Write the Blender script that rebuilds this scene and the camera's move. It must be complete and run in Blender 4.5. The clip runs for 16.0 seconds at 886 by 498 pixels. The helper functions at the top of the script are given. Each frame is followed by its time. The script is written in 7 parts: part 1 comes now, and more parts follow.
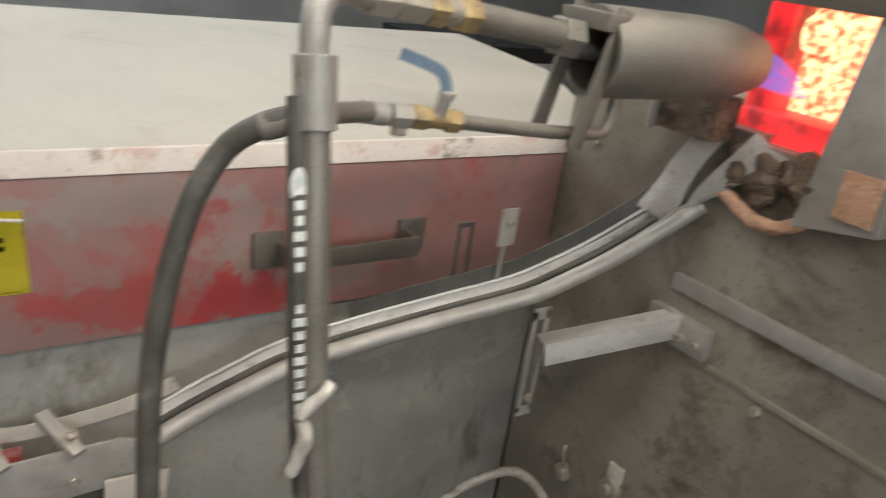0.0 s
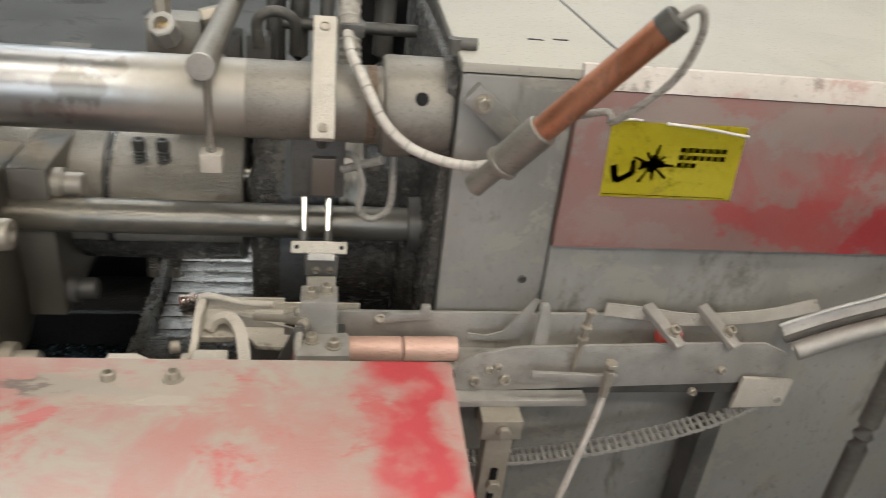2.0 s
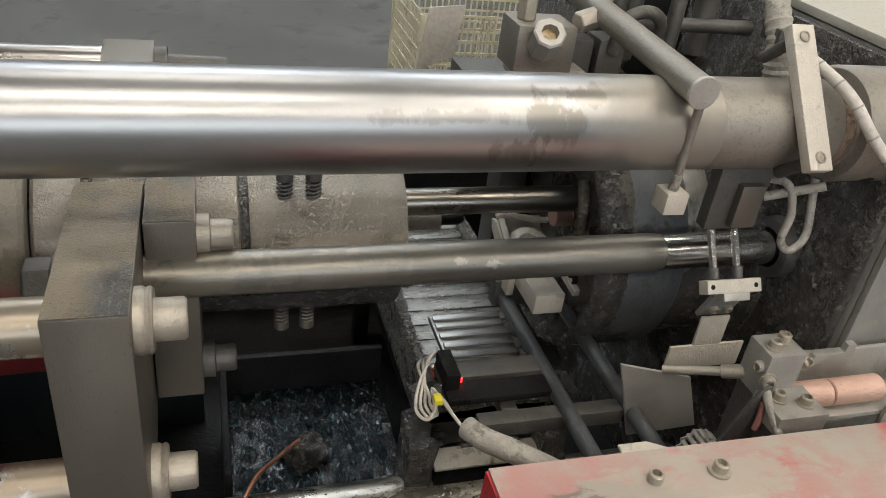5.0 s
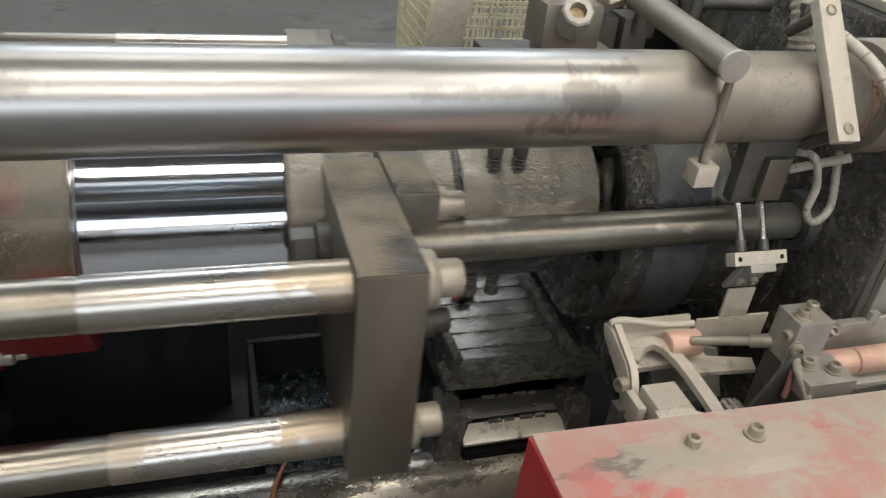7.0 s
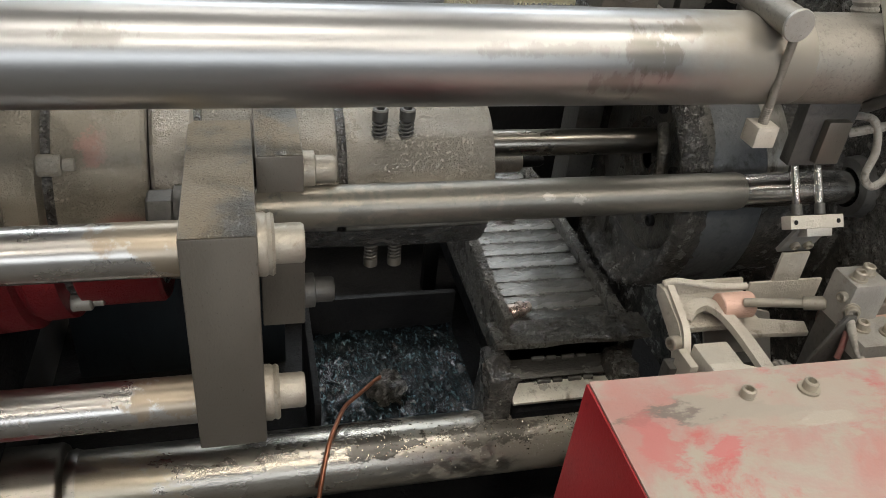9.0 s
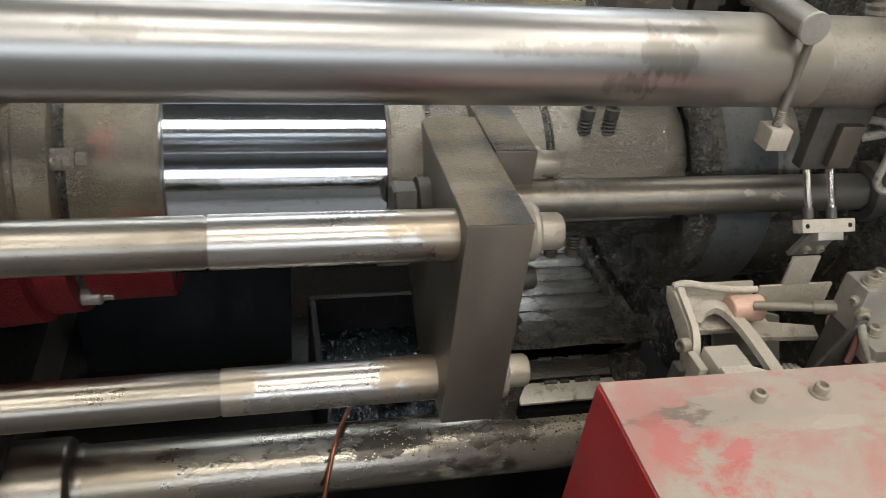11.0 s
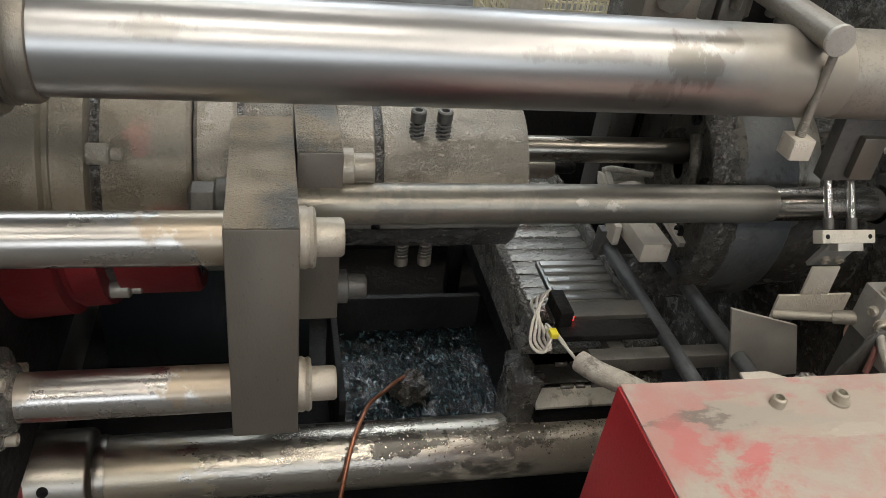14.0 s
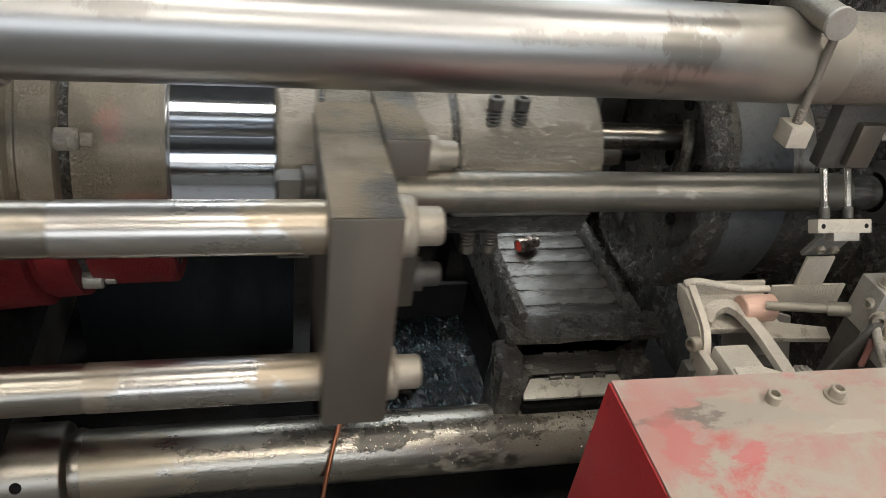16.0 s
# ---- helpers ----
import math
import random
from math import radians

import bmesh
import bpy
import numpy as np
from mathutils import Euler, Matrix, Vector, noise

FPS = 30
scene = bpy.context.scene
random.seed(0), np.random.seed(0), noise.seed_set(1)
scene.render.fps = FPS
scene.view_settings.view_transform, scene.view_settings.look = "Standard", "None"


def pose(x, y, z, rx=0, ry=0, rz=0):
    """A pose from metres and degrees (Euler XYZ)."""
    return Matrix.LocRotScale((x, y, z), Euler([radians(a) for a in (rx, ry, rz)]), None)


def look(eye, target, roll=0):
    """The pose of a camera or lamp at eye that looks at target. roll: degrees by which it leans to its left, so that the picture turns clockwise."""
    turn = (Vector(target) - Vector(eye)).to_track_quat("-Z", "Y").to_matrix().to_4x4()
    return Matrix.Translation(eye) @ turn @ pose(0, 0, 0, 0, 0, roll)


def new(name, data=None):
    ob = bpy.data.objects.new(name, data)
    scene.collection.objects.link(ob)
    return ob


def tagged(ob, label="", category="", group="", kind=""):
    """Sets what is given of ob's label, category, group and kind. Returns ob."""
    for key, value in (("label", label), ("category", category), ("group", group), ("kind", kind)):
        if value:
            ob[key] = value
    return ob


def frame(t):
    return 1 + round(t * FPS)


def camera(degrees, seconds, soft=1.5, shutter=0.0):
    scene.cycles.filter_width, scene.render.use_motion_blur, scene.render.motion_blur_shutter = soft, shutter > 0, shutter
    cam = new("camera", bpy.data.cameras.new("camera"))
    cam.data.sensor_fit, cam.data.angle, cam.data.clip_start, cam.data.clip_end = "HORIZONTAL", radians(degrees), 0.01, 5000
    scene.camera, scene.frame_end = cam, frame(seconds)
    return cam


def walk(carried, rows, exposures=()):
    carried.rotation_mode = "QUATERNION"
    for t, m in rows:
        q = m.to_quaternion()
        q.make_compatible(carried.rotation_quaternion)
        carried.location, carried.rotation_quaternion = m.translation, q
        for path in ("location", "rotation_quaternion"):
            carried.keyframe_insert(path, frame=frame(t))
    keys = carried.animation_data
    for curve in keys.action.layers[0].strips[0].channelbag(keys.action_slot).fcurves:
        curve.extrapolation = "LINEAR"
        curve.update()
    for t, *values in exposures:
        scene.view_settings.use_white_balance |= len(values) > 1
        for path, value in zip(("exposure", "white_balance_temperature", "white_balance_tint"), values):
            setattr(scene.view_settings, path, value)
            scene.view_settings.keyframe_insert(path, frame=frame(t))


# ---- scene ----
cam = camera(59.21, 16.0, soft=0.8, shutter=0.4)
PATH = [
    (0.0, (0.0994, 0.0274, 1.6687), (0.9976, 1.2127, 1.0786), 8.33),
    (0.5, (-0.0447, 0.0713, 1.6248), (0.6535, 1.3508, 0.9650), 8.48),
    (1.0, (-0.2301, 0.0761, 1.6127), (0.2656, 1.4160, 0.8923), 8.24),
    (1.5, (-0.3600, 0.0894, 1.6178), (-0.0070, 1.4488, 0.8513), 7.35),
    (2.0, (-0.4791, 0.0946, 1.6175), (-0.2215, 1.4685, 0.8390), 6.67),
    (2.5, (-0.6658, 0.0954, 1.6036), (-0.5363, 1.4890, 0.8282), 4.96),
    (3.0, (-0.8560, 0.1346, 1.5915), (-0.8351, 1.5198, 0.7911), 3.77),
    (3.5, (-1.0129, 0.2846, 1.5828), (-0.9148, 1.6620, 0.7747), 3.45),
    (4.0, (-1.1699, 0.4203, 1.5441), (-0.8401, 1.7524, 0.7214), 4.59),
    (6.3, (-1.2918, 0.5011, 1.5497), (-0.8005, 1.7841, 0.7297), 7.94),
    (6.5, (-1.2966, 0.4898, 1.5532), (-0.8124, 1.7764, 0.7345), 7.16),
    (7, (-1.3184, 0.4697, 1.5364), (-0.8702, 1.7533, 0.6929), 6.81),
    (7.5, (-1.3529, 0.4417, 1.5268), (-0.9684, 1.7274, 0.6555), 6.08),
    (8, (-1.3576, 0.4294, 1.5158), (-0.9995, 1.7197, 0.6401), 5.74),
    (8.5, (-1.3609, 0.4297, 1.5224), (-0.9949, 1.7133, 0.6401), 5.88),
    (10.8, (-1.3582, 0.4381, 1.5180), (-0.9813, 1.7137, 0.6288), 6.54),
    (11, (-1.3722, 0.4326, 1.5181), (-1.0065, 1.7140, 0.6326), 6.80),
    (11.5, (-1.4013, 0.4089, 1.5283), (-1.0788, 1.7033, 0.6448), 6.57),
    (12, (-1.4049, 0.3920, 1.5314), (-1.0966, 1.6957, 0.6566), 6.63),
    (12.5, (-1.4072, 0.3918, 1.5260), (-1.0908, 1.6989, 0.6592), 6.99),
    (13, (-1.3998, 0.3981, 1.5259), (-1.0734, 1.7000, 0.6548), 7.19),
    (13.5, (-1.3999, 0.4083, 1.5257), (-1.0615, 1.7031, 0.6490), 7.49),
    (14, (-1.3952, 0.4159, 1.5183), (-1.0513, 1.7106, 0.6434), 7.55),
    (14.5, (-1.3915, 0.4350, 1.5114), (-1.0369, 1.7230, 0.6308), 7.96),
    (15, (-1.3874, 0.4489, 1.5082), (-1.0213, 1.7276, 0.6189), 8.30),
    (15.5, (-1.3856, 0.4507, 1.5049), (-1.0182, 1.7266, 0.6122), 8.33),
    (16, (-1.3816, 0.4530, 1.5043), (-1.0154, 1.7242, 0.6043), 8.27),
]
walk(cam, [(t, look(eye, target, roll)) for t, eye, target, roll in PATH])

# ---- light: roof lights of the hall, daylight beyond ----
world = bpy.data.worlds.new("hall_world")
scene.world = world
world.use_nodes = True
_bg = world.node_tree.nodes["Background"]
_sky = world.node_tree.nodes.new("ShaderNodeTexSky")
_sky.sky_type, _sky.sun_disc, _sky.sun_elevation, _sky.sun_rotation = "NISHITA", False, radians(40), radians(200)
world.node_tree.links.new(_sky.outputs[0], _bg.inputs[0])
_bg.inputs[1].default_value = 0.1


def area_lamp(name, at, size_x, size_y, watts, colour, aim):
    data = bpy.data.lights.new(name, "AREA")
    data.shape, data.size, data.size_y, data.energy, data.color = "RECTANGLE", size_x, size_y, watts, colour
    ob = new(name, data)
    ob.matrix_world = look(at, aim)
    return ob


# lamps sit just under the roof lights that are built with the hall
for lx, share in ((-4.2, 0.5), (-1.0, 0.95), (2.2, 1.4)):
    for ly, watts in ((-2.6, 74), (0.1, 42), (3.4, 18)):
        area_lamp("roof_light_lamp", (lx, ly, 4.93), 2.2, 0.6, watts * share, (1.0, 0.915, 0.785), (lx, ly, 0))
    # day-lit roof pane over the far bay
    area_lamp("skylight_lamp", (lx, 6.4, 4.93), 2.6, 1.5, 75, (0.88, 0.95, 1.0), (lx, 6.4, 0))
# daylight through the long window behind
area_lamp("window_lamp", (-1.0, -5.4, 2.9), 9.0, 1.8, 165, (0.90, 0.94, 0.97), (-1.0, 1.5, 1.0))

# ---- building tools ----
ORIGIN = {}


def thing(name, at, label, category, group="", kind=""):
    ob = new(name)
    ob.empty_display_size = 0.05
    ob.location = at
    ORIGIN[ob] = Vector(at)
    return tagged(ob, label, category, group, kind)


def finish(bm, name, material, angle=38):
    me = bpy.data.meshes.new(name)
    bmesh.ops.recalc_face_normals(bm, faces=bm.faces)
    bm.to_mesh(me)
    bm.free()
    me.shade_smooth()
    me.set_sharp_from_angle(angle=radians(angle))
    me.materials.append(material)
    return me


def part(name, bm, material, parent, label=""):
    """Links bm, drawn in world places, as one mesh under a thing or a part."""
    me = finish(bm, name, material)
    base = ORIGIN[parent]
    me.transform(Matrix.Translation(-base))
    ob = new(name, me)
    ob.parent = parent
    ORIGIN[ob] = base
    return tagged(ob, label)


def solid(name, bm, material, label, category="", kind="", group=""):
    me = finish(bm, name, material)
    pts = [v.co for v in me.vertices]
    at = Vector((sum(p.x for p in pts) / len(pts), sum(p.y for p in pts) / len(pts), min(p.z for p in pts)))
    me.transform(Matrix.Translation(-at))
    ob = new(name, me)
    ob.location = at
    ORIGIN[ob] = at
    return tagged(ob, label, category, group, kind)


def merge(bm, other):
    me = bpy.data.meshes.new("tmp")
    other.to_mesh(me)
    other.free()
    bm.from_mesh(me)
    bpy.data.meshes.remove(me)
    return bm


def box(bm, x0, x1, y0, y1, z0, z1, bev=0.0, m=None, seg=2):
    t = bmesh.new()
    bmesh.ops.create_cube(t, size=1.0)
    for v in t.verts:
        v.co = Vector(((x0 + x1) / 2 + v.co.x * (x1 - x0), (y0 + y1) / 2 + v.co.y * (y1 - y0), (z0 + z1) / 2 + v.co.z * (z1 - z0)))
    if bev:
        bmesh.ops.bevel(t, geom=t.edges[:], offset=bev, segments=seg, profile=0.6, affect="EDGES")
    if m is not None:
        t.transform(m)
    return merge(bm, t)


def frame_of(p, q):
    d = (Vector(q) - Vector(p))
    return Matrix.Translation(p) @ d.to_track_quat("Z", "Y").to_matrix().to_4x4(), d.length


def rod(bm, p, q, r, seg=24, r2=None, bev=0.0):
    """A round bar from p to q, with small chamfers at its ends."""
    m, ln = frame_of(p, q)
    r2 = r if r2 is None else r2
    prof = [(0, 0)] + ([(0, r - bev), (bev, r)] if bev else [(0, r)]) + ([(ln - bev, r2), (ln, r2 - bev)] if bev else [(ln, r2)]) + [(ln, 0)]
    return spin(bm, prof, m, seg)


def spin(bm, prof, m, seg=48):
    """Turns a profile of (height, radius) round m's z axis."""
    rings = []
    for h, r in prof:
        if r <= 1e-6:
            rings.append([bm.verts.new(m @ Vector((0, 0, h)))])
        else:
            rings.append([bm.verts.new(m @ Vector((r * math.cos(2 * math.pi * i / seg), r * math.sin(2 * math.pi * i / seg), h))) for i in range(seg)])
    for a, b in zip(rings, rings[1:]):
        for i in range(seg):
            j = (i + 1) % seg
            if len(a) == 1 and len(b) == 1:
                continue
            if len(a) == 1:
                bm.faces.new((a[0], b[j], b[i]))
            elif len(b) == 1:
                bm.faces.new((a[i], a[j], b[0]))
            else:
                bm.faces.new((a[i], a[j], b[j], b[i]))
    return bm


def turned(bm, prof, y, z, seg=64):
    """Turns a profile of (x, radius) round an axis along x at (y, z)."""
    m = Matrix.Translation((0, y, z)) @ Matrix(((0, 0, 1, 0), (1, 0, 0, 0), (0, 1, 0, 0), (0, 0, 0, 1)))
    return spin(bm, prof, m, seg)


def smooth_path(pts, n=8):
    p = [Vector(a) for a in pts]
    p = [2 * p[0] - p[1]] + p + [2 * p[-1] - p[-2]]
    out = []
    for i in range(1, len(p) - 2):
        for k in range(n):
            t = k / n
            a, b, c, d = p[i - 1], p[i], p[i + 1], p[i + 2]
            out.append(0.5 * ((2 * b) + (c - a) * t + (2 * a - 5 * b + 4 * c - d) * t * t + (3 * b - a - 3 * c + d) * t ** 3))
    out.append(p[-2])
    return out


def sweep(bm, pts, shape, closed=True, up=(0, 0, 1)):
    """Sweeps a flat shape of (side, up) along a line of points."""
    rings = []
    n = len(pts)
    for i, p in enumerate(pts):
        d = (pts[min(i + 1, n - 1)] - pts[max(i - 1, 0)]).normalized()
        s = d.cross(Vector(up))
        if s.length < 1e-3:
            s = d.cross(Vector((0, 1, 0)))
        s.normalize()
        u = s.cross(d)
        rings.append([bm.verts.new(p + s * a + u * b) for a, b in shape])
    k = len(shape)
    for a, b in zip(rings, rings[1:]):
        for i in range(k if closed else k - 1):
            j = (i + 1) % k
            bm.faces.new((a[i], a[j], b[j], b[i]))
    if closed:
        bm.faces.new(rings[0][::-1])
        bm.faces.new(rings[-1])
    return bm


def tube(bm, pts, r, seg=12, n=8, up=(0, 0, 1)):
    shape = [(r * math.cos(2 * math.pi * i / seg), r * math.sin(2 * math.pi * i / seg)) for i in range(seg)]
    return sweep(bm, smooth_path(pts, n) if n > 1 else [Vector(p) for p in pts], shape, True, up)


def prism(bm, poly, axis, a, b, bev=0.0):
    """Extrudes a polygon along an axis: x takes (y, z) pairs, y takes (x, z), z takes (x, y)."""
    t = bmesh.new()

    def place(u, v, w):
        return {"x": (w, u, v), "y": (u, w, v), "z": (u, v, w)}[axis]
    lo = [t.verts.new(place(u, v, a)) for u, v in poly]
    hi = [t.verts.new(place(u, v, b)) for u, v in poly]
    n = len(poly)
    t.faces.new(lo[::-1])
    t.faces.new(hi)
    for i in range(n):
        t.faces.new((lo[i], lo[(i + 1) % n], hi[(i + 1) % n], hi[i]))
    bmesh.ops.recalc_face_normals(t, faces=t.faces)
    if bev:
        bmesh.ops.bevel(t, geom=t.edges[:], offset=bev, segments=2, profile=0.6, affect="EDGES")
    return merge(bm, t)


def socket_screw(bm, at, aim, r=0.009, h=0.012, washer=0.0):
    """A socket-head screw whose head stands on at and points along aim, with a real hollow."""
    m = Matrix.Translation(at) @ Vector(aim).to_track_quat("Z", "Y").to_matrix().to_4x4()
    z = 0.0
    if washer:
        spin(bm, [(0, 0), (0, washer), (0.003, washer), (0.003, 0)], m, 20)
        z = 0.0025
    spin(bm, [(z, 0), (z, r), (z + h - 0.0015, r), (z + h, r - 0.0015), (z + h, r * 0.62), (z + h * 0.4, r * 0.55), (z + h * 0.4, 0)], m, 18)
    return bm


def crumbs(bm, spots, seed, small, large):
    """Flattened uneven grains that sit on a surface: spots of (place, normal)."""
    rnd = random.Random(seed)
    g = bmesh.new()
    bmesh.ops.create_icosphere(g, subdivisions=1, radius=1.0)
    pts, tris = [v.co.copy() for v in g.verts], [[v.index for v in f.verts] for f in g.faces]
    g.free()
    for at, n in spots:
        r = small + (large - small) * rnd.random() ** 2.5
        m = Matrix.Translation(at) @ Vector(n).to_track_quat("Z", "Y").to_matrix().to_4x4() @ Matrix.Rotation(rnd.uniform(0, 6.28), 4, "Z") @ Matrix.Diagonal((r * rnd.uniform(0.8, 1.6), r, r * rnd.uniform(0.45, 0.8), 1))
        vs = [bm.verts.new(m @ (q * rnd.uniform(0.78, 1.12))) for q in pts]
        for f in tris:
            bm.faces.new([vs[i] for i in f])
    return bm


def hex_nut(bm, p, q, r, seg=6):
    return rod(bm, p, q, r, seg, bev=r * 0.12)


# ---- materials ----
def surface(name, a, b, scale=6.0, rough=(0.4, 0.6), metal=0.0, bump=0.1, fine=60.0, dirt=None, dirt_scale=9.0, dirt_at=(0.52, 0.62),
            stretch=(1, 1, 1), dirt_metal=None, dirt_rough=0.75, speck=(0.55, 0.8, 0.6), lump=False, second=None, second_scale=3.0, second_at=(0.55, 0.6), bump_coarse=0.0, island=0.0, coat=0.0):
    """Two tones mixed by noise, a fine grain in relief and roughness, patches of dirt and, where given, of a second colour."""
    m = bpy.data.materials.new(name)
    m.use_nodes = True
    nt = m.node_tree
    p = nt.nodes["Principled BSDF"]

    def node(kind, **kw):
        n = nt.nodes.new(kind)
        for k, v in kw.items():
            n.inputs[k].default_value = v
        return n

    def link(o, i):
        nt.links.new(o, i)

    def mix(fac, c1, c2):
        n = nt.nodes.new("ShaderNodeMix")
        n.data_type = "RGBA"
        link(fac, n.inputs[0])
        for c, i in ((c1, 6), (c2, 7)):
            if isinstance(c, tuple):
                n.inputs[i].default_value = (*c, 1)
            else:
                link(c, n.inputs[i])
        return n.outputs[2]

    def blend(fac, v1, v2):
        n = nt.nodes.new("ShaderNodeMix")
        n.data_type = "FLOAT"
        link(fac, n.inputs[0])
        for c, i in ((v1, 2), (v2, 3)):
            if isinstance(c, (int, float)):
                n.inputs[i].default_value = c
            else:
                link(c, n.inputs[i])
        return n.outputs[0]

    def step(value, lo, hi):
        n = node("ShaderNodeMapRange", **{"From Min": lo, "From Max": hi})
        n.interpolation_type = "SMOOTHSTEP"
        link(value, n.inputs[0])
        return n.outputs[0]
    tc = nt.nodes.new("ShaderNodeTexCoord")
    mp = node("ShaderNodeMapping")
    mp.inputs["Scale"].default_value = stretch
    link(tc.outputs["Object"], mp.inputs[0])
    n1 = node("ShaderNodeTexNoise", Scale=scale, Detail=7.0, Roughness=0.62)
    link(mp.outputs[0], n1.inputs["Vector"])
    n2 = node("ShaderNodeTexNoise", Scale=fine, Detail=5.0, Roughness=0.6)
    link(mp.outputs[0], n2.inputs["Vector"])
    col = mix(step(n1.outputs[0], 0.35, 0.65), a, b)
    col = mix(step(n2.outputs[0], speck[0], speck[1]), col, tuple(c * speck[2] for c in a))
    rgh = blend(step(n1.outputs[0], 0.3, 0.7), rough[0], rough[1])
    met = metal
    if second:
        n4 = node("ShaderNodeTexNoise", Scale=second_scale, Detail=6.0, Roughness=0.7, Distortion=0.4)
        link(tc.outputs["Object"], n4.inputs["Vector"])
        f = step(n4.outputs[0], *second_at)
        col = mix(f, col, second)
    if dirt:
        n3 = node("ShaderNodeTexNoise", Scale=dirt_scale, Detail=9.0, Roughness=0.68, Distortion=0.3)
        link(mp.outputs[0], n3.inputs["Vector"])
        f = step(n3.outputs[0], *dirt_at)
        col = mix(f, col, dirt)
        rgh = blend(f, rgh, dirt_rough)
        if metal and dirt_metal is not None:
            met = blend(f, metal, dirt_metal)
    if island:
        gi = nt.nodes.new("ShaderNodeObjectInfo")
        col = mix(blend(gi.outputs["Random"], 0.0, island), col, (0.0, 0.0, 0.0))
    link(col, p.inputs["Base Color"])
    link(rgh, p.inputs["Roughness"])
    if isinstance(met, float) or isinstance(met, int):
        p.inputs["Metallic"].default_value = met
    else:
        link(met, p.inputs["Metallic"])
    bp = node("ShaderNodeBump", Strength=1.0, Distance=bump * 0.01)
    if lump:
        # lumps sit in patches, with smoother skin between them
        ml = nt.nodes.new("ShaderNodeMath")
        ml.operation = "MULTIPLY"
        vo = node("ShaderNodeTexVoronoi", Scale=fine)
        vo.feature = "SMOOTH_F1"
        vo.inputs["Smoothness"].default_value = 0.35
        va = nt.nodes.new("ShaderNodeVectorMath")
        va.operation = "MULTIPLY_ADD"
        va.inputs[1].default_value = (0.012, 0.012, 0.012)
        link(n2.outputs["Color"], va.inputs[0])
        link(mp.outputs[0], va.inputs[2])
        link(va.outputs[0], vo.inputs["Vector"])
        link(step(vo.outputs["Distance"], 0.75, 0.05), ml.inputs[0])
        link(blend(step(n1.outputs[0], 0.42, 0.58), 0.2, 1.0), ml.inputs[1])
        link(ml.outputs[0], bp.inputs["Height"])
    else:
        link(n2.outputs[0], bp.inputs["Height"])
    last = bp
    if bump_coarse:
        b2 = node("ShaderNodeBump", Strength=1.0, Distance=bump_coarse * 0.01)
        link(n1.outputs[0], b2.inputs["Height"])
        link(bp.outputs[0], b2.inputs["Normal"])
        last = b2
    if coat:
        p.inputs["Coat Weight"].default_value, p.inputs["Coat Roughness"].default_value = coat, 0.1
        link(last.outputs[0], p.inputs["Coat Normal"])
    link(last.outputs[0], p.inputs["Normal"])
    return m


def patches(m, spots, scale=30.0, wobble=0.35, stretch=(1, 1, 1)):
    """Lays worn or stained spots of an own shape over a material, in the thing's space: (centre, half sizes, colour, strength, roughness, metal)."""
    nt = m.node_tree
    p = nt.nodes["Principled BSDF"]
    tc, mp, nz = nt.nodes.new("ShaderNodeTexCoord"), nt.nodes.new("ShaderNodeMapping"), nt.nodes.new("ShaderNodeTexNoise")
    mp.inputs["Scale"].default_value = stretch
    nz.inputs["Scale"].default_value, nz.inputs["Detail"].default_value, nz.inputs["Roughness"].default_value = scale, 7.0, 0.68
    nt.links.new(tc.outputs["Object"], mp.inputs[0])
    nt.links.new(mp.outputs[0], nz.inputs["Vector"])

    def feed(sock, fac, value, colour):
        n = nt.nodes.new("ShaderNodeMix")
        n.data_type = "RGBA" if colour else "FLOAT"
        i, o = (6, 2) if colour else (2, 0)
        if sock.links:
            nt.links.new(sock.links[0].from_socket, n.inputs[i])
        else:
            n.inputs[i].default_value = sock.default_value
        n.inputs[i + 1].default_value = value
        nt.links.new(fac, n.inputs[0])
        nt.links.new(n.outputs[o], sock)
    for centre, half, colour, strength, rough, metal in spots:
        sub, div, ln, ad, mr = [nt.nodes.new(k) for k in ("ShaderNodeVectorMath", "ShaderNodeVectorMath", "ShaderNodeVectorMath", "ShaderNodeMath", "ShaderNodeMapRange")]
        sub.operation, div.operation, ln.operation, ad.operation = "SUBTRACT", "DIVIDE", "LENGTH", "MULTIPLY_ADD"
        sub.inputs[1].default_value, div.inputs[1].default_value = centre, half
        nt.links.new(tc.outputs["Object"], sub.inputs[0])
        nt.links.new(sub.outputs[0], div.inputs[0])
        nt.links.new(div.outputs[0], ln.inputs[0])
        nt.links.new(nz.outputs[0], ad.inputs[0])
        ad.inputs[1].default_value = wobble * 12
        nt.links.new(ln.outputs["Value"], ad.inputs[2])
        mr.interpolation_type = "SMOOTHSTEP"
        mr.inputs["From Min"].default_value, mr.inputs["From Max"].default_value = 1.0 + wobble * 6, 0.6 + wobble * 6
        mr.inputs["To Max"].default_value = strength
        nt.links.new(ad.outputs[0], mr.inputs[0])
        feed(p.inputs["Base Color"], mr.outputs[0], (*colour, 1), True)
        if rough is not None:
            feed(p.inputs["Roughness"], mr.outputs[0], rough, False)
        if metal is not None:
            feed(p.inputs["Metallic"], mr.outputs[0], metal, False)
    return m


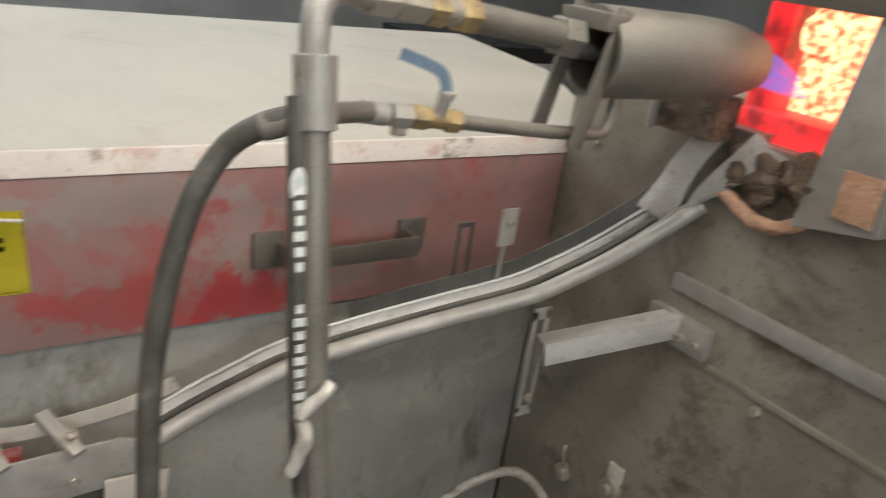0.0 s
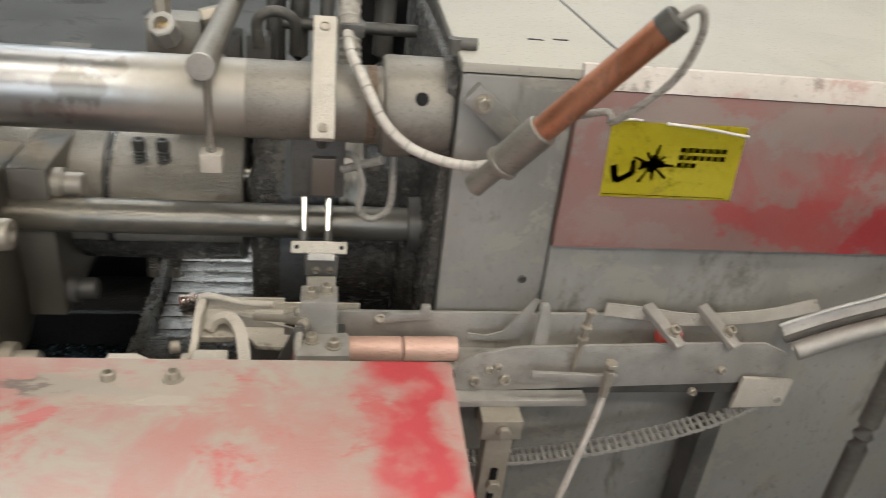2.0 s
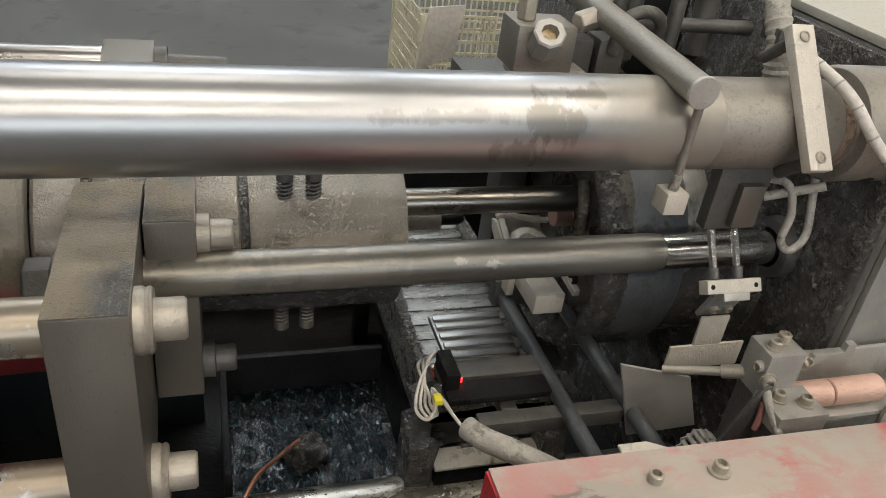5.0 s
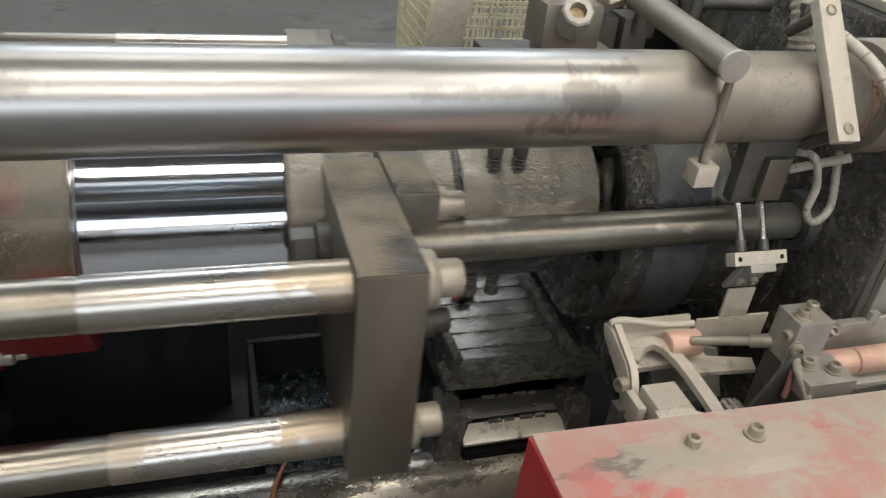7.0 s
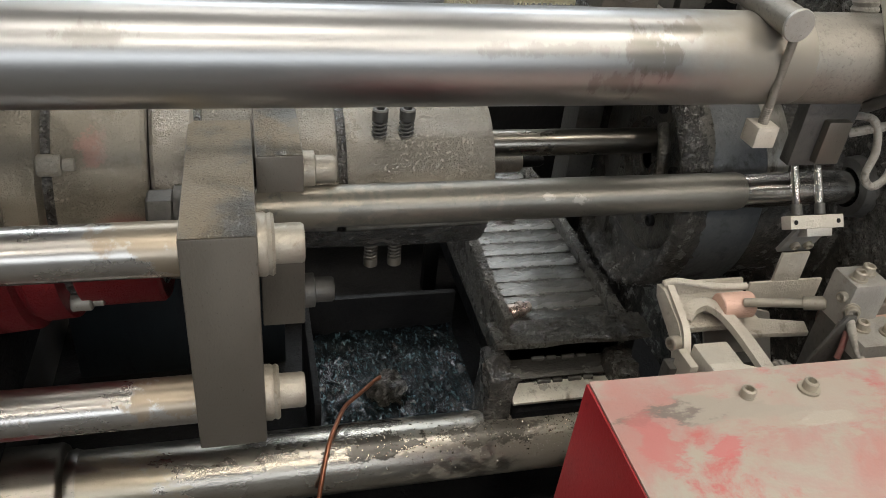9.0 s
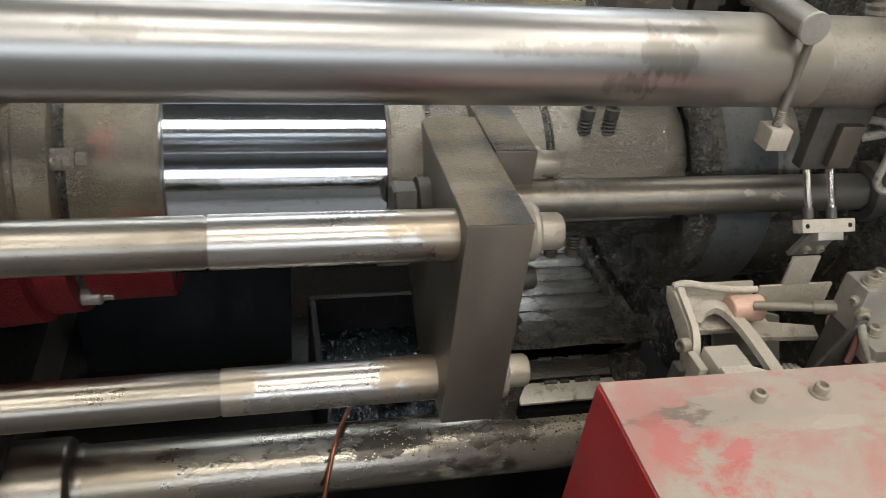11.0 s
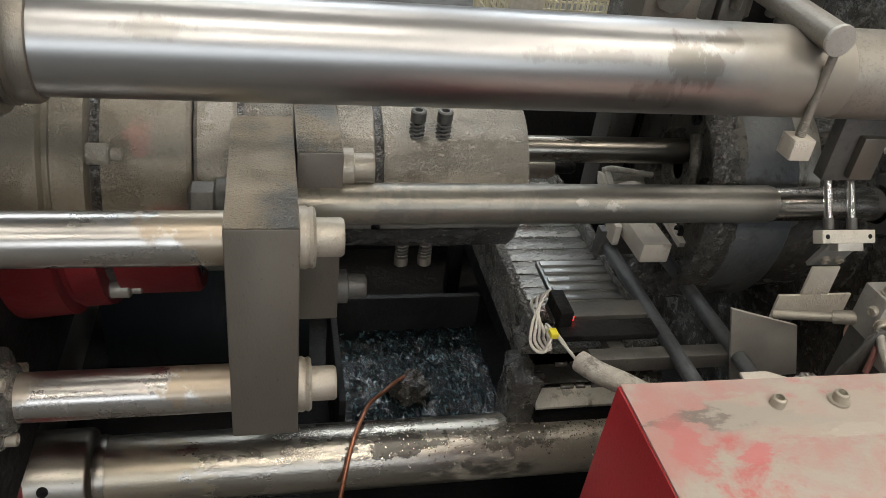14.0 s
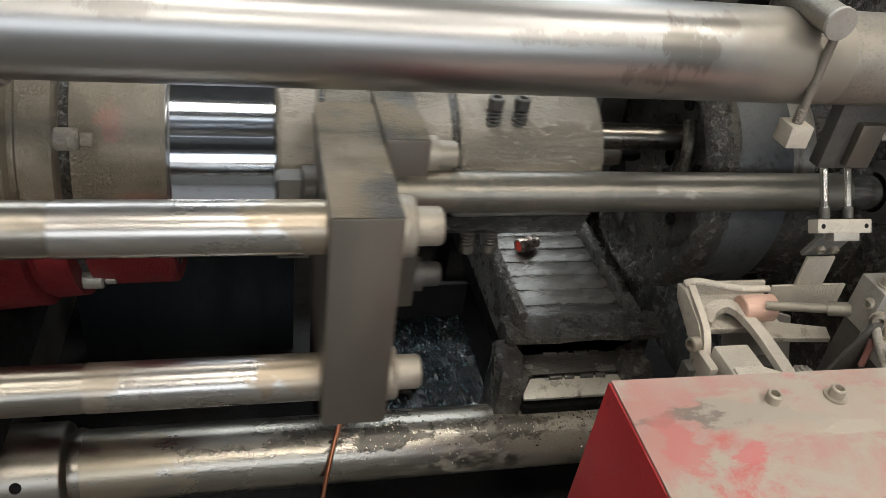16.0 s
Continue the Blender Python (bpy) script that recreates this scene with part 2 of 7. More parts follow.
def glow(name, colour, strength, second=None, scale=14.0):
    m = bpy.data.materials.new(name)
    m.use_nodes = True
    nt = m.node_tree
    p = nt.nodes["Principled BSDF"]
    p.inputs["Base Color"].default_value = (0.05, 0.04, 0.04, 1)
    p.inputs["Emission Color"].default_value = (*colour, 1)
    p.inputs["Emission Strength"].default_value = strength
    if second:
        tc = nt.nodes.new("ShaderNodeTexCoord")
        n = nt.nodes.new("ShaderNodeTexNoise")
        n.inputs["Scale"].default_value, n.inputs["Detail"].default_value = scale, 6.0
        r = nt.nodes.new("ShaderNodeValToRGB")
        r.color_ramp.elements[0].position, r.color_ramp.elements[0].color = 0.36, (*colour, 1)
        r.color_ramp.elements[1].position, r.color_ramp.elements[1].color = 0.62, (*second, 1)
        nt.links.new(tc.outputs["Object"], n.inputs["Vector"])
        nt.links.new(n.outputs[0], r.inputs[0])
        nt.links.new(r.outputs[0], p.inputs["Emission Color"])
    return m


BAR = surface("ground_steel_bar", (0.35, 0.348, 0.346), (0.388, 0.386, 0.383), 5, (0.325, 0.375), 1.0, 0.006, 300, speck=(0.62, 0.85, 0.85), dirt=(0.33, 0.305, 0.275), dirt_scale=5,
              dirt_at=(0.60, 0.85), stretch=(0.35, 1, 1), dirt_metal=0.85, dirt_rough=0.40)
# the bar's dusty end, oily rub marks, a scratched stretch; places in the bar's own space
patches(BAR, [((0.50, 0.0, 0.0), (0.325, 0.5, 0.5), (0.31, 0.285, 0.245), 0.92, 0.50, 0.6)], 16, 0.07)
patches(BAR, [((0.150, -0.055, 0.024), (0.050, 0.05, 0.030), (0.19, 0.175, 0.15), 0.65, 0.36, 0.9), ((0.205, -0.035, 0.052), (0.034, 0.05, 0.014), (0.22, 0.20, 0.175), 0.65, 0.34, 0.9),
              ((0.112, -0.06, -0.014), (0.042, 0.05, 0.022), (0.18, 0.165, 0.145), 0.6, 0.4, 0.9), ((0.02, -0.052, 0.030), (0.11, 0.05, 0.010), (0.27, 0.262, 0.25), 0.6, 0.4, 0.95),
              ((-0.52, -0.045, 0.038), (0.05, 0.05, 0.012), (0.25, 0.24, 0.225), 0.6, 0.4, 0.95)], 42, 0.30, (1, 0.5, 0.5))
BAR_DULL = surface("dusty_bar_steel", (0.222, 0.204, 0.177), (0.272, 0.252, 0.222), 9, (0.46, 0.58), 0.6, 0.06, 200, speck=(0.5, 0.8, 0.65), dirt=(0.165, 0.148, 0.124), dirt_scale=9, dirt_at=(0.54, 0.78))
CHROME = surface("mirror_chrome", (0.68, 0.74, 0.83), (0.73, 0.77, 0.85), 3, (0.06, 0.11), 1.0, 0.0, 90)
ROD = surface("polished_rod_steel", (0.41, 0.392, 0.37), (0.46, 0.442, 0.42), 6, (0.25, 0.31), 1.0, 0.01, 260, speck=(0.58, 0.8, 0.8), dirt=(0.35, 0.285, 0.21), dirt_scale=4,
              dirt_at=(0.54, 0.80), stretch=(0.4, 1, 1), dirt_metal=0.75, dirt_rough=0.42)
# brown dried oil towards the plate, in the ram's space
patches(ROD, [((-0.075, -0.19, 0.12), (0.075, 0.09, 0.045), (0.30, 0.235, 0.155), 0.7, 0.4, 0.75), ((-0.075, -0.18, -0.155), (0.09, 0.09, 0.045), (0.28, 0.215, 0.14), 0.75, 0.42, 0.7),
              ((-0.36, -0.18, -0.155), (0.05, 0.09, 0.05), (0.29, 0.235, 0.165), 0.6, 0.4, 0.75)], 26, 0.32)
ROD_DIRTY = surface("oily_rod_steel", (0.235, 0.216, 0.188), (0.30, 0.278, 0.243), 6, (0.25, 0.36), 1.0, 0.02, 260, speck=(0.58, 0.78, 0.55), dirt=(0.16, 0.132, 0.095), dirt_scale=5,
                    dirt_at=(0.52, 0.74), stretch=(0.45, 1, 1), dirt_metal=0.7, dirt_rough=0.34)
LOWBAR = surface("oily_tie_bar_steel", (0.32, 0.297, 0.258), (0.39, 0.365, 0.322), 6, (0.25, 0.35), 1.0, 0.05, 200, speck=(0.58, 0.78, 0.6), dirt=(0.17, 0.142, 0.105), dirt_scale=6,
                 dirt_at=(0.53, 0.74), stretch=(0.5, 1, 1), dirt_metal=0.7, dirt_rough=0.34)
# dusty cake on the right-hand stretch, black oil splashes, brown film by the collar; in the bar's space
patches(LOWBAR, [((0.30, -0.03, 0.03), (0.36, 0.12, 0.12), (0.42, 0.38, 0.31), 0.85, 0.36, 0.4), ((-0.15, -0.03, 0.06), (0.10, 0.04, 0.02), (0.03, 0.027, 0.023), 0.85, 0.25, 0.3),
                 ((0.09, -0.03, 0.06), (0.14, 0.05, 0.018), (0.05, 0.045, 0.038), 0.75, 0.25, 0.3), ((-0.64, -0.05, 0.03), (0.13, 0.08, 0.08), (0.34, 0.285, 0.20), 0.6, 0.36, 0.8)], 34, 0.34, (0.6, 1, 1))
DARKROD = surface("smoked_rod_steel", (0.175, 0.165, 0.145), (0.235, 0.222, 0.195), 7, (0.34, 0.44), 0.8, 0.035, 200, speck=(0.55, 0.85, 0.75), dirt=(0.31, 0.28, 0.22), dirt_scale=9,
                  dirt_at=(0.58, 0.76), stretch=(0.6, 1, 1), dirt_metal=0.7, dirt_rough=0.36)
# brown and pale oily smears near the plate, small pale chips along the rod, in the ram's space
patches(DARKROD, [((0.10, -0.03, 0.06), (0.11, 0.06, 0.05), (0.31, 0.28, 0.225), 0.65, 0.36, 0.7), ((0.30, -0.035, 0.06), (0.12, 0.05, 0.03), (0.29, 0.265, 0.22), 0.55, 0.36, 0.7),
                  ((0.565, -0.045, 0.065), (0.014, 0.03, 0.008), (0.44, 0.41, 0.36), 0.7, 0.4, 0.3), ((0.505, -0.04, 0.068), (0.011, 0.03, 0.006), (0.42, 0.40, 0.35), 0.6, 0.4, 0.3),
                  ((0.79, -0.04, 0.05), (0.11, 0.08, 0.05), (0.20, 0.188, 0.163), 0.6, 0.5, 0.6)], 45, 0.34)
BLOCK = surface("grey_machined_block", (0.185, 0.168, 0.142), (0.215, 0.197, 0.168), 7, (0.38, 0.5), 0.75, 0.06, 300, speck=(0.6, 0.75, 0.6), dirt=(0.15, 0.12, 0.082), dirt_scale=9, dirt_at=(0.60, 0.75), stretch=(1, 1, 0.5))
BOLT = surface("dusty_bolt_steel", (0.335, 0.302, 0.25), (0.40, 0.365, 0.308), 20, (0.38, 0.52), 0.5, 0.08, 260, speck=(0.58, 0.76, 0.7), dirt=(0.23, 0.195, 0.15), dirt_scale=30, dirt_at=(0.57, 0.74))
CAST = surface("caked_grey_casting", (0.315, 0.285, 0.238), (0.385, 0.352, 0.298), 7, (0.26, 0.42), 0.2, 0.4, 250, speck=(0.56, 0.8, 0.65), lump=True, dirt=(0.22, 0.185, 0.135), dirt_scale=13, dirt_at=(0.60, 0.74), dirt_rough=0.28, bump_coarse=0.2, coat=0.35)
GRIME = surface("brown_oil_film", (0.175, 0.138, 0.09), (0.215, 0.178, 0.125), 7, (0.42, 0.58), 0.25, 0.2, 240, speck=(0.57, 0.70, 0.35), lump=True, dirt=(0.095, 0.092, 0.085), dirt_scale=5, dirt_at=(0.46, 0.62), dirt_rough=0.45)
LIP = surface("pale_caked_oil", (0.085, 0.078, 0.066), (0.17, 0.157, 0.133), 26, (0.2, 0.4), 0.0, 0.7, 200, speck=(0.5, 0.75, 0.4), lump=True, dirt=(0.30, 0.28, 0.237), dirt_scale=60, dirt_at=(0.58, 0.70), bump_coarse=0.7, dirt_rough=0.26, coat=0.7)
BARCAKE = surface("dusty_oil_cake", (0.40, 0.365, 0.305), (0.52, 0.48, 0.41), 10, (0.18, 0.30), 0.85, 0.25, 150, speck=(0.54, 0.78, 0.55), lump=True, dirt=(0.15, 0.128, 0.095), dirt_scale=14, dirt_at=(0.57, 0.70), stretch=(0.7, 1, 1), dirt_rough=0.25, coat=0.4)
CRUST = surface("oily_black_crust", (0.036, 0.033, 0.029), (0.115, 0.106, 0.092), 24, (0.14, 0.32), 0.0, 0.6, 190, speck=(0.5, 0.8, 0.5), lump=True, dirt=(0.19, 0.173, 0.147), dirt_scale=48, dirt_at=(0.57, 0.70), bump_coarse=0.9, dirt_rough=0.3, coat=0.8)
# near-black with low specular: the shade of deep voids is in the colour
BLACK = surface("black_iron_and_void_shade", (0.006, 0.006, 0.0065), (0.012, 0.0118, 0.0118), 8, (0.5, 0.75), 0.0, 0.5, 60)
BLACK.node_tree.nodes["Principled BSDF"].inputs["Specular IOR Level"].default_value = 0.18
# the dirt slot holds blue flecks: skylight reflections painted into the wet floor
WET = surface("wet_sump_painted_sheen", (0.010, 0.015, 0.018), (0.028, 0.044, 0.052), 14, (0.10, 0.22), 0.0, 0.5, 150, speck=(0.5, 0.8, 0.5), lump=True, dirt=(0.125, 0.215, 0.245), dirt_scale=95, dirt_at=(0.54, 0.66), stretch=(1, 0.45, 1), bump_coarse=0.4, dirt_rough=0.16, coat=0.8)
SLAT = surface("oily_conveyor_steel", (0.165, 0.157, 0.142), (0.26, 0.248, 0.225), 14, (0.2, 0.34), 0.6, 0.12, 230, speck=(0.5, 0.8, 0.5), dirt=(0.05, 0.046, 0.04), dirt_scale=12, dirt_at=(0.54, 0.70), stretch=(0.5, 1, 1), dirt_rough=0.2, island=0.4, coat=0.3)
STEELBLUE = surface("heat_blued_steel", (0.26, 0.265, 0.265), (0.36, 0.355, 0.34), 6, (0.28, 0.42), 0.9, 0.1, 100, dirt=(0.12, 0.11, 0.1), dirt_scale=9, dirt_at=(0.55, 0.7))
RED_WORN = surface("worn_red_paint", (0.265, 0.128, 0.113), (0.25, 0.162, 0.143), 5, (0.42, 0.6), 0.0, 0.05, 220, speck=(0.6, 0.85, 0.8), second=(0.31, 0.083, 0.076), second_scale=3.6,
                   second_at=(0.53, 0.70), dirt=(0.185, 0.145, 0.125), dirt_scale=8, dirt_at=(0.55, 0.74))
# fresher red low on the sheet, grey haze along its top and round the sticker
patches(RED_WORN, [((-0.38, -0.73, 1.20), (0.20, 0.3, 0.075), (0.25, 0.215, 0.19), 0.7, 0.6, None), ((-0.40, -0.73, 1.00), (0.14, 0.3, 0.05), (0.27, 0.205, 0.182), 0.6, 0.6, None),
                   ((-0.10, -0.73, 1.215), (0.22, 0.3, 0.05), (0.255, 0.21, 0.185), 0.6, 0.6, None), ((0.08, -0.73, 1.15), (0.10, 0.3, 0.07), (0.265, 0.225, 0.20), 0.6, 0.6, None),
                   ((-0.10, -0.73, 1.02), (0.23, 0.3, 0.058), (0.335, 0.058, 0.056), 0.75, 0.45, None), ((0.12, -0.73, 1.00), (0.11, 0.3, 0.055), (0.34, 0.035, 0.04), 0.85, 0.45, None),
                   ((0.31, -0.73, 1.04), (0.05, 0.3, 0.045), (0.20, 0.15, 0.13), 0.7, 0.6, None), ((0.62, -0.73, 1.10), (0.20, 0.3, 0.15), (0.31, 0.165, 0.145), 0.7, 0.55, None)], 13, 0.32)
RED_PALE = surface("faded_red_paint", (0.42, 0.215, 0.195), (0.40, 0.262, 0.235), 6, (0.42, 0.58), 0.0, 0.05, 200, speck=(0.58, 0.85, 0.82), second=(0.375, 0.342, 0.295), second_scale=5.0,
                   second_at=(0.40, 0.62), dirt=(0.46, 0.13, 0.125), dirt_scale=10, dirt_at=(0.54, 0.70), dirt_rough=0.5)
# rubs and bare spots, in the cover's space
patches(RED_PALE, [((-0.225, 0.163, 0.86), (0.105, 0.026, 0.1), (0.165, 0.16, 0.145), 0.85, 0.5, 0.2), ((-0.13, 0.150, 0.86), (0.07, 0.012, 0.1), (0.25, 0.235, 0.21), 0.7, 0.5, 0.2),
                   ((-0.08, 0.13, 0.86), (0.045, 0.014, 0.1), (0.55, 0.52, 0.46), 0.8, 0.45, 0.1), ((-0.11, 0.16, 0.86), (0.16, 0.06, 0.1), (0.385, 0.345, 0.295), 0.8, 0.55, 0.0),
                   ((-0.22, 0.105, 0.86), (0.035, 0.02, 0.1), (0.50, 0.13, 0.135), 0.75, 0.45, 0.0), ((-0.30, 0.13, 0.86), (0.03, 0.05, 0.1), (0.47, 0.15, 0.145), 0.7, 0.45, 0.0)], 40, 0.26, (0.45, 1, 1))
RED_DEEP = surface("deep_red_paint", (0.36, 0.022, 0.028), (0.42, 0.032, 0.036), 5, (0.36, 0.5), 0.0, 0.05, 150, dirt=(0.13, 0.035, 0.035), dirt_scale=9, dirt_at=(0.58, 0.75))
PLATE = surface("stained_grey_plate", (0.245, 0.237, 0.220), (0.322, 0.313, 0.293), 3.5, (0.4, 0.58), 0.35, 0.12, 120, speck=(0.55, 0.8, 0.75), dirt=(0.14, 0.13, 0.11), dirt_scale=7, dirt_at=(0.54, 0.70), second=(0.315, 0.30, 0.265), second_scale=9, stretch=(1, 1, 0.45))
HOOD = surface("dusty_grey_hood", (0.36, 0.345, 0.30), (0.40, 0.385, 0.335), 2.2, (0.6, 0.72), 0.0, 0.05, 140, dirt=(0.31, 0.295, 0.255), dirt_scale=3.4, dirt_at=(0.5, 0.8))
WHITE_WORN = surface("chipped_white_paint", (0.50, 0.46, 0.415), (0.58, 0.535, 0.49), 9, (0.5, 0.65), 0.0, 0.15, 90, second=(0.46, 0.33, 0.29), second_scale=12, second_at=(0.54, 0.66), dirt=(0.24, 0.21, 0.18), dirt_scale=13, dirt_at=(0.57, 0.68))
FURN = surface("scorched_furnace_plate", (0.235, 0.213, 0.178), (0.325, 0.30, 0.252), 4, (0.42, 0.6), 0.4, 0.14, 80, dirt=(0.135, 0.108, 0.08), dirt_scale=4.5, dirt_at=(0.52, 0.70), second=(0.225, 0.208, 0.18), second_scale=12)
GALV = surface("dusty_bright_steel", (0.33, 0.316, 0.29), (0.41, 0.396, 0.366), 14, (0.38, 0.52), 0.4, 0.08, 250, speck=(0.58, 0.78, 0.65), dirt=(0.28, 0.25, 0.208), dirt_scale=20, dirt_at=(0.57, 0.74))
LOADER = surface("pale_dusty_loader_steel", (0.48, 0.443, 0.38), (0.57, 0.532, 0.465), 14, (0.42, 0.6), 0.2, 0.1, 240, speck=(0.58, 0.8, 0.7), lump=True, dirt=(0.30, 0.262, 0.205), dirt_scale=22, dirt_at=(0.57, 0.72))
DARKSTEEL = surface("dark_grey_steel", (0.085, 0.083, 0.078), (0.13, 0.125, 0.115), 12, (0.42, 0.56), 0.5, 0.12, 120, dirt=(0.19, 0.175, 0.15), dirt_scale=18, dirt_at=(0.6, 0.75))
PIN = surface("chromed_pin", (0.78, 0.77, 0.75), (0.84, 0.83, 0.81), 20, (0.1, 0.2), 1.0, 0.02, 200)
BILLET = surface("pale_copper_billet", (0.60, 0.385, 0.305), (0.66, 0.45, 0.37), 30, (0.42, 0.55), 0.25, 0.1, 200, dirt=(0.48, 0.30, 0.235), dirt_scale=30, dirt_at=(0.55, 0.7), stretch=(0.4, 1, 1))
COPPER = surface("copper_tube", (0.46, 0.185, 0.10), (0.55, 0.25, 0.15), 14, (0.28, 0.42), 0.85, 0.08, 140, dirt=(0.20, 0.13, 0.1), dirt_scale=12, dirt_at=(0.55, 0.7), stretch=(1, 1, 0.4), dirt_metal=0.3)
BRASS = surface("old_brass", (0.45, 0.33, 0.16), (0.52, 0.40, 0.22), 22, (0.34, 0.5), 0.75, 0.1, 150, dirt=(0.25, 0.21, 0.16), dirt_scale=25, dirt_at=(0.5, 0.7))
RUBBER = surface("black_rubber_hose", (0.055, 0.052, 0.046), (0.10, 0.094, 0.082), 12, (0.42, 0.55), 0.0, 0.1, 160, dirt=(0.19, 0.175, 0.15), dirt_scale=14, dirt_at=(0.55, 0.75))
CABLE = surface("dusty_grey_cable", (0.27, 0.25, 0.22), (0.38, 0.36, 0.32), 30, (0.5, 0.65), 0.0, 0.2, 150, dirt=(0.16, 0.145, 0.125), dirt_scale=30, dirt_at=(0.52, 0.66))
LIGHTCABLE = surface("pale_cable_wrap", (0.46, 0.43, 0.385), (0.55, 0.52, 0.47), 40, (0.45, 0.6), 0.0, 0.15, 150)
INK = surface("rubbed_black_ink", (0.13, 0.115, 0.035), (0.26, 0.225, 0.04), 60, (0.5, 0.6), dirt=(0.52, 0.44, 0.05), dirt_scale=60, dirt_at=(0.50, 0.60))
PRINT = surface("pale_print", (0.55, 0.58, 0.56), (0.66, 0.68, 0.66), 40, (0.5, 0.6), 0.0, 0.0, 100, dirt=(0.34, 0.34, 0.32), dirt_scale=30, dirt_at=(0.52, 0.66))
YELLOW = surface("yellow_sticker", (0.66, 0.56, 0.025), (0.72, 0.63, 0.05), 9, (0.35, 0.5), 0.0, 0.1, 60, dirt=(0.42, 0.34, 0.06), dirt_scale=13, dirt_at=(0.56, 0.72), bump_coarse=0.5)
PAPER = surface("curled_sticker_back", (0.6, 0.56, 0.5), (0.68, 0.64, 0.58), 20, (0.5, 0.6))
BLUEGRIP = surface("blue_lever_sleeve", (0.13, 0.19, 0.27), (0.19, 0.25, 0.33), 20, (0.42, 0.5))
CRATE = surface("cream_crate_wire", (0.50, 0.46, 0.34), (0.58, 0.54, 0.41), 18, (0.5, 0.65), 0.0, 0.05, 100, dirt=(0.3, 0.26, 0.18), dirt_scale=8, dirt_at=(0.55, 0.7))
FLOOR = surface("worn_workshop_floor", (0.082, 0.079, 0.072), (0.112, 0.108, 0.099), 1.2, (0.42, 0.6), 0.0, 0.06, 70, dirt=(0.06, 0.057, 0.052), dirt_scale=2.4, dirt_at=(0.52, 0.7))
WALL = surface("hall_wall_plaster", (0.17, 0.17, 0.165), (0.21, 0.21, 0.205), 1.5, (0.7, 0.85), 0.0, 0.1, 60, dirt=(0.13, 0.13, 0.125), dirt_scale=1.2, dirt_at=(0.55, 0.75))
REFRACTORY = surface("burnt_refractory", (0.13, 0.09, 0.062), (0.21, 0.15, 0.105), 16, (0.7, 0.9), 0.0, 0.6, 120, lump=True, dirt=(0.06, 0.046, 0.036), dirt_scale=12, dirt_at=(0.5, 0.64), bump_coarse=0.8)
CLAY = surface("orange_fire_clay", (0.48, 0.27, 0.17), (0.55, 0.34, 0.23), 22, (0.8, 0.9), 0.0, 0.8, 70, dirt=(0.25, 0.18, 0.13), dirt_scale=16, dirt_at=(0.55, 0.7))
ALU = surface("silvered_chute_sheet", (0.52, 0.505, 0.48), (0.62, 0.605, 0.58), 14, (0.3, 0.48), 0.4, 0.15, 110, dirt=(0.36, 0.33, 0.29), dirt_scale=16, dirt_at=(0.55, 0.72))
HOT = glow("white_hot_lining", (1.0, 0.06, 0.02), 2.4, (1.0, 0.66, 0.32), 60.0)
HOT_RED = glow("red_hot_sill", (0.25, 0.008, 0.008), 1.5, (1.0, 0.025, 0.03), 14.0)
EMBER = glow("red_hot_ring", (0.75, 0.07, 0.04), 0.2)
LED = glow("red_led", (1.0, 0.02, 0.02), 6.0)
DAYPANE = glow("daylit_pane", (0.88, 0.95, 1.0), 5.0)
LAMPGLOW = glow("roof_light_panel", (1.0, 0.97, 0.92), 6.0)


def flame_material():
    m = bpy.data.materials.new("blue_gas_flame")
    m.use_nodes = True
    nt = m.node_tree
    nt.nodes.remove(nt.nodes["Principled BSDF"])
    out = nt.nodes["Material Output"]
    e, t, mx = nt.nodes.new("ShaderNodeEmission"), nt.nodes.new("ShaderNodeBsdfTransparent"), nt.nodes.new("ShaderNodeMixShader")
    e.inputs[0].default_value, e.inputs[1].default_value = (0.30, 0.28, 1.0, 1), 0.8
    tc, n, r = nt.nodes.new("ShaderNodeTexCoord"), nt.nodes.new("ShaderNodeTexNoise"), nt.nodes.new("ShaderNodeMapRange")
    n.inputs["Scale"].default_value = 18
    r.inputs["From Min"].default_value, r.inputs["From Max"].default_value, r.inputs["To Min"].default_value, r.inputs["To Max"].default_value = 0.35, 0.7, 0.10, 0.5
    nt.links.new(tc.outputs["Object"], n.inputs["Vector"])
    nt.links.new(n.outputs[0], r.inputs[0])
    nt.links.new(r.outputs[0], mx.inputs[0])
    nt.links.new(t.outputs[0], mx.inputs[1])
    nt.links.new(e.outputs[0], mx.inputs[2])
    nt.links.new(mx.outputs[0], out.inputs[0])
    return m


FLAME = flame_material()

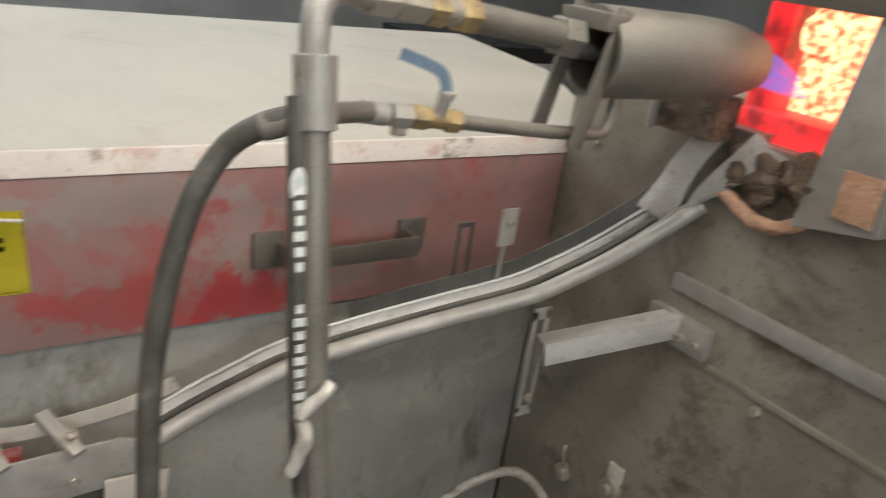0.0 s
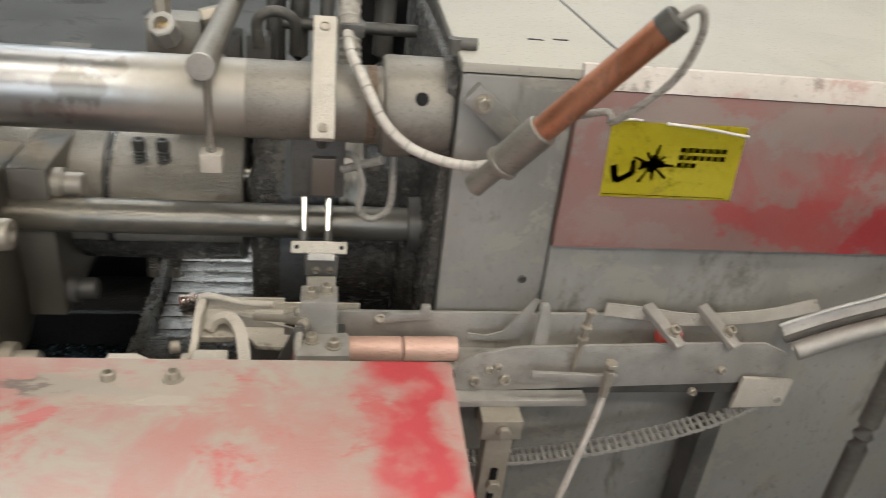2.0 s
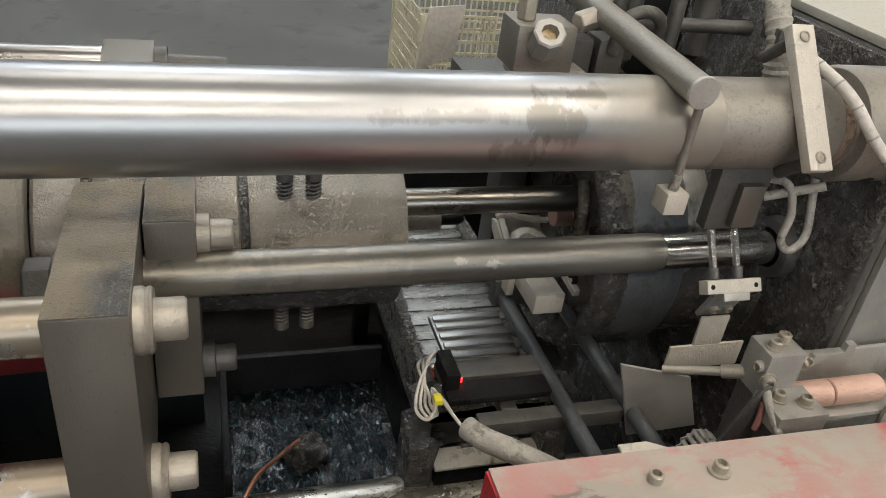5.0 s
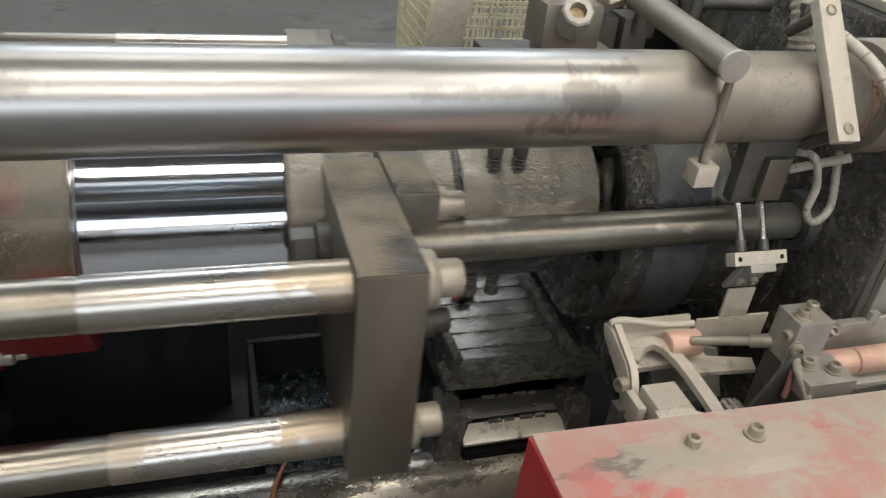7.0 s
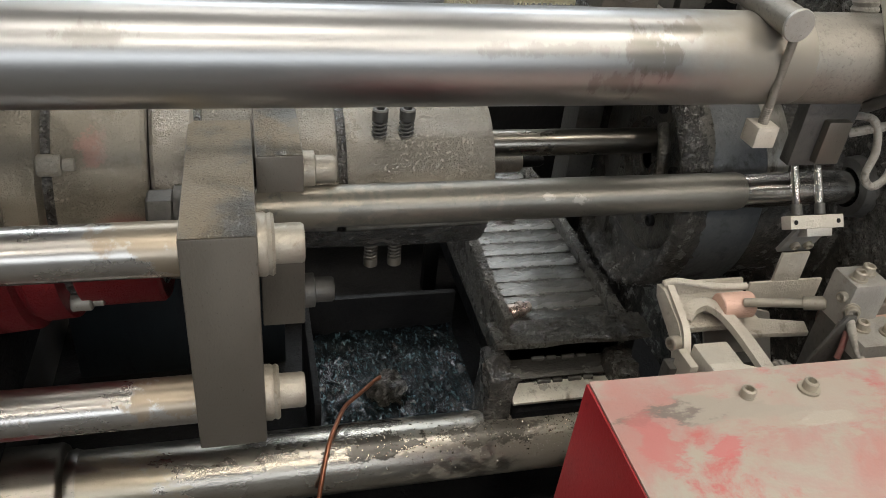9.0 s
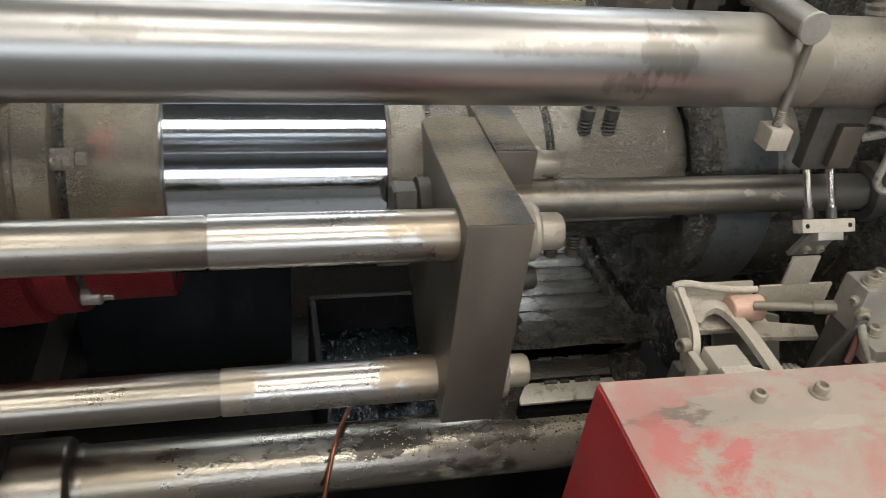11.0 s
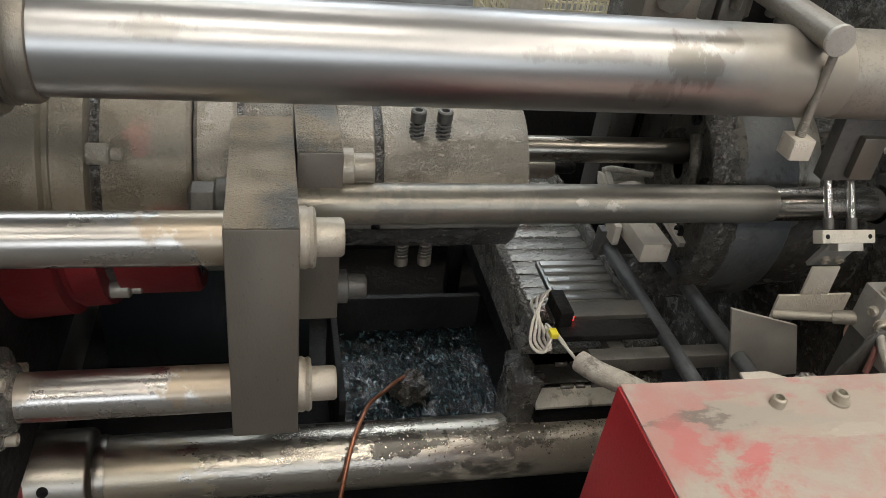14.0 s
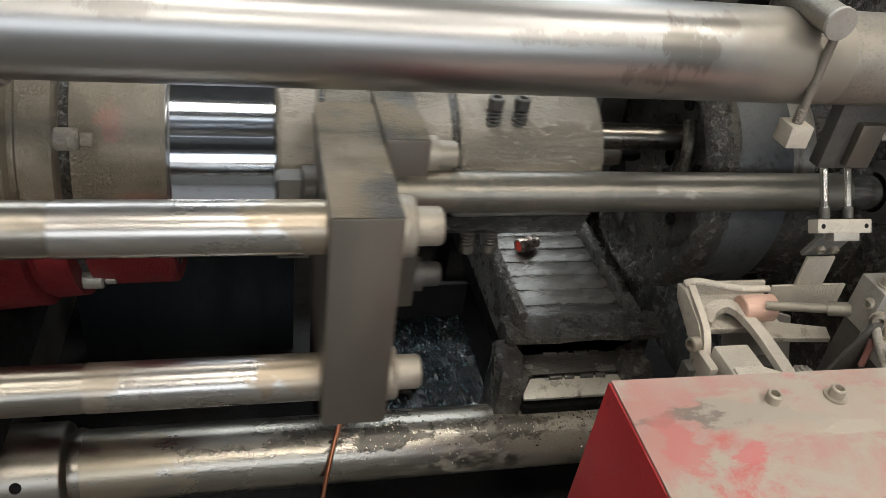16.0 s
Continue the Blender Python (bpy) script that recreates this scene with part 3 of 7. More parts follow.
# ---- hall ----
def hall():
    b = box(bmesh.new(), -9, 9, -6, 9, -0.2, 0.0)
    solid("floor", b, FLOOR, "worn dark grey workshop floor", "floor", "structure")
    for nm, q in (("wall_west", (-9.2, -9, -6, 9, 0, 5)), ("wall_east", (9, 9.2, -6, 9, 0, 5)), ("wall_north", (-9.2, 9.2, 9, 9.2, 0, 5))):
        solid(nm, box(bmesh.new(), *q), WALL, "plain grey plastered hall wall", "wall", "structure")
    b = bmesh.new()
    box(b, -9.2, 9.2, -6.2, -6, 0, 1.9)
    box(b, -9.2, 9.2, -6.2, -6, 3.9, 5)
    box(b, -9.2, -5.6, -6.2, -6, 1.9, 3.9)
    box(b, 3.6, 9.2, -6.2, -6, 1.9, 3.9)
    solid("wall_south", b, WALL, "plain grey hall wall with a long window", "wall", "structure")
    solid("ceiling", box(bmesh.new(), -9.2, 9.2, -6.2, 9.2, 5, 5.2), WALL, "grey hall ceiling", "ceiling", "structure")
    for lx in (-4.2, -1.0, 2.2):
        for ly in (-2.6, 0.1, 3.4):
            t = thing("roof_light", (lx, ly, 4.95), "long white lamp panel under the ceiling", "lamp", "roof lights")
            part("housing", box(bmesh.new(), lx - 1.15, lx + 1.15, ly - 0.3, ly + 0.3, 4.965, 5.0), GALV, t)
            part("diffuser", box(bmesh.new(), lx - 1.1, lx + 1.1, ly - 0.25, ly + 0.25, 4.95, 4.964), LAMPGLOW, t, "glowing white diffuser")
        t = thing("skylight", (lx, 6.4, 4.95), "day-lit rectangular roof pane in the ceiling", "skylight", "skylights")
        part("frame", box(bmesh.new(), lx - 1.4, lx + 1.4, 5.55, 7.25, 4.965, 5.0), GALV, t)
        part("pane", box(bmesh.new(), lx - 1.3, lx + 1.3, 5.65, 7.15, 4.95, 4.964), DAYPANE, t, "day-lit milky pane")


hall()


# ---- machine housing, with the red panel ----
def housing():
    t = thing("machine_housing", (0.5, 2.0, 0), "large grey sheet-metal machine housing with a worn red panel", "machine housing")
    outline = [(-0.255, 1.30), (1.355, 1.30), (1.36, 1.40), (1.70, 1.62), (2.02, 2.15), (2.19, 2.9), (-0.2, 2.95)]
    part("body", prism(bmesh.new(), outline, "z", 0, 1.262, 0.003), PLATE, t)
    part("top_plate", prism(bmesh.new(), [(-0.258, 1.288), (1.36, 1.288), (1.72, 1.60), (2.04, 2.13), (2.21, 2.92), (-0.2, 2.97)], "z", 1.264, 1.280, 0.002), HOOD, t, "dusty pale grey top plate")
    part("corner_plate", box(bmesh.new(), -0.256, -0.066, 1.285, 1.298, 0.02, 1.262, 0.002), PLATE, t, "stained grey corner plate")
    part("lower_plate", box(bmesh.new(), -0.058, 1.35, 1.287, 1.298, 0.02, 0.955, 0.002), PLATE, t, "stained grey lower plate")
    panel = part("red_panel", box(bmesh.new(), -0.060, 1.352, 1.273, 1.2985, 0.960, 1.252, 0.004), RED_WORN, t, "red panel with paint rubbed to grey")
    b = bmesh.new()
    prism(b, [(1.271, 1.2535), (1.2985, 1.2535), (1.2985, 1.290), (1.287, 1.290)], "x", -0.06, 1.352, 0.001)
    part("edge_strip", b, WHITE_WORN, t, "chipped white edge strip")
    # grab handle on the panel
    h = bmesh.new()
    for hx in (0.640, 0.950):
        prism(h, [(hx - 0.03, 1.06), (hx + 0.03, 1.06), (hx + 0.03, 1.13), (hx - 0.03, 1.13)], "y", 1.262, 1.2735, 0.002)
    box(h, 0.655, 0.665, 1.218, 1.264, 1.072, 1.112, 0.002)
    box(h, 0.925, 0.935, 1.218, 1.264, 1.072, 1.112, 0.002)
    box(h, 0.655, 0.935, 1.208, 1.219, 1.072, 1.112, 0.003)
    part("grab_handle", h, BLOCK, panel, "dark flat-bar grab handle")
    # yellow warning sticker with a curled top edge
    g = bmesh.new()
    n = 14
    rows = []
    for i in range(n + 1):
        u = i / n
        x = 0.0 + 0.243 * u
        top = 1.207 - 0.012 * max(0, u - 0.35) - 0.004 * math.sin(5 * u)
        rows.append([g.verts.new((x + 0.006 * (1 - k / 6), 1.2722 - 0.0012 * math.sin(7 * u + k) ** 2 - (0.004 * max(0, u - 0.4) if k == 6 else 0), 1.065 + (top - 1.065) * k / 6)) for k in range(7)])
    for a, c in zip(rows, rows[1:]):
        for k in range(6):
            g.faces.new((a[k], c[k], c[k + 1], a[k + 1]))
    bmesh.ops.solidify(g, geom=g.faces[:], thickness=0.0006)
    st = part("warning_sticker", g, YELLOW, panel, "yellow warning sticker with a curled top edge")
    c = bmesh.new()
    tube(c, [(0.095, 1.267, 1.204), (0.16, 1.264, 1.200), (0.243, 1.262, 1.190)], 0.0028, 8, 5)
    tube(c, [(-0.012, 1.269, 1.203), (0.03, 1.268, 1.208), (0.05, 1.268, 1.207)], 0.0022, 8, 5)
    part("curled_edge", c, PAPER, st, "whitish curled paper edge")
    k = bmesh.new()
    yk = 1.2692

    def bar(x0, z0, x1, z1, w):
        d = Vector((x1 - x0, 0, z1 - z0))
        s = Vector((-d.z, 0, d.x)).normalized() * w / 2
        vs = [k.verts.new(Vector((x, yk, z)) + o) for x, z, o in ((x0, z0, -s), (x1, z1, -s), (x1, z1, s), (x0, z0, s))]
        k.faces.new(vs)
    # pictogram of a crush hazard as plain strokes
    bar(0.018, 1.125, 0.028, 1.095, 0.012)
    bar(0.028, 1.095, 0.055, 1.112, 0.010)
    bar(0.055, 1.112, 0.052, 1.135, 0.008)
    for a in range(0, 360, 40):
        ca, sa = math.cos(radians(a)), math.sin(radians(a))
        bar(0.087 + 0.008 * ca, 1.128 + 0.008 * sa, 0.087 + (0.026 + 0.012 * (a % 80 == 0)) * ca, 1.128 + (0.026 + 0.012 * (a % 80 == 0)) * sa, 0.0045)
    bar(0.066, 1.128, 0.108, 1.13, 0.012)
    bar(0.086, 1.115, 0.09, 1.146, 0.014)
    # rows of small characters that cannot be read, as bars
    for r, (z, cnt) in enumerate(((1.158, 7), (1.144, 7), (1.130, 3))):
        for i in range(cnt):
            bar(0.132 + i * 0.0125, z, 0.141 + i * 0.0125, z, 0.0085)
    bar(0.008, 1.071, 0.236, 1.070, 0.0012)
    bmesh.ops.solidify(k, geom=k.faces[:], thickness=0.0004)
    part("print", k, INK, st, "black pictogram and bars of print")
    s = bmesh.new()
    socket_screw(s, (-0.102, 1.285, 0.884), (0, -1, 0), 0.008, 0.004)
    part("plate_screw", s, DARKSTEEL, t)
    # a seam and bolt holes on top
    part("lid_seam", box(bmesh.new(), 0.04, 0.046, 1.30, 2.9, 1.2802, 1.2815), DARKSTEEL, t)
    for hx, hy in ((-0.10, 1.46), (-0.05, 1.47), (1.0, 1.9)):
        part("slot", box(bmesh.new(), hx - 0.014, hx + 0.014, hy - 0.004, hy + 0.004, 1.2798, 1.281, 0.0005), BLACK, t)
    # left flank, oil-caked, with the bores for bar and rod
    w = bmesh.new()
    box(w, -0.275, -0.257, 1.31, 2.9, 0.02, 1.26, 0.003)
    part("flank_plate", w, CRUST, t, "oil-caked dark flank plate")
    rnd = random.Random(31)
    spots = [(Vector((-0.2755, rnd.uniform(1.315, 1.75), rnd.uniform(0.5, 1.05))), Vector((-1, 0, 0))) for _ in range(1100)]
    tagged(part("oil_cake", crumbs(bmesh.new(), spots, 5, 0.002, 0.008), CRUST, t, "crumbs of black oil cake on the flank"), kind="stuff")
    part("rod_bore", turned(bmesh.new(), [(-0.300, 0.037), (-0.300, 0.055), (-0.274, 0.058), (-0.274, 0.037)], 1.483, 0.886, 40), DARKSTEEL, t)
    hg = bmesh.new()
    rod(hg, (-0.262, 1.36, 1.272), (-0.262, 1.36, 1.298), 0.012)
    rod(hg, (-0.262, 1.36, 1.29), (-0.225, 1.36, 1.29), 0.01)
    part("lid_knob", hg, DARKSTEEL, t)


housing()


# ---- furnace: the wall on the right, with the fire mouth ----
def furnace():
    t = thing("furnace", (1.9, 0.4, 0), "scorched steel furnace with a glowing mouth", "furnace")
    x0, x1 = 1.36, 1.42
    ya, yb, za, zb = 0.60, 0.815, 1.405, 1.645
    for q in ((-0.9, ya, 0, 1.95), (yb, 1.286, 0, 1.42), (ya, yb, 0, za), (ya, 0.95, zb, 1.95)):
        part("front_plate", box(bmesh.new(), x0, x1, *q), FURN, t, "scorched brown-grey steel plate")
    body = bmesh.new()
    box(body, 1.42, 1.90, -0.9, 0.52, 0, 1.95)
    box(body, 1.421, 1.90, 0.92, 1.285, 0, 1.42)
    box(body, 1.421, 1.90, 0.52, 0.92, 0, 1.28)
    box(body, 1.88, 2.0, 0.50, 0.94, 1.28, 1.95)
    box(body, 1.421, 2.0, 0.52, 0.92, 1.76, 1.95)
    part("body", body, FURN, t)
    c = bmesh.new()
    box(c, 1.50, 1.87, 0.53, 0.91, 1.29, 1.75)
    for i in range(46):
        a = random.Random(i)
        px, py, pz = 1.50, a.uniform(0.56, 0.88), a.uniform(1.33, 1.72)
        bmesh.ops.create_icosphere(c, subdivisions=2, radius=a.uniform(0.02, 0.045), matrix=Matrix.Translation((px, py, pz)))
    for v in c.verts:
        v.co += noise.noise_vector(v.co * 30) * 0.006
    part("hot_lining", c, HOT, t, "white-hot glowing lining")
    s = bmesh.new()
    box(s, 1.40, 1.50, 0.55, 0.91, 1.29, 1.455, 0.01)
    box(s, 1.43, 1.50, 0.86, 0.915, 1.29, 1.75, 0.01)
    part("hot_sill", s, HOT_RED, t, "red-hot sill of the mouth")
    part("lintel", box(bmesh.new(), 1.30, 1.40, 0.2, 1.02, 1.645, 1.70, 0.004), BLOCK, t, "grey steel lintel")
    cheek = bmesh.new()
    prism(cheek, [(0.585, 1.70), (0.645, 1.70), (0.690, 1.30), (0.545, 1.33)], "x", 1.315, 1.345, 0.004)
    part("cheek_slab", cheek, GALV, t, "pale steel slab beside the mouth")
    part("cheek_clay", box(bmesh.new(), 1.308, 1.3145, 0.56, 0.625, 1.34, 1.42, 0.003), CLAY, t, "orange clay smear")
    clay = bmesh.new()
    tube(clay, [(1.348, 0.87, 1.315), (1.34, 0.80, 1.285), (1.335, 0.73, 1.28), (1.335, 0.69, 1.30), (1.342, 0.66, 1.34)], 0.014, 10, 8)
    for v in clay.verts:
        v.co += noise.noise_vector(v.co * 40) * 0.006
    part("clay_rim", clay, CLAY, t, "orange fire-clay rim")
    for i in range(16):
        rf = bmesh.new()
        a = random.Random(50 + i)
        bmesh.ops.create_icosphere(rf, subdivisions=2, radius=a.uniform(0.018, 0.032), matrix=Matrix.Translation((1.345, a.uniform(0.67, 0.85), a.uniform(1.315, 1.39))))
        for v in rf.verts:
            v.co += noise.noise_vector(v.co * 35) * 0.012
        part("refractory_lump", rf, REFRACTORY, t, "burnt crumbling refractory")
    shield = bmesh.new()
    box(shield, 1.28, 1.35, 0.86, 1.0, 1.395, 1.475, 0.004)
    part("scorch_block", shield, REFRACTORY, t, "rust-brown scorched block")
    part("shield_edge", box(bmesh.new(), 1.262, 1.279, 0.985, 0.995, 1.39, 1.485, 0.002), GALV, t)
    # flat bar that crosses the plate, with its welded lower bead
    part("flat_bar", box(bmesh.new(), 1.346, 1.3595, -0.9, 0.905, 1.082, 1.116, 0.003), GALV, t, "pale worn flat bar")
    part("plate_joint", box(bmesh.new(), 1.353, 1.3595, -0.9, 0.82, 0.955, 0.969, 0.002), BOLT, t)
    part("plate_bolt", hex_nut(bmesh.new(), (1.3595, 0.663, 0.937), (1.345, 0.663, 0.937), 0.011), BOLT, t)
    part("plate_rivet", hex_nut(bmesh.new(), (1.3595, 1.19, 1.30), (1.348, 1.19, 1.30), 0.006), BOLT, t)
    lug = bmesh.new()
    turned(lug, [(1.335, 0), (1.335, 0.011), (1.345, 0.013), (1.345, 0.026), (1.36, 0.028), (1.36, 0)], 0.93, 0.56, 28)
    part("cable_gland", lug, BOLT, t)
    part("tag", box(bmesh.new(), 1.352, 1.3595, 0.905, 0.945, 0.585, 0.625, 0.002), LIGHTCABLE, t)
    pn = bmesh.new()
    rod(pn, (1.34, 1.055, 0.505), (1.33, 1.06, 0.54), 0.017, 20, bev=0.003)
    tube(pn, [(1.335, 1.06, 0.54), (1.33, 1.062, 0.565), (1.335, 1.068, 0.585), (1.343, 1.072, 0.58)], 0.004, 8)
    part("hanging_plug", pn, BOLT, t)


furnace()


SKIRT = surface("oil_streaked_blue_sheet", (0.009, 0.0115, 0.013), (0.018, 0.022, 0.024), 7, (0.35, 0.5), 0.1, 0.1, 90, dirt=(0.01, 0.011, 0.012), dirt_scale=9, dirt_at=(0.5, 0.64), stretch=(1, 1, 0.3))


# ---- machine bed below the rams: sump, walls, back ----
def bed():
    t = thing("machine_bed", (-1.0, 1.9, 0), "black oily machine bed, void shade painted in, with a wet sump", "machine bed")
    # base and walls take the void black, so gaps under the rams stay dark
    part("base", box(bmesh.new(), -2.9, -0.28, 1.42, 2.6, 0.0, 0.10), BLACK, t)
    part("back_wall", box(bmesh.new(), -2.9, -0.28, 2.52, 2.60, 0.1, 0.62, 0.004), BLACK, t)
    g = bmesh.new()
    nx, ny = 60, 56
    vs = [[g.verts.new((-1.245 + 0.36 * i / nx, 1.50 + 0.43 * j / ny, 0.25 + 0.010 * noise.noise(Vector((i * 0.21, j * 0.21, 3))) - 0.03 * math.exp(-((i - 28) ** 2 + (j - 34) ** 2) / 30)))
           for j in range(ny + 1)] for i in range(nx + 1)]
    for i in range(nx):
        for j in range(ny):
            g.faces.new((vs[i][j], vs[i + 1][j], vs[i + 1][j + 1], vs[i][j + 1]))
    bmesh.ops.solidify(g, geom=g.faces[:], thickness=0.01)
    part("sump_floor", g, WET, t, "wet black sump floor with blue sheen painted in flecks")
    heap = bmesh.new()
    bmesh.ops.create_icosphere(heap, subdivisions=4, radius=0.045, matrix=Matrix.Translation((-1.087, 1.71, 0.245)))
    for v in heap.verts:
        v.co += noise.noise_vector(v.co * 55) * 0.022
    part("sludge_lump", heap, CRUST, t, "heap of black sludge")
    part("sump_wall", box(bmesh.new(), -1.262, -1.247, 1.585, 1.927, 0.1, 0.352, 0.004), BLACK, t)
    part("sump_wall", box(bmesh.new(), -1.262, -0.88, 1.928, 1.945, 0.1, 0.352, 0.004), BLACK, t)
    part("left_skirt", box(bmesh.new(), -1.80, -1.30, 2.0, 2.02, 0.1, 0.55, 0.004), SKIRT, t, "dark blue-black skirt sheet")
    # left platen
    p = bmesh.new()
    box(p, -2.9, -1.86, 1.36, 2.5, 0.1, 1.06, 0.01)
    part("left_platen", p, DARKSTEEL, t)
    pl = bmesh.new()
    box(pl, -1.90, -1.80, 1.24, 2.4, 0.42, 1.03, 0.006)
    part("front_flange", pl, BLACK, t, "black oily flange plate")
    for y, z in ((1.255, 0.97), (1.255, 0.80), (1.36, 0.74), (1.40, 0.56)):
        part("flange_bolt", socket_screw(bmesh.new(), (-1.80, y, z), (1, 0, 0), 0.014, 0.02), BOLT, t)
    part("foot", box(bmesh.new(), -1.985, -1.832, 1.20, 1.44, 0.0, 0.42, 0.006), RED_DEEP, t, "deep red painted foot")


bed()


# ---- tie bars ----
def tie_bars():
    y, z = 1.380, 1.1693
    t = thing("upper_tie_bar", (-1.0, y, z), "thick ground steel tie bar, dull at its end", "tie bar", "tie bars")
    part("bright_bar", turned(bmesh.new(), [(-2.9, 0), (-2.9, 0.0652), (-0.60, 0.0652), (-0.595, 0.064)], y, z, 96), BAR, t, "bright ground steel with a long sheen, dusty towards its end")
    part("dull_bar", turned(bmesh.new(), [(-0.598, 0.0645), (-0.596, 0.0654), (-0.385, 0.0657), (-0.375, 0.058), (-0.255, 0.058)], y, z, 96), BAR_DULL, t, "dull dusty steel")
    c = turned(bmesh.new(), [(-2.9, 0.06), (-2.9, 0.089), (-1.706, 0.089), (-1.700, 0.086), (-1.698, 0.074), (-1.692, 0.077), (-1.688, 0.0725), (-1.684, 0.076), (-1.680, 0.0715), (-1.676, 0.0735), (-1.662, 0.0735), (-1.657, 0.071), (-1.656, 0.0655)], y, z, 72)
    part("collar", c, BLOCK, t, "dark ringed collar")
    h = turned(bmesh.new(), [(-0.385, 0.060), (-0.382, 0.066), (-0.376, 0.066), (-0.374, 0.082), (-0.368, 0.0865), (-0.272, 0.0865), (-0.262, 0.083), (-0.262, 0.06)], y, z, 72)
    hub = part("lock_nut", h, BAR_DULL, t, "large round lock nut with pin holes")
    for a in (28, -52):
        n = Vector((0, -math.cos(radians(a)), math.sin(radians(a))))
        cpt = Vector((-0.315, y, z)) + n * 0.0867
        b = bmesh.new()
        m = Matrix.Translation(cpt) @ n.to_track_quat("Z", "Y").to_matrix().to_4x4()
        # nut is not cut: a rimmed black disc paints the hole's inner shade
        spin(b, [(-0.004, 0.0115), (0.0004, 0.0112), (0.0006, 0.0100), (-0.0002, 0.0098), (-0.0002, 0)], m, 24)
        part("pin_hole", b, BLACK, hub)
    part("rust_ring", turned(bmesh.new(), [(-0.402, 0.066), (-0.401, 0.0667), (-0.386, 0.0667), (-0.385, 0.066)], y, z, 72), REFRACTORY, t, "rusty ring line")

    y, z = 1.506, 0.275
    t = thing("lower_tie_bar", (-1.0, y, z), "thick oily steel tie bar low in the machine", "tie bar", "tie bars")
    rnd = random.Random(8)
    spots = []
    for _ in range(900):
        x, a = -0.62 - 0.62 * rnd.random() ** 1.6, radians(rnd.gauss(62, 24))
        n = Vector((0, -math.cos(a), math.sin(a)))
        spots.append((Vector((x, y, z)) + n * 0.068, n))
    tagged(part("oil_cake", crumbs(bmesh.new(), spots, 3, 0.0008, 0.0026), BARCAKE, t, "crumbs of caked oil and dust on the bar"), kind="stuff")
    part("bar", turned(bmesh.new(), [(-1.72, 0), (-1.72, 0.068), (-0.30, 0.068), (-0.30, 0)], y, z, 80), LOWBAR, t, "oily smeared steel, caked towards one end")
    c = turned(bmesh.new(), [(-2.9, 0), (-2.9, 0.086), (-1.735, 0.086), (-1.728, 0.082), (-1.722, 0.070), (-1.712, 0.072), (-1.702, 0.069), (-1.702, 0.06)], y, z, 64)
    col = part("collar", c, ROD_DIRTY, t, "brownish ringed collar")
    for dx, a in ((-1.80, 30), (-1.775, -20)):
        n = Vector((0, -math.cos(radians(a)), math.sin(radians(a))))
        m = Matrix.Translation(Vector((dx, y, z)) + n * 0.0862) @ n.to_track_quat("Z", "Y").to_matrix().to_4x4()
        # uncut collar again, the dark of each hole is a black disc
        part("pin_hole", spin(bmesh.new(), [(-0.004, 0.0105), (0.0004, 0.0102), (0.0006, 0.0092), (-0.0002, 0.009), (-0.0002, 0)], m, 20), BLACK, col)
    part("support", box(bmesh.new(), -0.6, -0.28, y - 0.05, y + 0.05, 0.1, z - 0.03, 0.005), BLACK, t)
    part("support", box(bmesh.new(), -2.4, -1.9, y - 0.05, y + 0.05, 0.1, z - 0.03, 0.005), BLACK, t)


tie_bars()

# ---- moving ram: crosshead, rods, die cylinder, chrome piston ----
AXY, AXZ = 1.71, 0.835
HUBY, HUBZ = 1.75, 0.79
HUB1, HUB2, HUB3 = -0.437, -0.553, -0.608


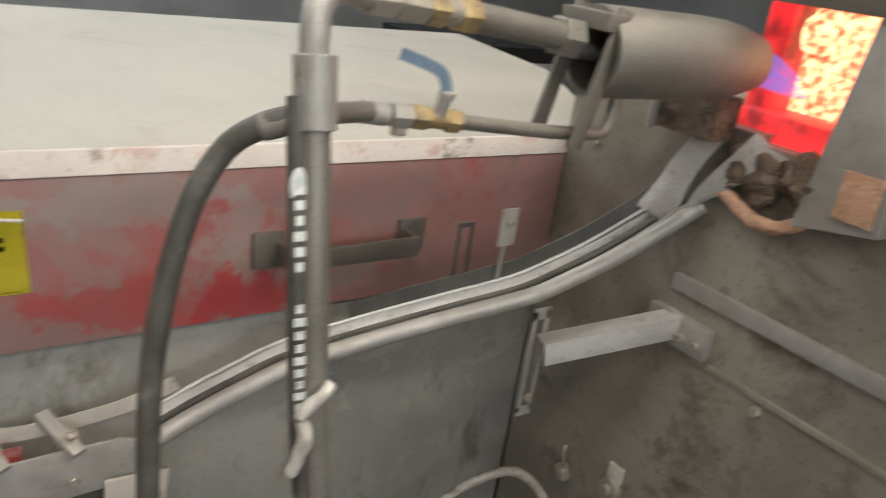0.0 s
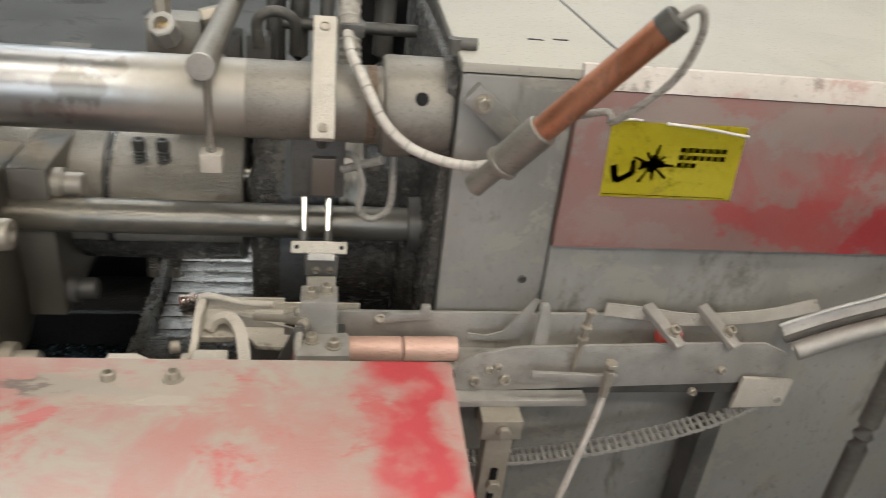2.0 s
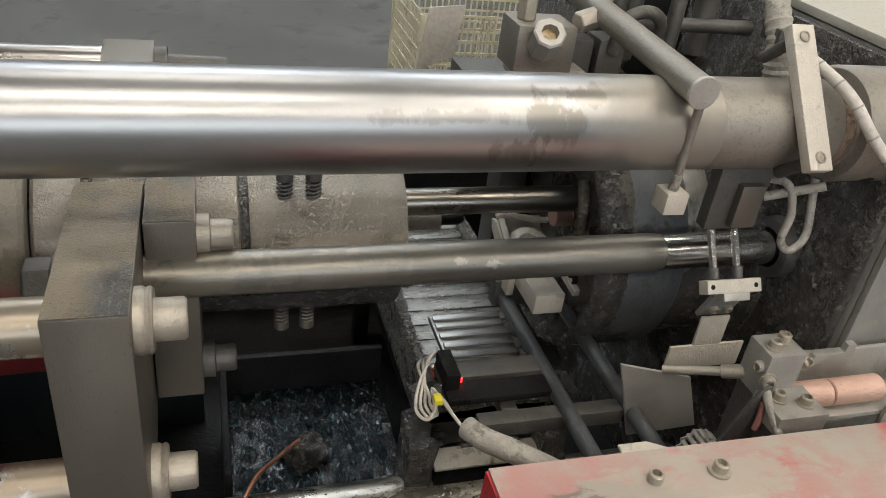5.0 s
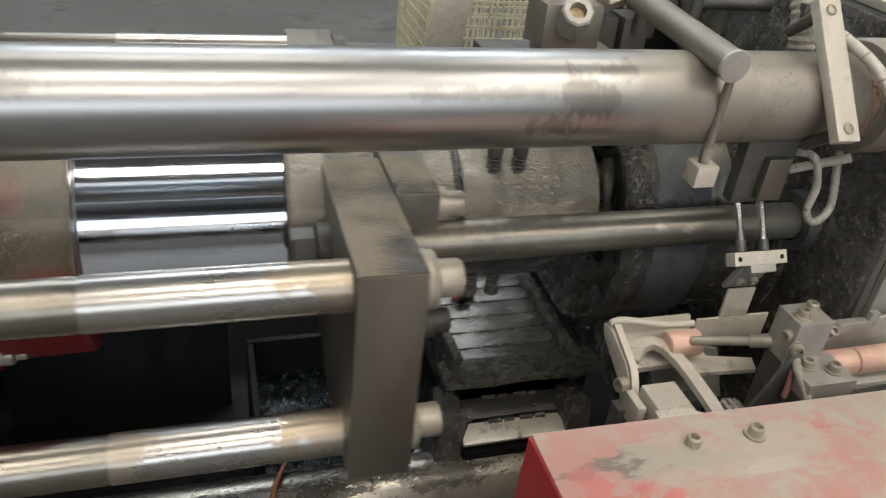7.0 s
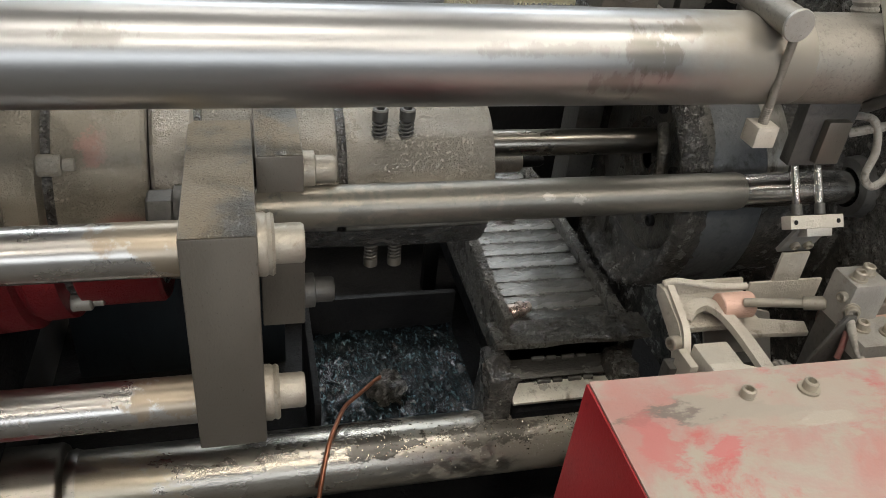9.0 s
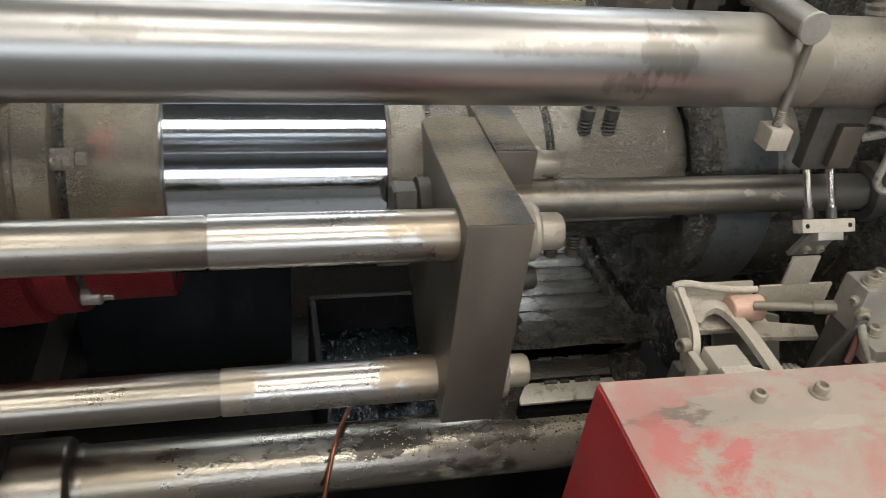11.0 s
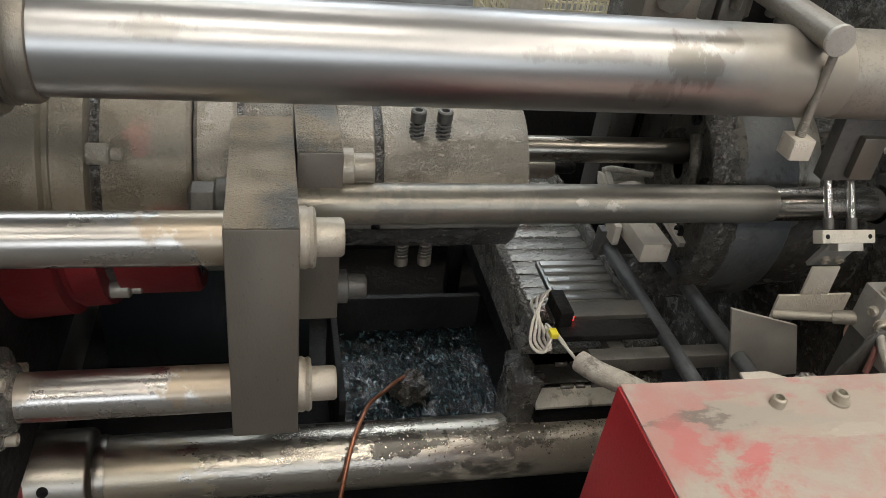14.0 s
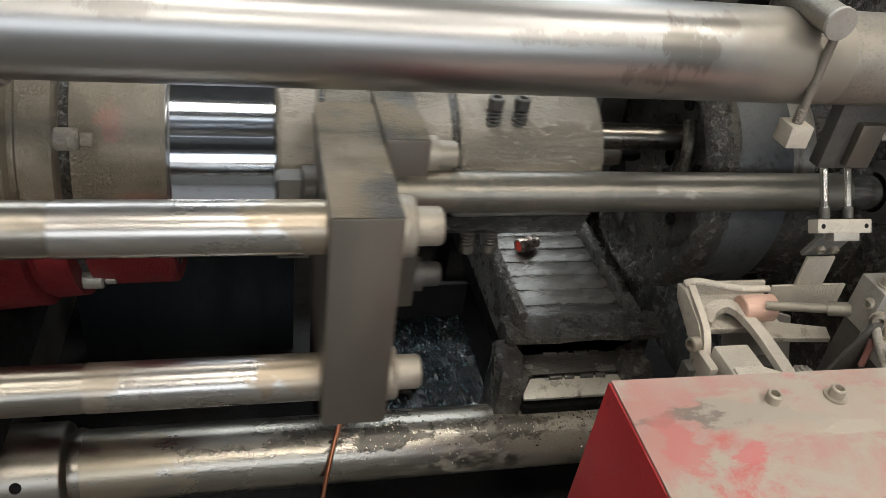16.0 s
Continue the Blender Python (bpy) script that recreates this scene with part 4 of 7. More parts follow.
def ram():
    t = thing("forging_ram", (-1.40, 1.5, 0.835), "sliding steel crosshead with rods, piston and die cylinder", "press ram")
    plate = part("crosshead_plate", prism(bmesh.new(), [(1.26, 0.980), (1.60, 0.980), (1.60, 0.70), (1.46, 0.613), (1.26, 0.613)], "x", -1.455, -1.359, 0.0038), BLOCK, t, "thick grey machined plate")
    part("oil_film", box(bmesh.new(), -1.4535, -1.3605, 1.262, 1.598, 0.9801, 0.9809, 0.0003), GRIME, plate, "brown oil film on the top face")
    part("rear_plate", box(bmesh.new(), -1.356, -1.286, 1.475, 1.96, 0.66, 0.979, 0.003), BLOCK, t)
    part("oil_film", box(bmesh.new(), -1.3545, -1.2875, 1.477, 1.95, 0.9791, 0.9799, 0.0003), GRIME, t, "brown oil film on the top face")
    for y, z in ((1.316, 0.932), (1.33, 0.648)):
        b = bmesh.new()
        turned(b, [(-1.359, 0), (-1.359, 0.043), (-1.350, 0.0435), (-1.346, 0.041), (-1.341, 0.043), (-1.337, 0.040), (-1.337, 0)], y, z, 40)
        w = part("collar_washer", b, BOLT, plate)
        b = turned(bmesh.new(), [(-1.337, 0), (-1.337, 0.0275), (-1.302, 0.0275), (-1.298, 0.0245), (-1.298, 0.013), (-1.31, 0.012), (-1.31, 0)], y, z, 36)
        part("rod_nut", b, BOLT, plate, "dusty round nut")
        b = turned(bmesh.new(), [(-1.785, 0), (-1.785, 0.0365), (-1.78, 0.0368), (-1.455, 0.0368), (-1.455, 0)], y, z, 64)
        part("push_rod", b, ROD, t, "bright rod stained brown")
        b = turned(bmesh.new(), [(-3.1, 0), (-3.1, 0.036), (-1.792, 0.036), (-1.788, 0.0335), (-1.785, 0.0335), (-1.785, 0)], y, z, 64)
        part("rod_shank", b, ROD_DIRTY, t, "polished shank with a dark ring")
    # guide rod, dark and smoked, polished at its end
    b = turned(bmesh.new(), [(-1.36, 0), (-1.36, 0.0335), (-0.53, 0.0335), (-0.528, 0.031), (-0.522, 0.031), (-0.522, 0)], 1.483, 0.886, 64)
    part("guide_rod", b, DARKROD, t, "smoke-darkened guide rod")
    b = turned(bmesh.new(), [(-0.522, 0), (-0.522, 0.0315), (0.20, 0.0315), (0.20, 0)], 1.483, 0.886, 64)
    part("guide_rod_end", b, PIN, t, "polished guide rod end")
    b = bmesh.new()
    turned(b, [(-1.475, 0), (-1.475, 0.040), (-1.455, 0.040), (-1.455, 0)], 1.483, 0.886, 40)
    hex_nut(b, (-1.515, 1.483, 0.886), (-1.475, 1.483, 0.886), 0.034)
    part("guide_nut", b, DARKSTEEL, t)
    for z in (0.935, 0.70):
        b = bmesh.new()
        turned(b, [(-1.286, 0), (-1.286, 0.030), (-1.268, 0.030), (-1.266, 0.022), (-1.238, 0.022), (-1.234, 0.019), (-1.234, 0)], 1.515, z, 32)
        part("plate_bolt", b, BOLT if z > 0.8 else DARKSTEEL, t)
    # die cylinder
    b = turned(bmesh.new(), [(-1.286, 0), (-1.286, 0.146), (-1.224, 0.147), (-1.221, 0.138)], AXY, AXZ, 96)
    part("neck_collar", b, CAST, t)
    b = turned(bmesh.new(), [(-1.222, 0.0), (-1.222, 0.137), (-1.205, 0.137), (-1.205, 0)], AXY, AXZ, 72)
    part("neck_groove", b, CRUST, t, "oil-caked groove")
    b = turned(bmesh.new(), [(-1.206, 0), (-1.206, 0.143), (-1.198, 0.147), (-1.10, 0.1472), (-1.0, 0.147), (-0.956, 0.147), (-0.948, 0.143), (-0.946, 0.06), (-0.946, 0)], AXY, AXZ, 96)
    die = part("die_cylinder", b, CAST, t, "grey caked die cylinder")
    for sx in (-1.150, -1.104):
        for up in (1, -1):
            ang = radians(45 if up > 0 else -62)
            n = Vector((0, -math.cos(ang), math.sin(ang)))
            p0 = Vector((sx, AXY, AXZ)) + n * 0.135
            n = Vector((0, -0.04, up)).normalized()
            b = bmesh.new()
            rod(b, p0, p0 + n * 0.05, 0.006, 16)
            m, ln = frame_of(p0 + n * 0.044, p0 + n * 0.060)
            spin(b, [(0, 0), (0, 0.0135), (0.016, 0.0135), (0.018, 0.011), (0.018, 0.007), (0.008, 0.006), (0.008, 0)], m, 20)
            u = n.orthogonal().normalized()
            v2 = n.cross(u)
            coil = [p0 + n * (0.01 + 0.036 * i / 40) + (u * math.cos(i * 0.785) + v2 * math.sin(i * 0.785)) * 0.0115 for i in range(41)]
            tube(b, coil, 0.0022, 6, 1)
            part("spring_bolt", b, DARKSTEEL if up > 0 else BLOCK, die, "bolt with a coil spring")
    # dark half-shell: oil on the underside, with the shade there painted in
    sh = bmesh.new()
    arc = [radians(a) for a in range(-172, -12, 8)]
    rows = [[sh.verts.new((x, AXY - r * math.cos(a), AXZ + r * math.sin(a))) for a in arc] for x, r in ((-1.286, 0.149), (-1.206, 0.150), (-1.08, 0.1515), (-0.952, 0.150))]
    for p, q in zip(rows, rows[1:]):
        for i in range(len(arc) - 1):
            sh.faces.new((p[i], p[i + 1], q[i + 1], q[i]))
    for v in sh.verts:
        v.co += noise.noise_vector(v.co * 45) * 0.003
    part("oily_underside", sh, CRUST, die, "black oil and painted shade under the cylinder")
    b = turned(bmesh.new(), [(-0.948, 0), (-0.948, 0.021), (-0.857, 0.021), (-0.853, 0.019), (-0.853, 0)], AXY, AXZ, 32)
    part("punch", b, LOADER, die, "bright punch")
    b = turned(bmesh.new(), [(-0.853, 0), (-0.853, 0.0125), (-0.815, 0.0125), (-0.806, 0.008), (-0.806, 0)], AXY, AXZ, 28)
    part("punch_tip", b, BLACK, die, "black punch tip")
    b = turned(bmesh.new(), [(-0.948, 0), (-0.948, 0.0245), (-0.62, 0.0245), (-0.612, 0.02), (-0.612, 0)], 1.65, 0.905, 40)
    part("side_pin", b, ROD_DIRTY, die, "bright guide pin")
    for i, a in enumerate((130, 220)):
        n = (-math.cos(radians(a)), math.sin(radians(a)))
        b = turned(bmesh.new(), [(-0.948, 0), (-0.948, 0.014), (-0.934, 0.014), (-0.934, 0)], AXY + 0.1 * n[0], AXZ + 0.1 * n[1], 20)
        part("face_bolt", b, DARKSTEEL, die)
    # chrome piston and its collar
    b = turned(bmesh.new(), [(-2.05, 0), (-2.05, 0.19), (-1.515, 0.19), (-1.515, 0)], AXY, AXZ, 128)
    piston = part("piston", b, CHROME, t, "mirror chrome piston")
    b = turned(bmesh.new(), [(-1.512, 0), (-1.512, 0.186), (-1.506, 0.192), (-1.452, 0.192), (-1.446, 0.186), (-1.446, 0)], AXY, AXZ, 96)
    part("piston_collar", b, CAST, t, "caked grey collar")
    b = turned(bmesh.new(), [(-1.446, 0), (-1.446, 0.182), (-1.436, 0.182), (-1.436, 0)], AXY, AXZ, 96)
    part("seal_ring", b, CRUST, t)
    b = turned(bmesh.new(), [(-1.436, 0), (-1.436, 0.14), (-1.286, 0.14), (-1.286, 0)], AXY, AXZ, 64)
    part("neck", b, CAST, t)
    # mirrored rods on the far side
    for y, z in ((2.10, 0.985),):
        part("far_plate", prism(bmesh.new(), [(1.86, 0.99), (2.14, 1.025), (2.14, 0.66), (1.86, 0.66)], "x", -1.455, -1.359, 0.003), BLOCK, t)
        part("far_rod", turned(bmesh.new(), [(-1.785, 0), (-1.785, 0.0365), (-1.455, 0.0365), (-1.455, 0)], y, z, 40), ROD, t, "bright rod stained brown")
        part("far_shank", turned(bmesh.new(), [(-3.1, 0), (-3.1, 0.0355), (-1.787, 0.0355), (-1.787, 0)], y, z, 40), ROD_DIRTY, t)
        b = turned(bmesh.new(), [(-1.359, 0), (-1.359, 0.04), (-1.335, 0.04), (-1.335, 0.026), (-1.22, 0.022), (-1.22, 0)], y, z, 28)
        part("far_nut", b, DARKSTEEL, t)
    return t


RAM = ram()


def main_cylinder():
    t = thing("main_cylinder", (-1.8, AXY, 0.55), "dust-caked hydraulic cylinder, red paint showing below", "hydraulic cylinder")
    b = turned(bmesh.new(), [(-1.535, 0.195), (-1.515, 0.197), (-1.513, 0.222), (-1.519, 0.228), (-1.640, 0.230), (-1.642, 0.216), (-1.658, 0.216), (-1.660, 0.247), (-1.704, 0.250), (-1.708, 0.244), (-1.716, 0.244), (-1.719, 0.262), (-1.795, 0.268), (-1.85, 0.268), (-1.85, 0.195)], AXY, AXZ, 128)
    body = part("barrel", b, BARREL, t, "caked grey above, red paint below")
    part("gland_ring", turned(bmesh.new(), [(-1.530, 0.1905), (-1.526, 0.203), (-1.521, 0.203), (-1.519, 0.1975), (-1.5165, 0.200), (-1.5145, 0.198), (-1.5135, 0.1905)], AXY, AXZ, 96), ROD, t, "bright ribbed gland ring")
    for a in (31, -40):
        n = Vector((0, -math.cos(radians(a)), math.sin(radians(a))))
        p = Vector((-1.660, AXY, AXZ)) + n * 0.226
        s = bmesh.new()
        rod(s, p + Vector((0.0, 0, 0)), p + Vector((0.034, 0, 0)), 0.0165, 20, bev=0.003)
        rod(s, p + Vector((0.034, 0, 0)), p + Vector((0.052, 0, 0)), 0.010, 16, bev=0.002)
        part("flange_bolt", s, BOLT if a < 0 else CAST, t)
    part("oil_groove", turned(bmesh.new(), [(-1.643, 0.215), (-1.6435, 0.2185), (-1.6565, 0.2185), (-1.657, 0.215)], AXY, AXZ, 96), CRUST, t, "dark oily groove")
    for y, z in ((1.316, 0.932), (1.33, 0.648)):
        b = turned(bmesh.new(), [(-1.80, 0.037), (-1.80, 0.075), (-1.778, 0.075), (-1.775, 0.056), (-1.762, 0.050), (-1.756, 0.037)], y, z, 48)
        part("rod_gland", b, CRUST, t, "oily gland of a push rod")
    for a in (60, 180, 300):
        s = bmesh.new()
        socket_screw(s, (-1.778, 1.33 - 0.062 * math.cos(radians(a)), 0.648 + 0.062 * math.sin(radians(a))), (1, 0, 0), 0.010, 0.018)
        part("gland_bolt", s, BOLT, t)


def barrel_material():
    m = surface("barrel_paint_and_dust", (0.225, 0.195, 0.15), (0.275, 0.242, 0.19), 6, (0.36, 0.5), 0.1, 0.35, 260, speck=(0.56, 0.85, 0.8), lump=True, dirt=(0.185, 0.155, 0.115), dirt_scale=8, dirt_at=(0.56, 0.78), bump_coarse=0.15)
    patches(m, [((0.215, -0.17, 0.42), (0.022, 0.06, 0.030), (0.36, 0.20, 0.165), 0.75, 0.5, 0.0), ((0.27, -0.15, 0.43), (0.06, 0.1, 0.05), (0.33, 0.30, 0.25), 0.5, 0.4, 0.1)], 40, 0.25)
    # caked dust lies on the upper half, the red paint stays clean below
    nt = m.node_tree
    p = nt.nodes["Principled BSDF"]
    old = p.inputs["Base Color"].links[0].from_socket
    tc, sp, mr, mx, nz, ad = [nt.nodes.new(k) for k in ("ShaderNodeTexCoord", "ShaderNodeSeparateXYZ", "ShaderNodeMapRange", "ShaderNodeMix", "ShaderNodeTexNoise", "ShaderNodeMath")]
    mx.data_type = "RGBA"
    nt.links.new(tc.outputs["Object"], sp.inputs[0])
    nt.links.new(tc.outputs["Object"], nz.inputs["Vector"])
    nz.inputs["Scale"].default_value = 12
    ad.operation = "MULTIPLY_ADD"
    ad.inputs[1].default_value = 0.08
    nt.links.new(nz.outputs[0], ad.inputs[0])
    nt.links.new(sp.outputs["Z"], ad.inputs[2])
    mr.inputs["From Min"].default_value, mr.inputs["From Max"].default_value = 0.31, 0.37
    nt.links.new(ad.outputs[0], mr.inputs[0])
    nt.links.new(mr.outputs[0], mx.inputs[0])
    mx.inputs[6].default_value = (0.25, 0.012, 0.015, 1)
    nt.links.new(old, mx.inputs[7])
    nt.links.new(mx.outputs[2], p.inputs["Base Color"])
    return m


BARREL = barrel_material()
main_cylinder()


# ---- die head on the housing side: a fixed hub and the sliding die ----
def die_hub():
    t = thing("spindle_housing", (-0.35, HUBY, 0.5), "large round housing caked with black oil on the machine flank", "spindle housing")
    back = [(-0.276, 0.2070), (-0.276, 0.2770), (-0.31, 0.2770), (-0.315, 0.2320), (HUB1, 0.2320), (HUB1, 0.2070), (-0.276, 0.2070)]
    part("shell", turned(bmesh.new(), back, HUBY, HUBZ, 96), CRUST, t)
    b = turned(bmesh.new(), [(HUB1 + 0.002, 0.2170), (HUB1 + 0.002, 0.2410), (HUB1 - 0.004, 0.2470), (HUB2 + 0.006, 0.2485), (HUB2, 0.2450), (HUB2, 0.2170)], HUBY, HUBZ, 96)
    part("band", b, BLUED, t, "dull blue-grey steel band")
    prof = [(HUB2 + 0.003, 0.2170), (HUB2 + 0.002, 0.2460), (HUB2 - 0.010, 0.2490), (HUB2 - 0.025, 0.2500), (HUB2 - 0.040, 0.2490), (HUB3 + 0.008, 0.2460), (HUB3, 0.2390), (HUB3 - 0.001, 0.2340), (HUB3, 0.2290), (HUB3 + 0.010, 0.2220), (HUB3 + 0.018, 0.2120), (HUB3 + 0.024, 0.195), (HUB3 + 0.026, 0.175), (HUB3 + 0.027, 0.155), (HUB3 + 0.028, 0.13), (HUB3 + 0.03, 0.10)]
    b = turned(bmesh.new(), prof, HUBY, HUBZ, 220)
    for v in b.verts:
        n = noise.noise_vector(v.co * 48) * 0.0045 + noise.noise_vector(v.co * 120) * 0.0022
        v.co += n
    part("front_ring", b, CRUST, t, "front ring caked with black oil crumbs")
    rnd = random.Random(21)
    spots = []
    for _ in range(900):
        a = rnd.uniform(0, 6.283)
        c = Vector((0, -math.cos(a), math.sin(a)))
        if rnd.random() < 0.45:
            spots.append((Vector((rnd.uniform(HUB3, HUB2), HUBY, HUBZ)) + c * 0.249, c))
        else:
            r = rnd.uniform(0.17, 0.245)
            spots.append((Vector((HUB3 + (0.022 if r < 0.215 else 0.002), HUBY, HUBZ)) + c * r, Vector((-1, 0, 0))))
    tagged(part("oil_cake", crumbs(bmesh.new(), spots, 4, 0.002, 0.0065), CRUST, t, "crumbs of black oil cake"), kind="stuff")


CRUST_GREY = surface("greasy_dark_crust", (0.06, 0.055, 0.047), (0.13, 0.12, 0.1), 18, (0.22, 0.42), 0.3, 0.4, 200, dirt=(0.02, 0.019, 0.018), dirt_scale=16, dirt_at=(0.5, 0.66), bump_coarse=1.2, dirt_rough=0.3)
BLUED = surface("dull_blued_steel", (0.062, 0.067, 0.072), (0.095, 0.100, 0.103), 7, (0.42, 0.55), 0.3, 0.25, 90, dirt=(0.03, 0.03, 0.03), dirt_scale=9, dirt_at=(0.54, 0.70))
die_hub()


def sliding_die():
    t = thing("sliding_die", (-0.5, AXY, AXZ), "sliding round die with rubbed bright bands and black face", "die")
    b = turned(bmesh.new(), [(-0.580, 0.020), (-0.584, 0.024), (-0.586, 0.05), (-0.574, 0.052), (-0.574, 0.082), (-0.588, 0.086), (-0.590, 0.176), (-0.582, 0.190), (-0.546, 0.190), (-0.543, 0.172), (-0.53, 0.170), (-0.53, 0.0), (-0.54, 0.0), (-0.54, 0.020)], AXY, AXZ, 80)
    part("face_ring", b, CRUST_GREY, t, "oil-black face ring")
    b = turned(bmesh.new(), [(-0.545, 0.10), (-0.545, 0.176), (-0.540, 0.1795), (-0.475, 0.1795), (-0.472, 0.176), (-0.469, 0.1795), (-0.385, 0.1795), (-0.38, 0.172), (-0.38, 0.1)], AXY, AXZ, 80)
    part("bright_band", b, BANDS, t, "rubbed steel bands")
    b = turned(bmesh.new(), [(-0.38, 0.10), (-0.38, 0.172), (-0.352, 0.172), (-0.35, 0.148), (-0.10, 0.148), (-0.10, 0.1)], AXY, AXZ, 64)
    part("sleeve", b, CRUST_GREY, t, "brown-black sleeve")
    for i in range(6):
        a = radians(60 * i + 15)
        b = bmesh.new()
        socket_screw(b, (-0.590, AXY - 0.13 * math.cos(a), AXZ + 0.13 * math.sin(a)), (-1, 0, 0), 0.012, 0.010)
        part("face_screw", b, BLACK, t)
    b = bmesh.new()
    tube(b, [(-0.600, AXY - 0.06, AXZ + 0.10), (-0.612, AXY - 0.10, AXZ + 0.07), (-0.612, AXY - 0.11, AXZ + 0.0), (-0.600, AXY - 0.09, AXZ - 0.06)], 0.012, 10, 6)
    part("face_hook", b, CRUST_GREY, t, "dark hooked ejector arm")
    b = bmesh.new()
    prism(b, [(1.560, 0.735), (1.63, 0.700), (1.65, 0.74), (1.568, 0.785)], "x", -0.500, -0.335, 0.006)
    g = part("slide_shoe", b, BLACK, t, "black slide shoe with two screws")
    for x in (-0.465, -0.365):
        part("shoe_screw", socket_screw(bmesh.new(), (x, 1.5635, 0.760), (0, -1, 0.16), 0.009, 0.004), GALV, g)
    return t


BANDS = surface("rubbed_band_steel", (0.22, 0.215, 0.195), (0.34, 0.33, 0.30), 5, (0.26, 0.42), 0.85, 0.1, 100, dirt=(0.12, 0.105, 0.085), dirt_scale=7, dirt_at=(0.52, 0.7), stretch=(2.5, 1, 1))
HEAD = sliding_die()


# pale base colour stands in for a bright reflection on the shadowed slat
HINGE = surface("oily_plate_painted_reflection", (0.62, 0.585, 0.50), (0.72, 0.69, 0.60), 12, (0.25, 0.4), 0.35, 0.1, 200, dirt=(0.22, 0.19, 0.14), dirt_scale=22, dirt_at=(0.54, 0.68), dirt_rough=0.3)


# ---- slat conveyor for the finished pieces ----
def conveyor():
    t = thing("slat_conveyor", (-0.72, 1.9, 0.2), "black oily slat conveyor for forged pieces", "conveyor")
    g = bmesh.new()
    for x0, x1, h0, h1 in ((-0.876, -0.855, 0.40, 0.530), (-0.600, -0.580, 0.40, 0.500)):
        box(g, x0, x1, 1.60, 2.35, h0, h1, 0.004)
    bmesh.ops.subdivide_edges(g, edges=g.edges[:], cuts=5, use_grid_fill=True)
    for v in g.verts:
        v.co += noise.noise_vector(v.co * 45) * 0.007
    part("side_wall", g, LIP, t, "oil-caked side wall")
    l = bmesh.new()
    box(l, -0.895, -0.545, 1.565, 1.640, 0.474, 0.490, 0.003)
    bmesh.ops.subdivide_edges(l, edges=l.edges[:], cuts=6, use_grid_fill=True)
    for v in l.verts:
        v.co += noise.noise_vector(v.co * 50) * 0.006
    part("front_lip", l, LIP, t, "caked front lip")
    rnd = random.Random(41)
    spots = [(Vector((rnd.uniform(-0.885, -0.55), rnd.uniform(1.568, 1.638), 0.4905)), Vector((0, 0, 1))) for _ in range(520)]
    spots += [(Vector((-0.8765 + rnd.uniform(0, 0.022), rnd.uniform(1.61, 2.3), 0.5305)), Vector((0, 0, 1))) for _ in range(260)]
    spots += [(Vector((-0.8775, rnd.uniform(1.61, 2.3), rnd.uniform(0.42, 0.53))), Vector((-1, 0, 0))) for _ in range(300)]
    spots += [(Vector((rnd.uniform(-0.599, -0.581), rnd.uniform(1.62, 2.3), 0.5005)), Vector((0, 0, 1))) for _ in range(240)]
    tagged(part("oil_cake", crumbs(bmesh.new(), spots, 6, 0.0015, 0.005), LIP, t, "crumbs of caked oil"), kind="stuff")
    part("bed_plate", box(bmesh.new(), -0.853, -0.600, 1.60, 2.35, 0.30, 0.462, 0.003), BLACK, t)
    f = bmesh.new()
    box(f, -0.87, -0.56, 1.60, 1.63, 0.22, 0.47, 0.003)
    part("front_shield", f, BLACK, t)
    for i, (y0, y1, z0, z1) in enumerate(((1.505, 1.551, 0.378, 0.390), (1.556, 1.602, 0.396, 0.408))):
        m = Matrix.Translation((0, (y0 + y1) / 2, (z0 + z1) / 2)) @ Matrix.Rotation(radians(18), 4, "X")
        sl = part("return_slat", box(bmesh.new(), -0.862, -0.632, -(y1 - y0) / 2, (y1 - y0) / 2, -0.005, 0.005, 0.0015, m), HINGE if i == 0 else SLAT, t, "oily slat on the belt's return run, its reflection painted pale" if i == 0 else "")
        for k, kx in enumerate((-0.80, -0.765, -0.73, -0.695)):
            part("hinge_knuckle", rod(bmesh.new(), m @ Vector((kx, (y1 - y0) / 2, 0.004)), m @ Vector((kx + (0.022 if k % 2 else 0.03), (y1 - y0) / 2, 0.004)), 0.0065, 12, bev=0.001), SLAT, sl)
        part("knuckle_pin", rod(bmesh.new(), m @ Vector((-0.855, (y1 - y0) / 2, 0.002)), m @ Vector((-0.64, (y1 - y0) / 2, 0.002)), 0.003, 10), CRUST, sl)
    part("return_deck", box(bmesh.new(), -0.862, -0.632, 1.50, 1.60, 0.28, 0.36, 0.004), BLACK, t)
    part("side_caking", CAKED(-0.64, -0.585, 1.50, 1.60, 0.30, 0.44), CRUST, t)
    part("side_caking", CAKED(-0.92, -0.868, 1.50, 1.60, 0.25, 0.46), CRUST, t)
    for x in (-0.86, -0.62):
        for y in (1.66, 2.28):
            part("leg", box(bmesh.new(), x - 0.02, x + 0.02, y - 0.02, y + 0.02, 0.09, 0.31, 0.002), BLACK, t)
    sb = box(bmesh.new(), -0.125, 0.125, -0.0250, 0.0250, -0.003, 0.003, 0.0012)
    for kx in (-0.062, -0.035, 0.0, 0.03):
        rod(sb, (kx, 0.0262, 0.0015), (kx + 0.018, 0.0262, 0.0015), 0.0042, 10)
    for k in range(16):
        a = random.Random(k)
        cx = a.uniform(-0.08, 0.06)
        bmesh.ops.create_icosphere(sb, subdivisions=1, radius=a.uniform(0.002, 0.0045), matrix=Matrix.Translation((cx, 0.0262 + a.uniform(-0.006, 0.006), 0.003)) @ Matrix.Diagonal((1.4, 1, 0.7, 1)))
    sl = finish(sb, "slat", SLAT)
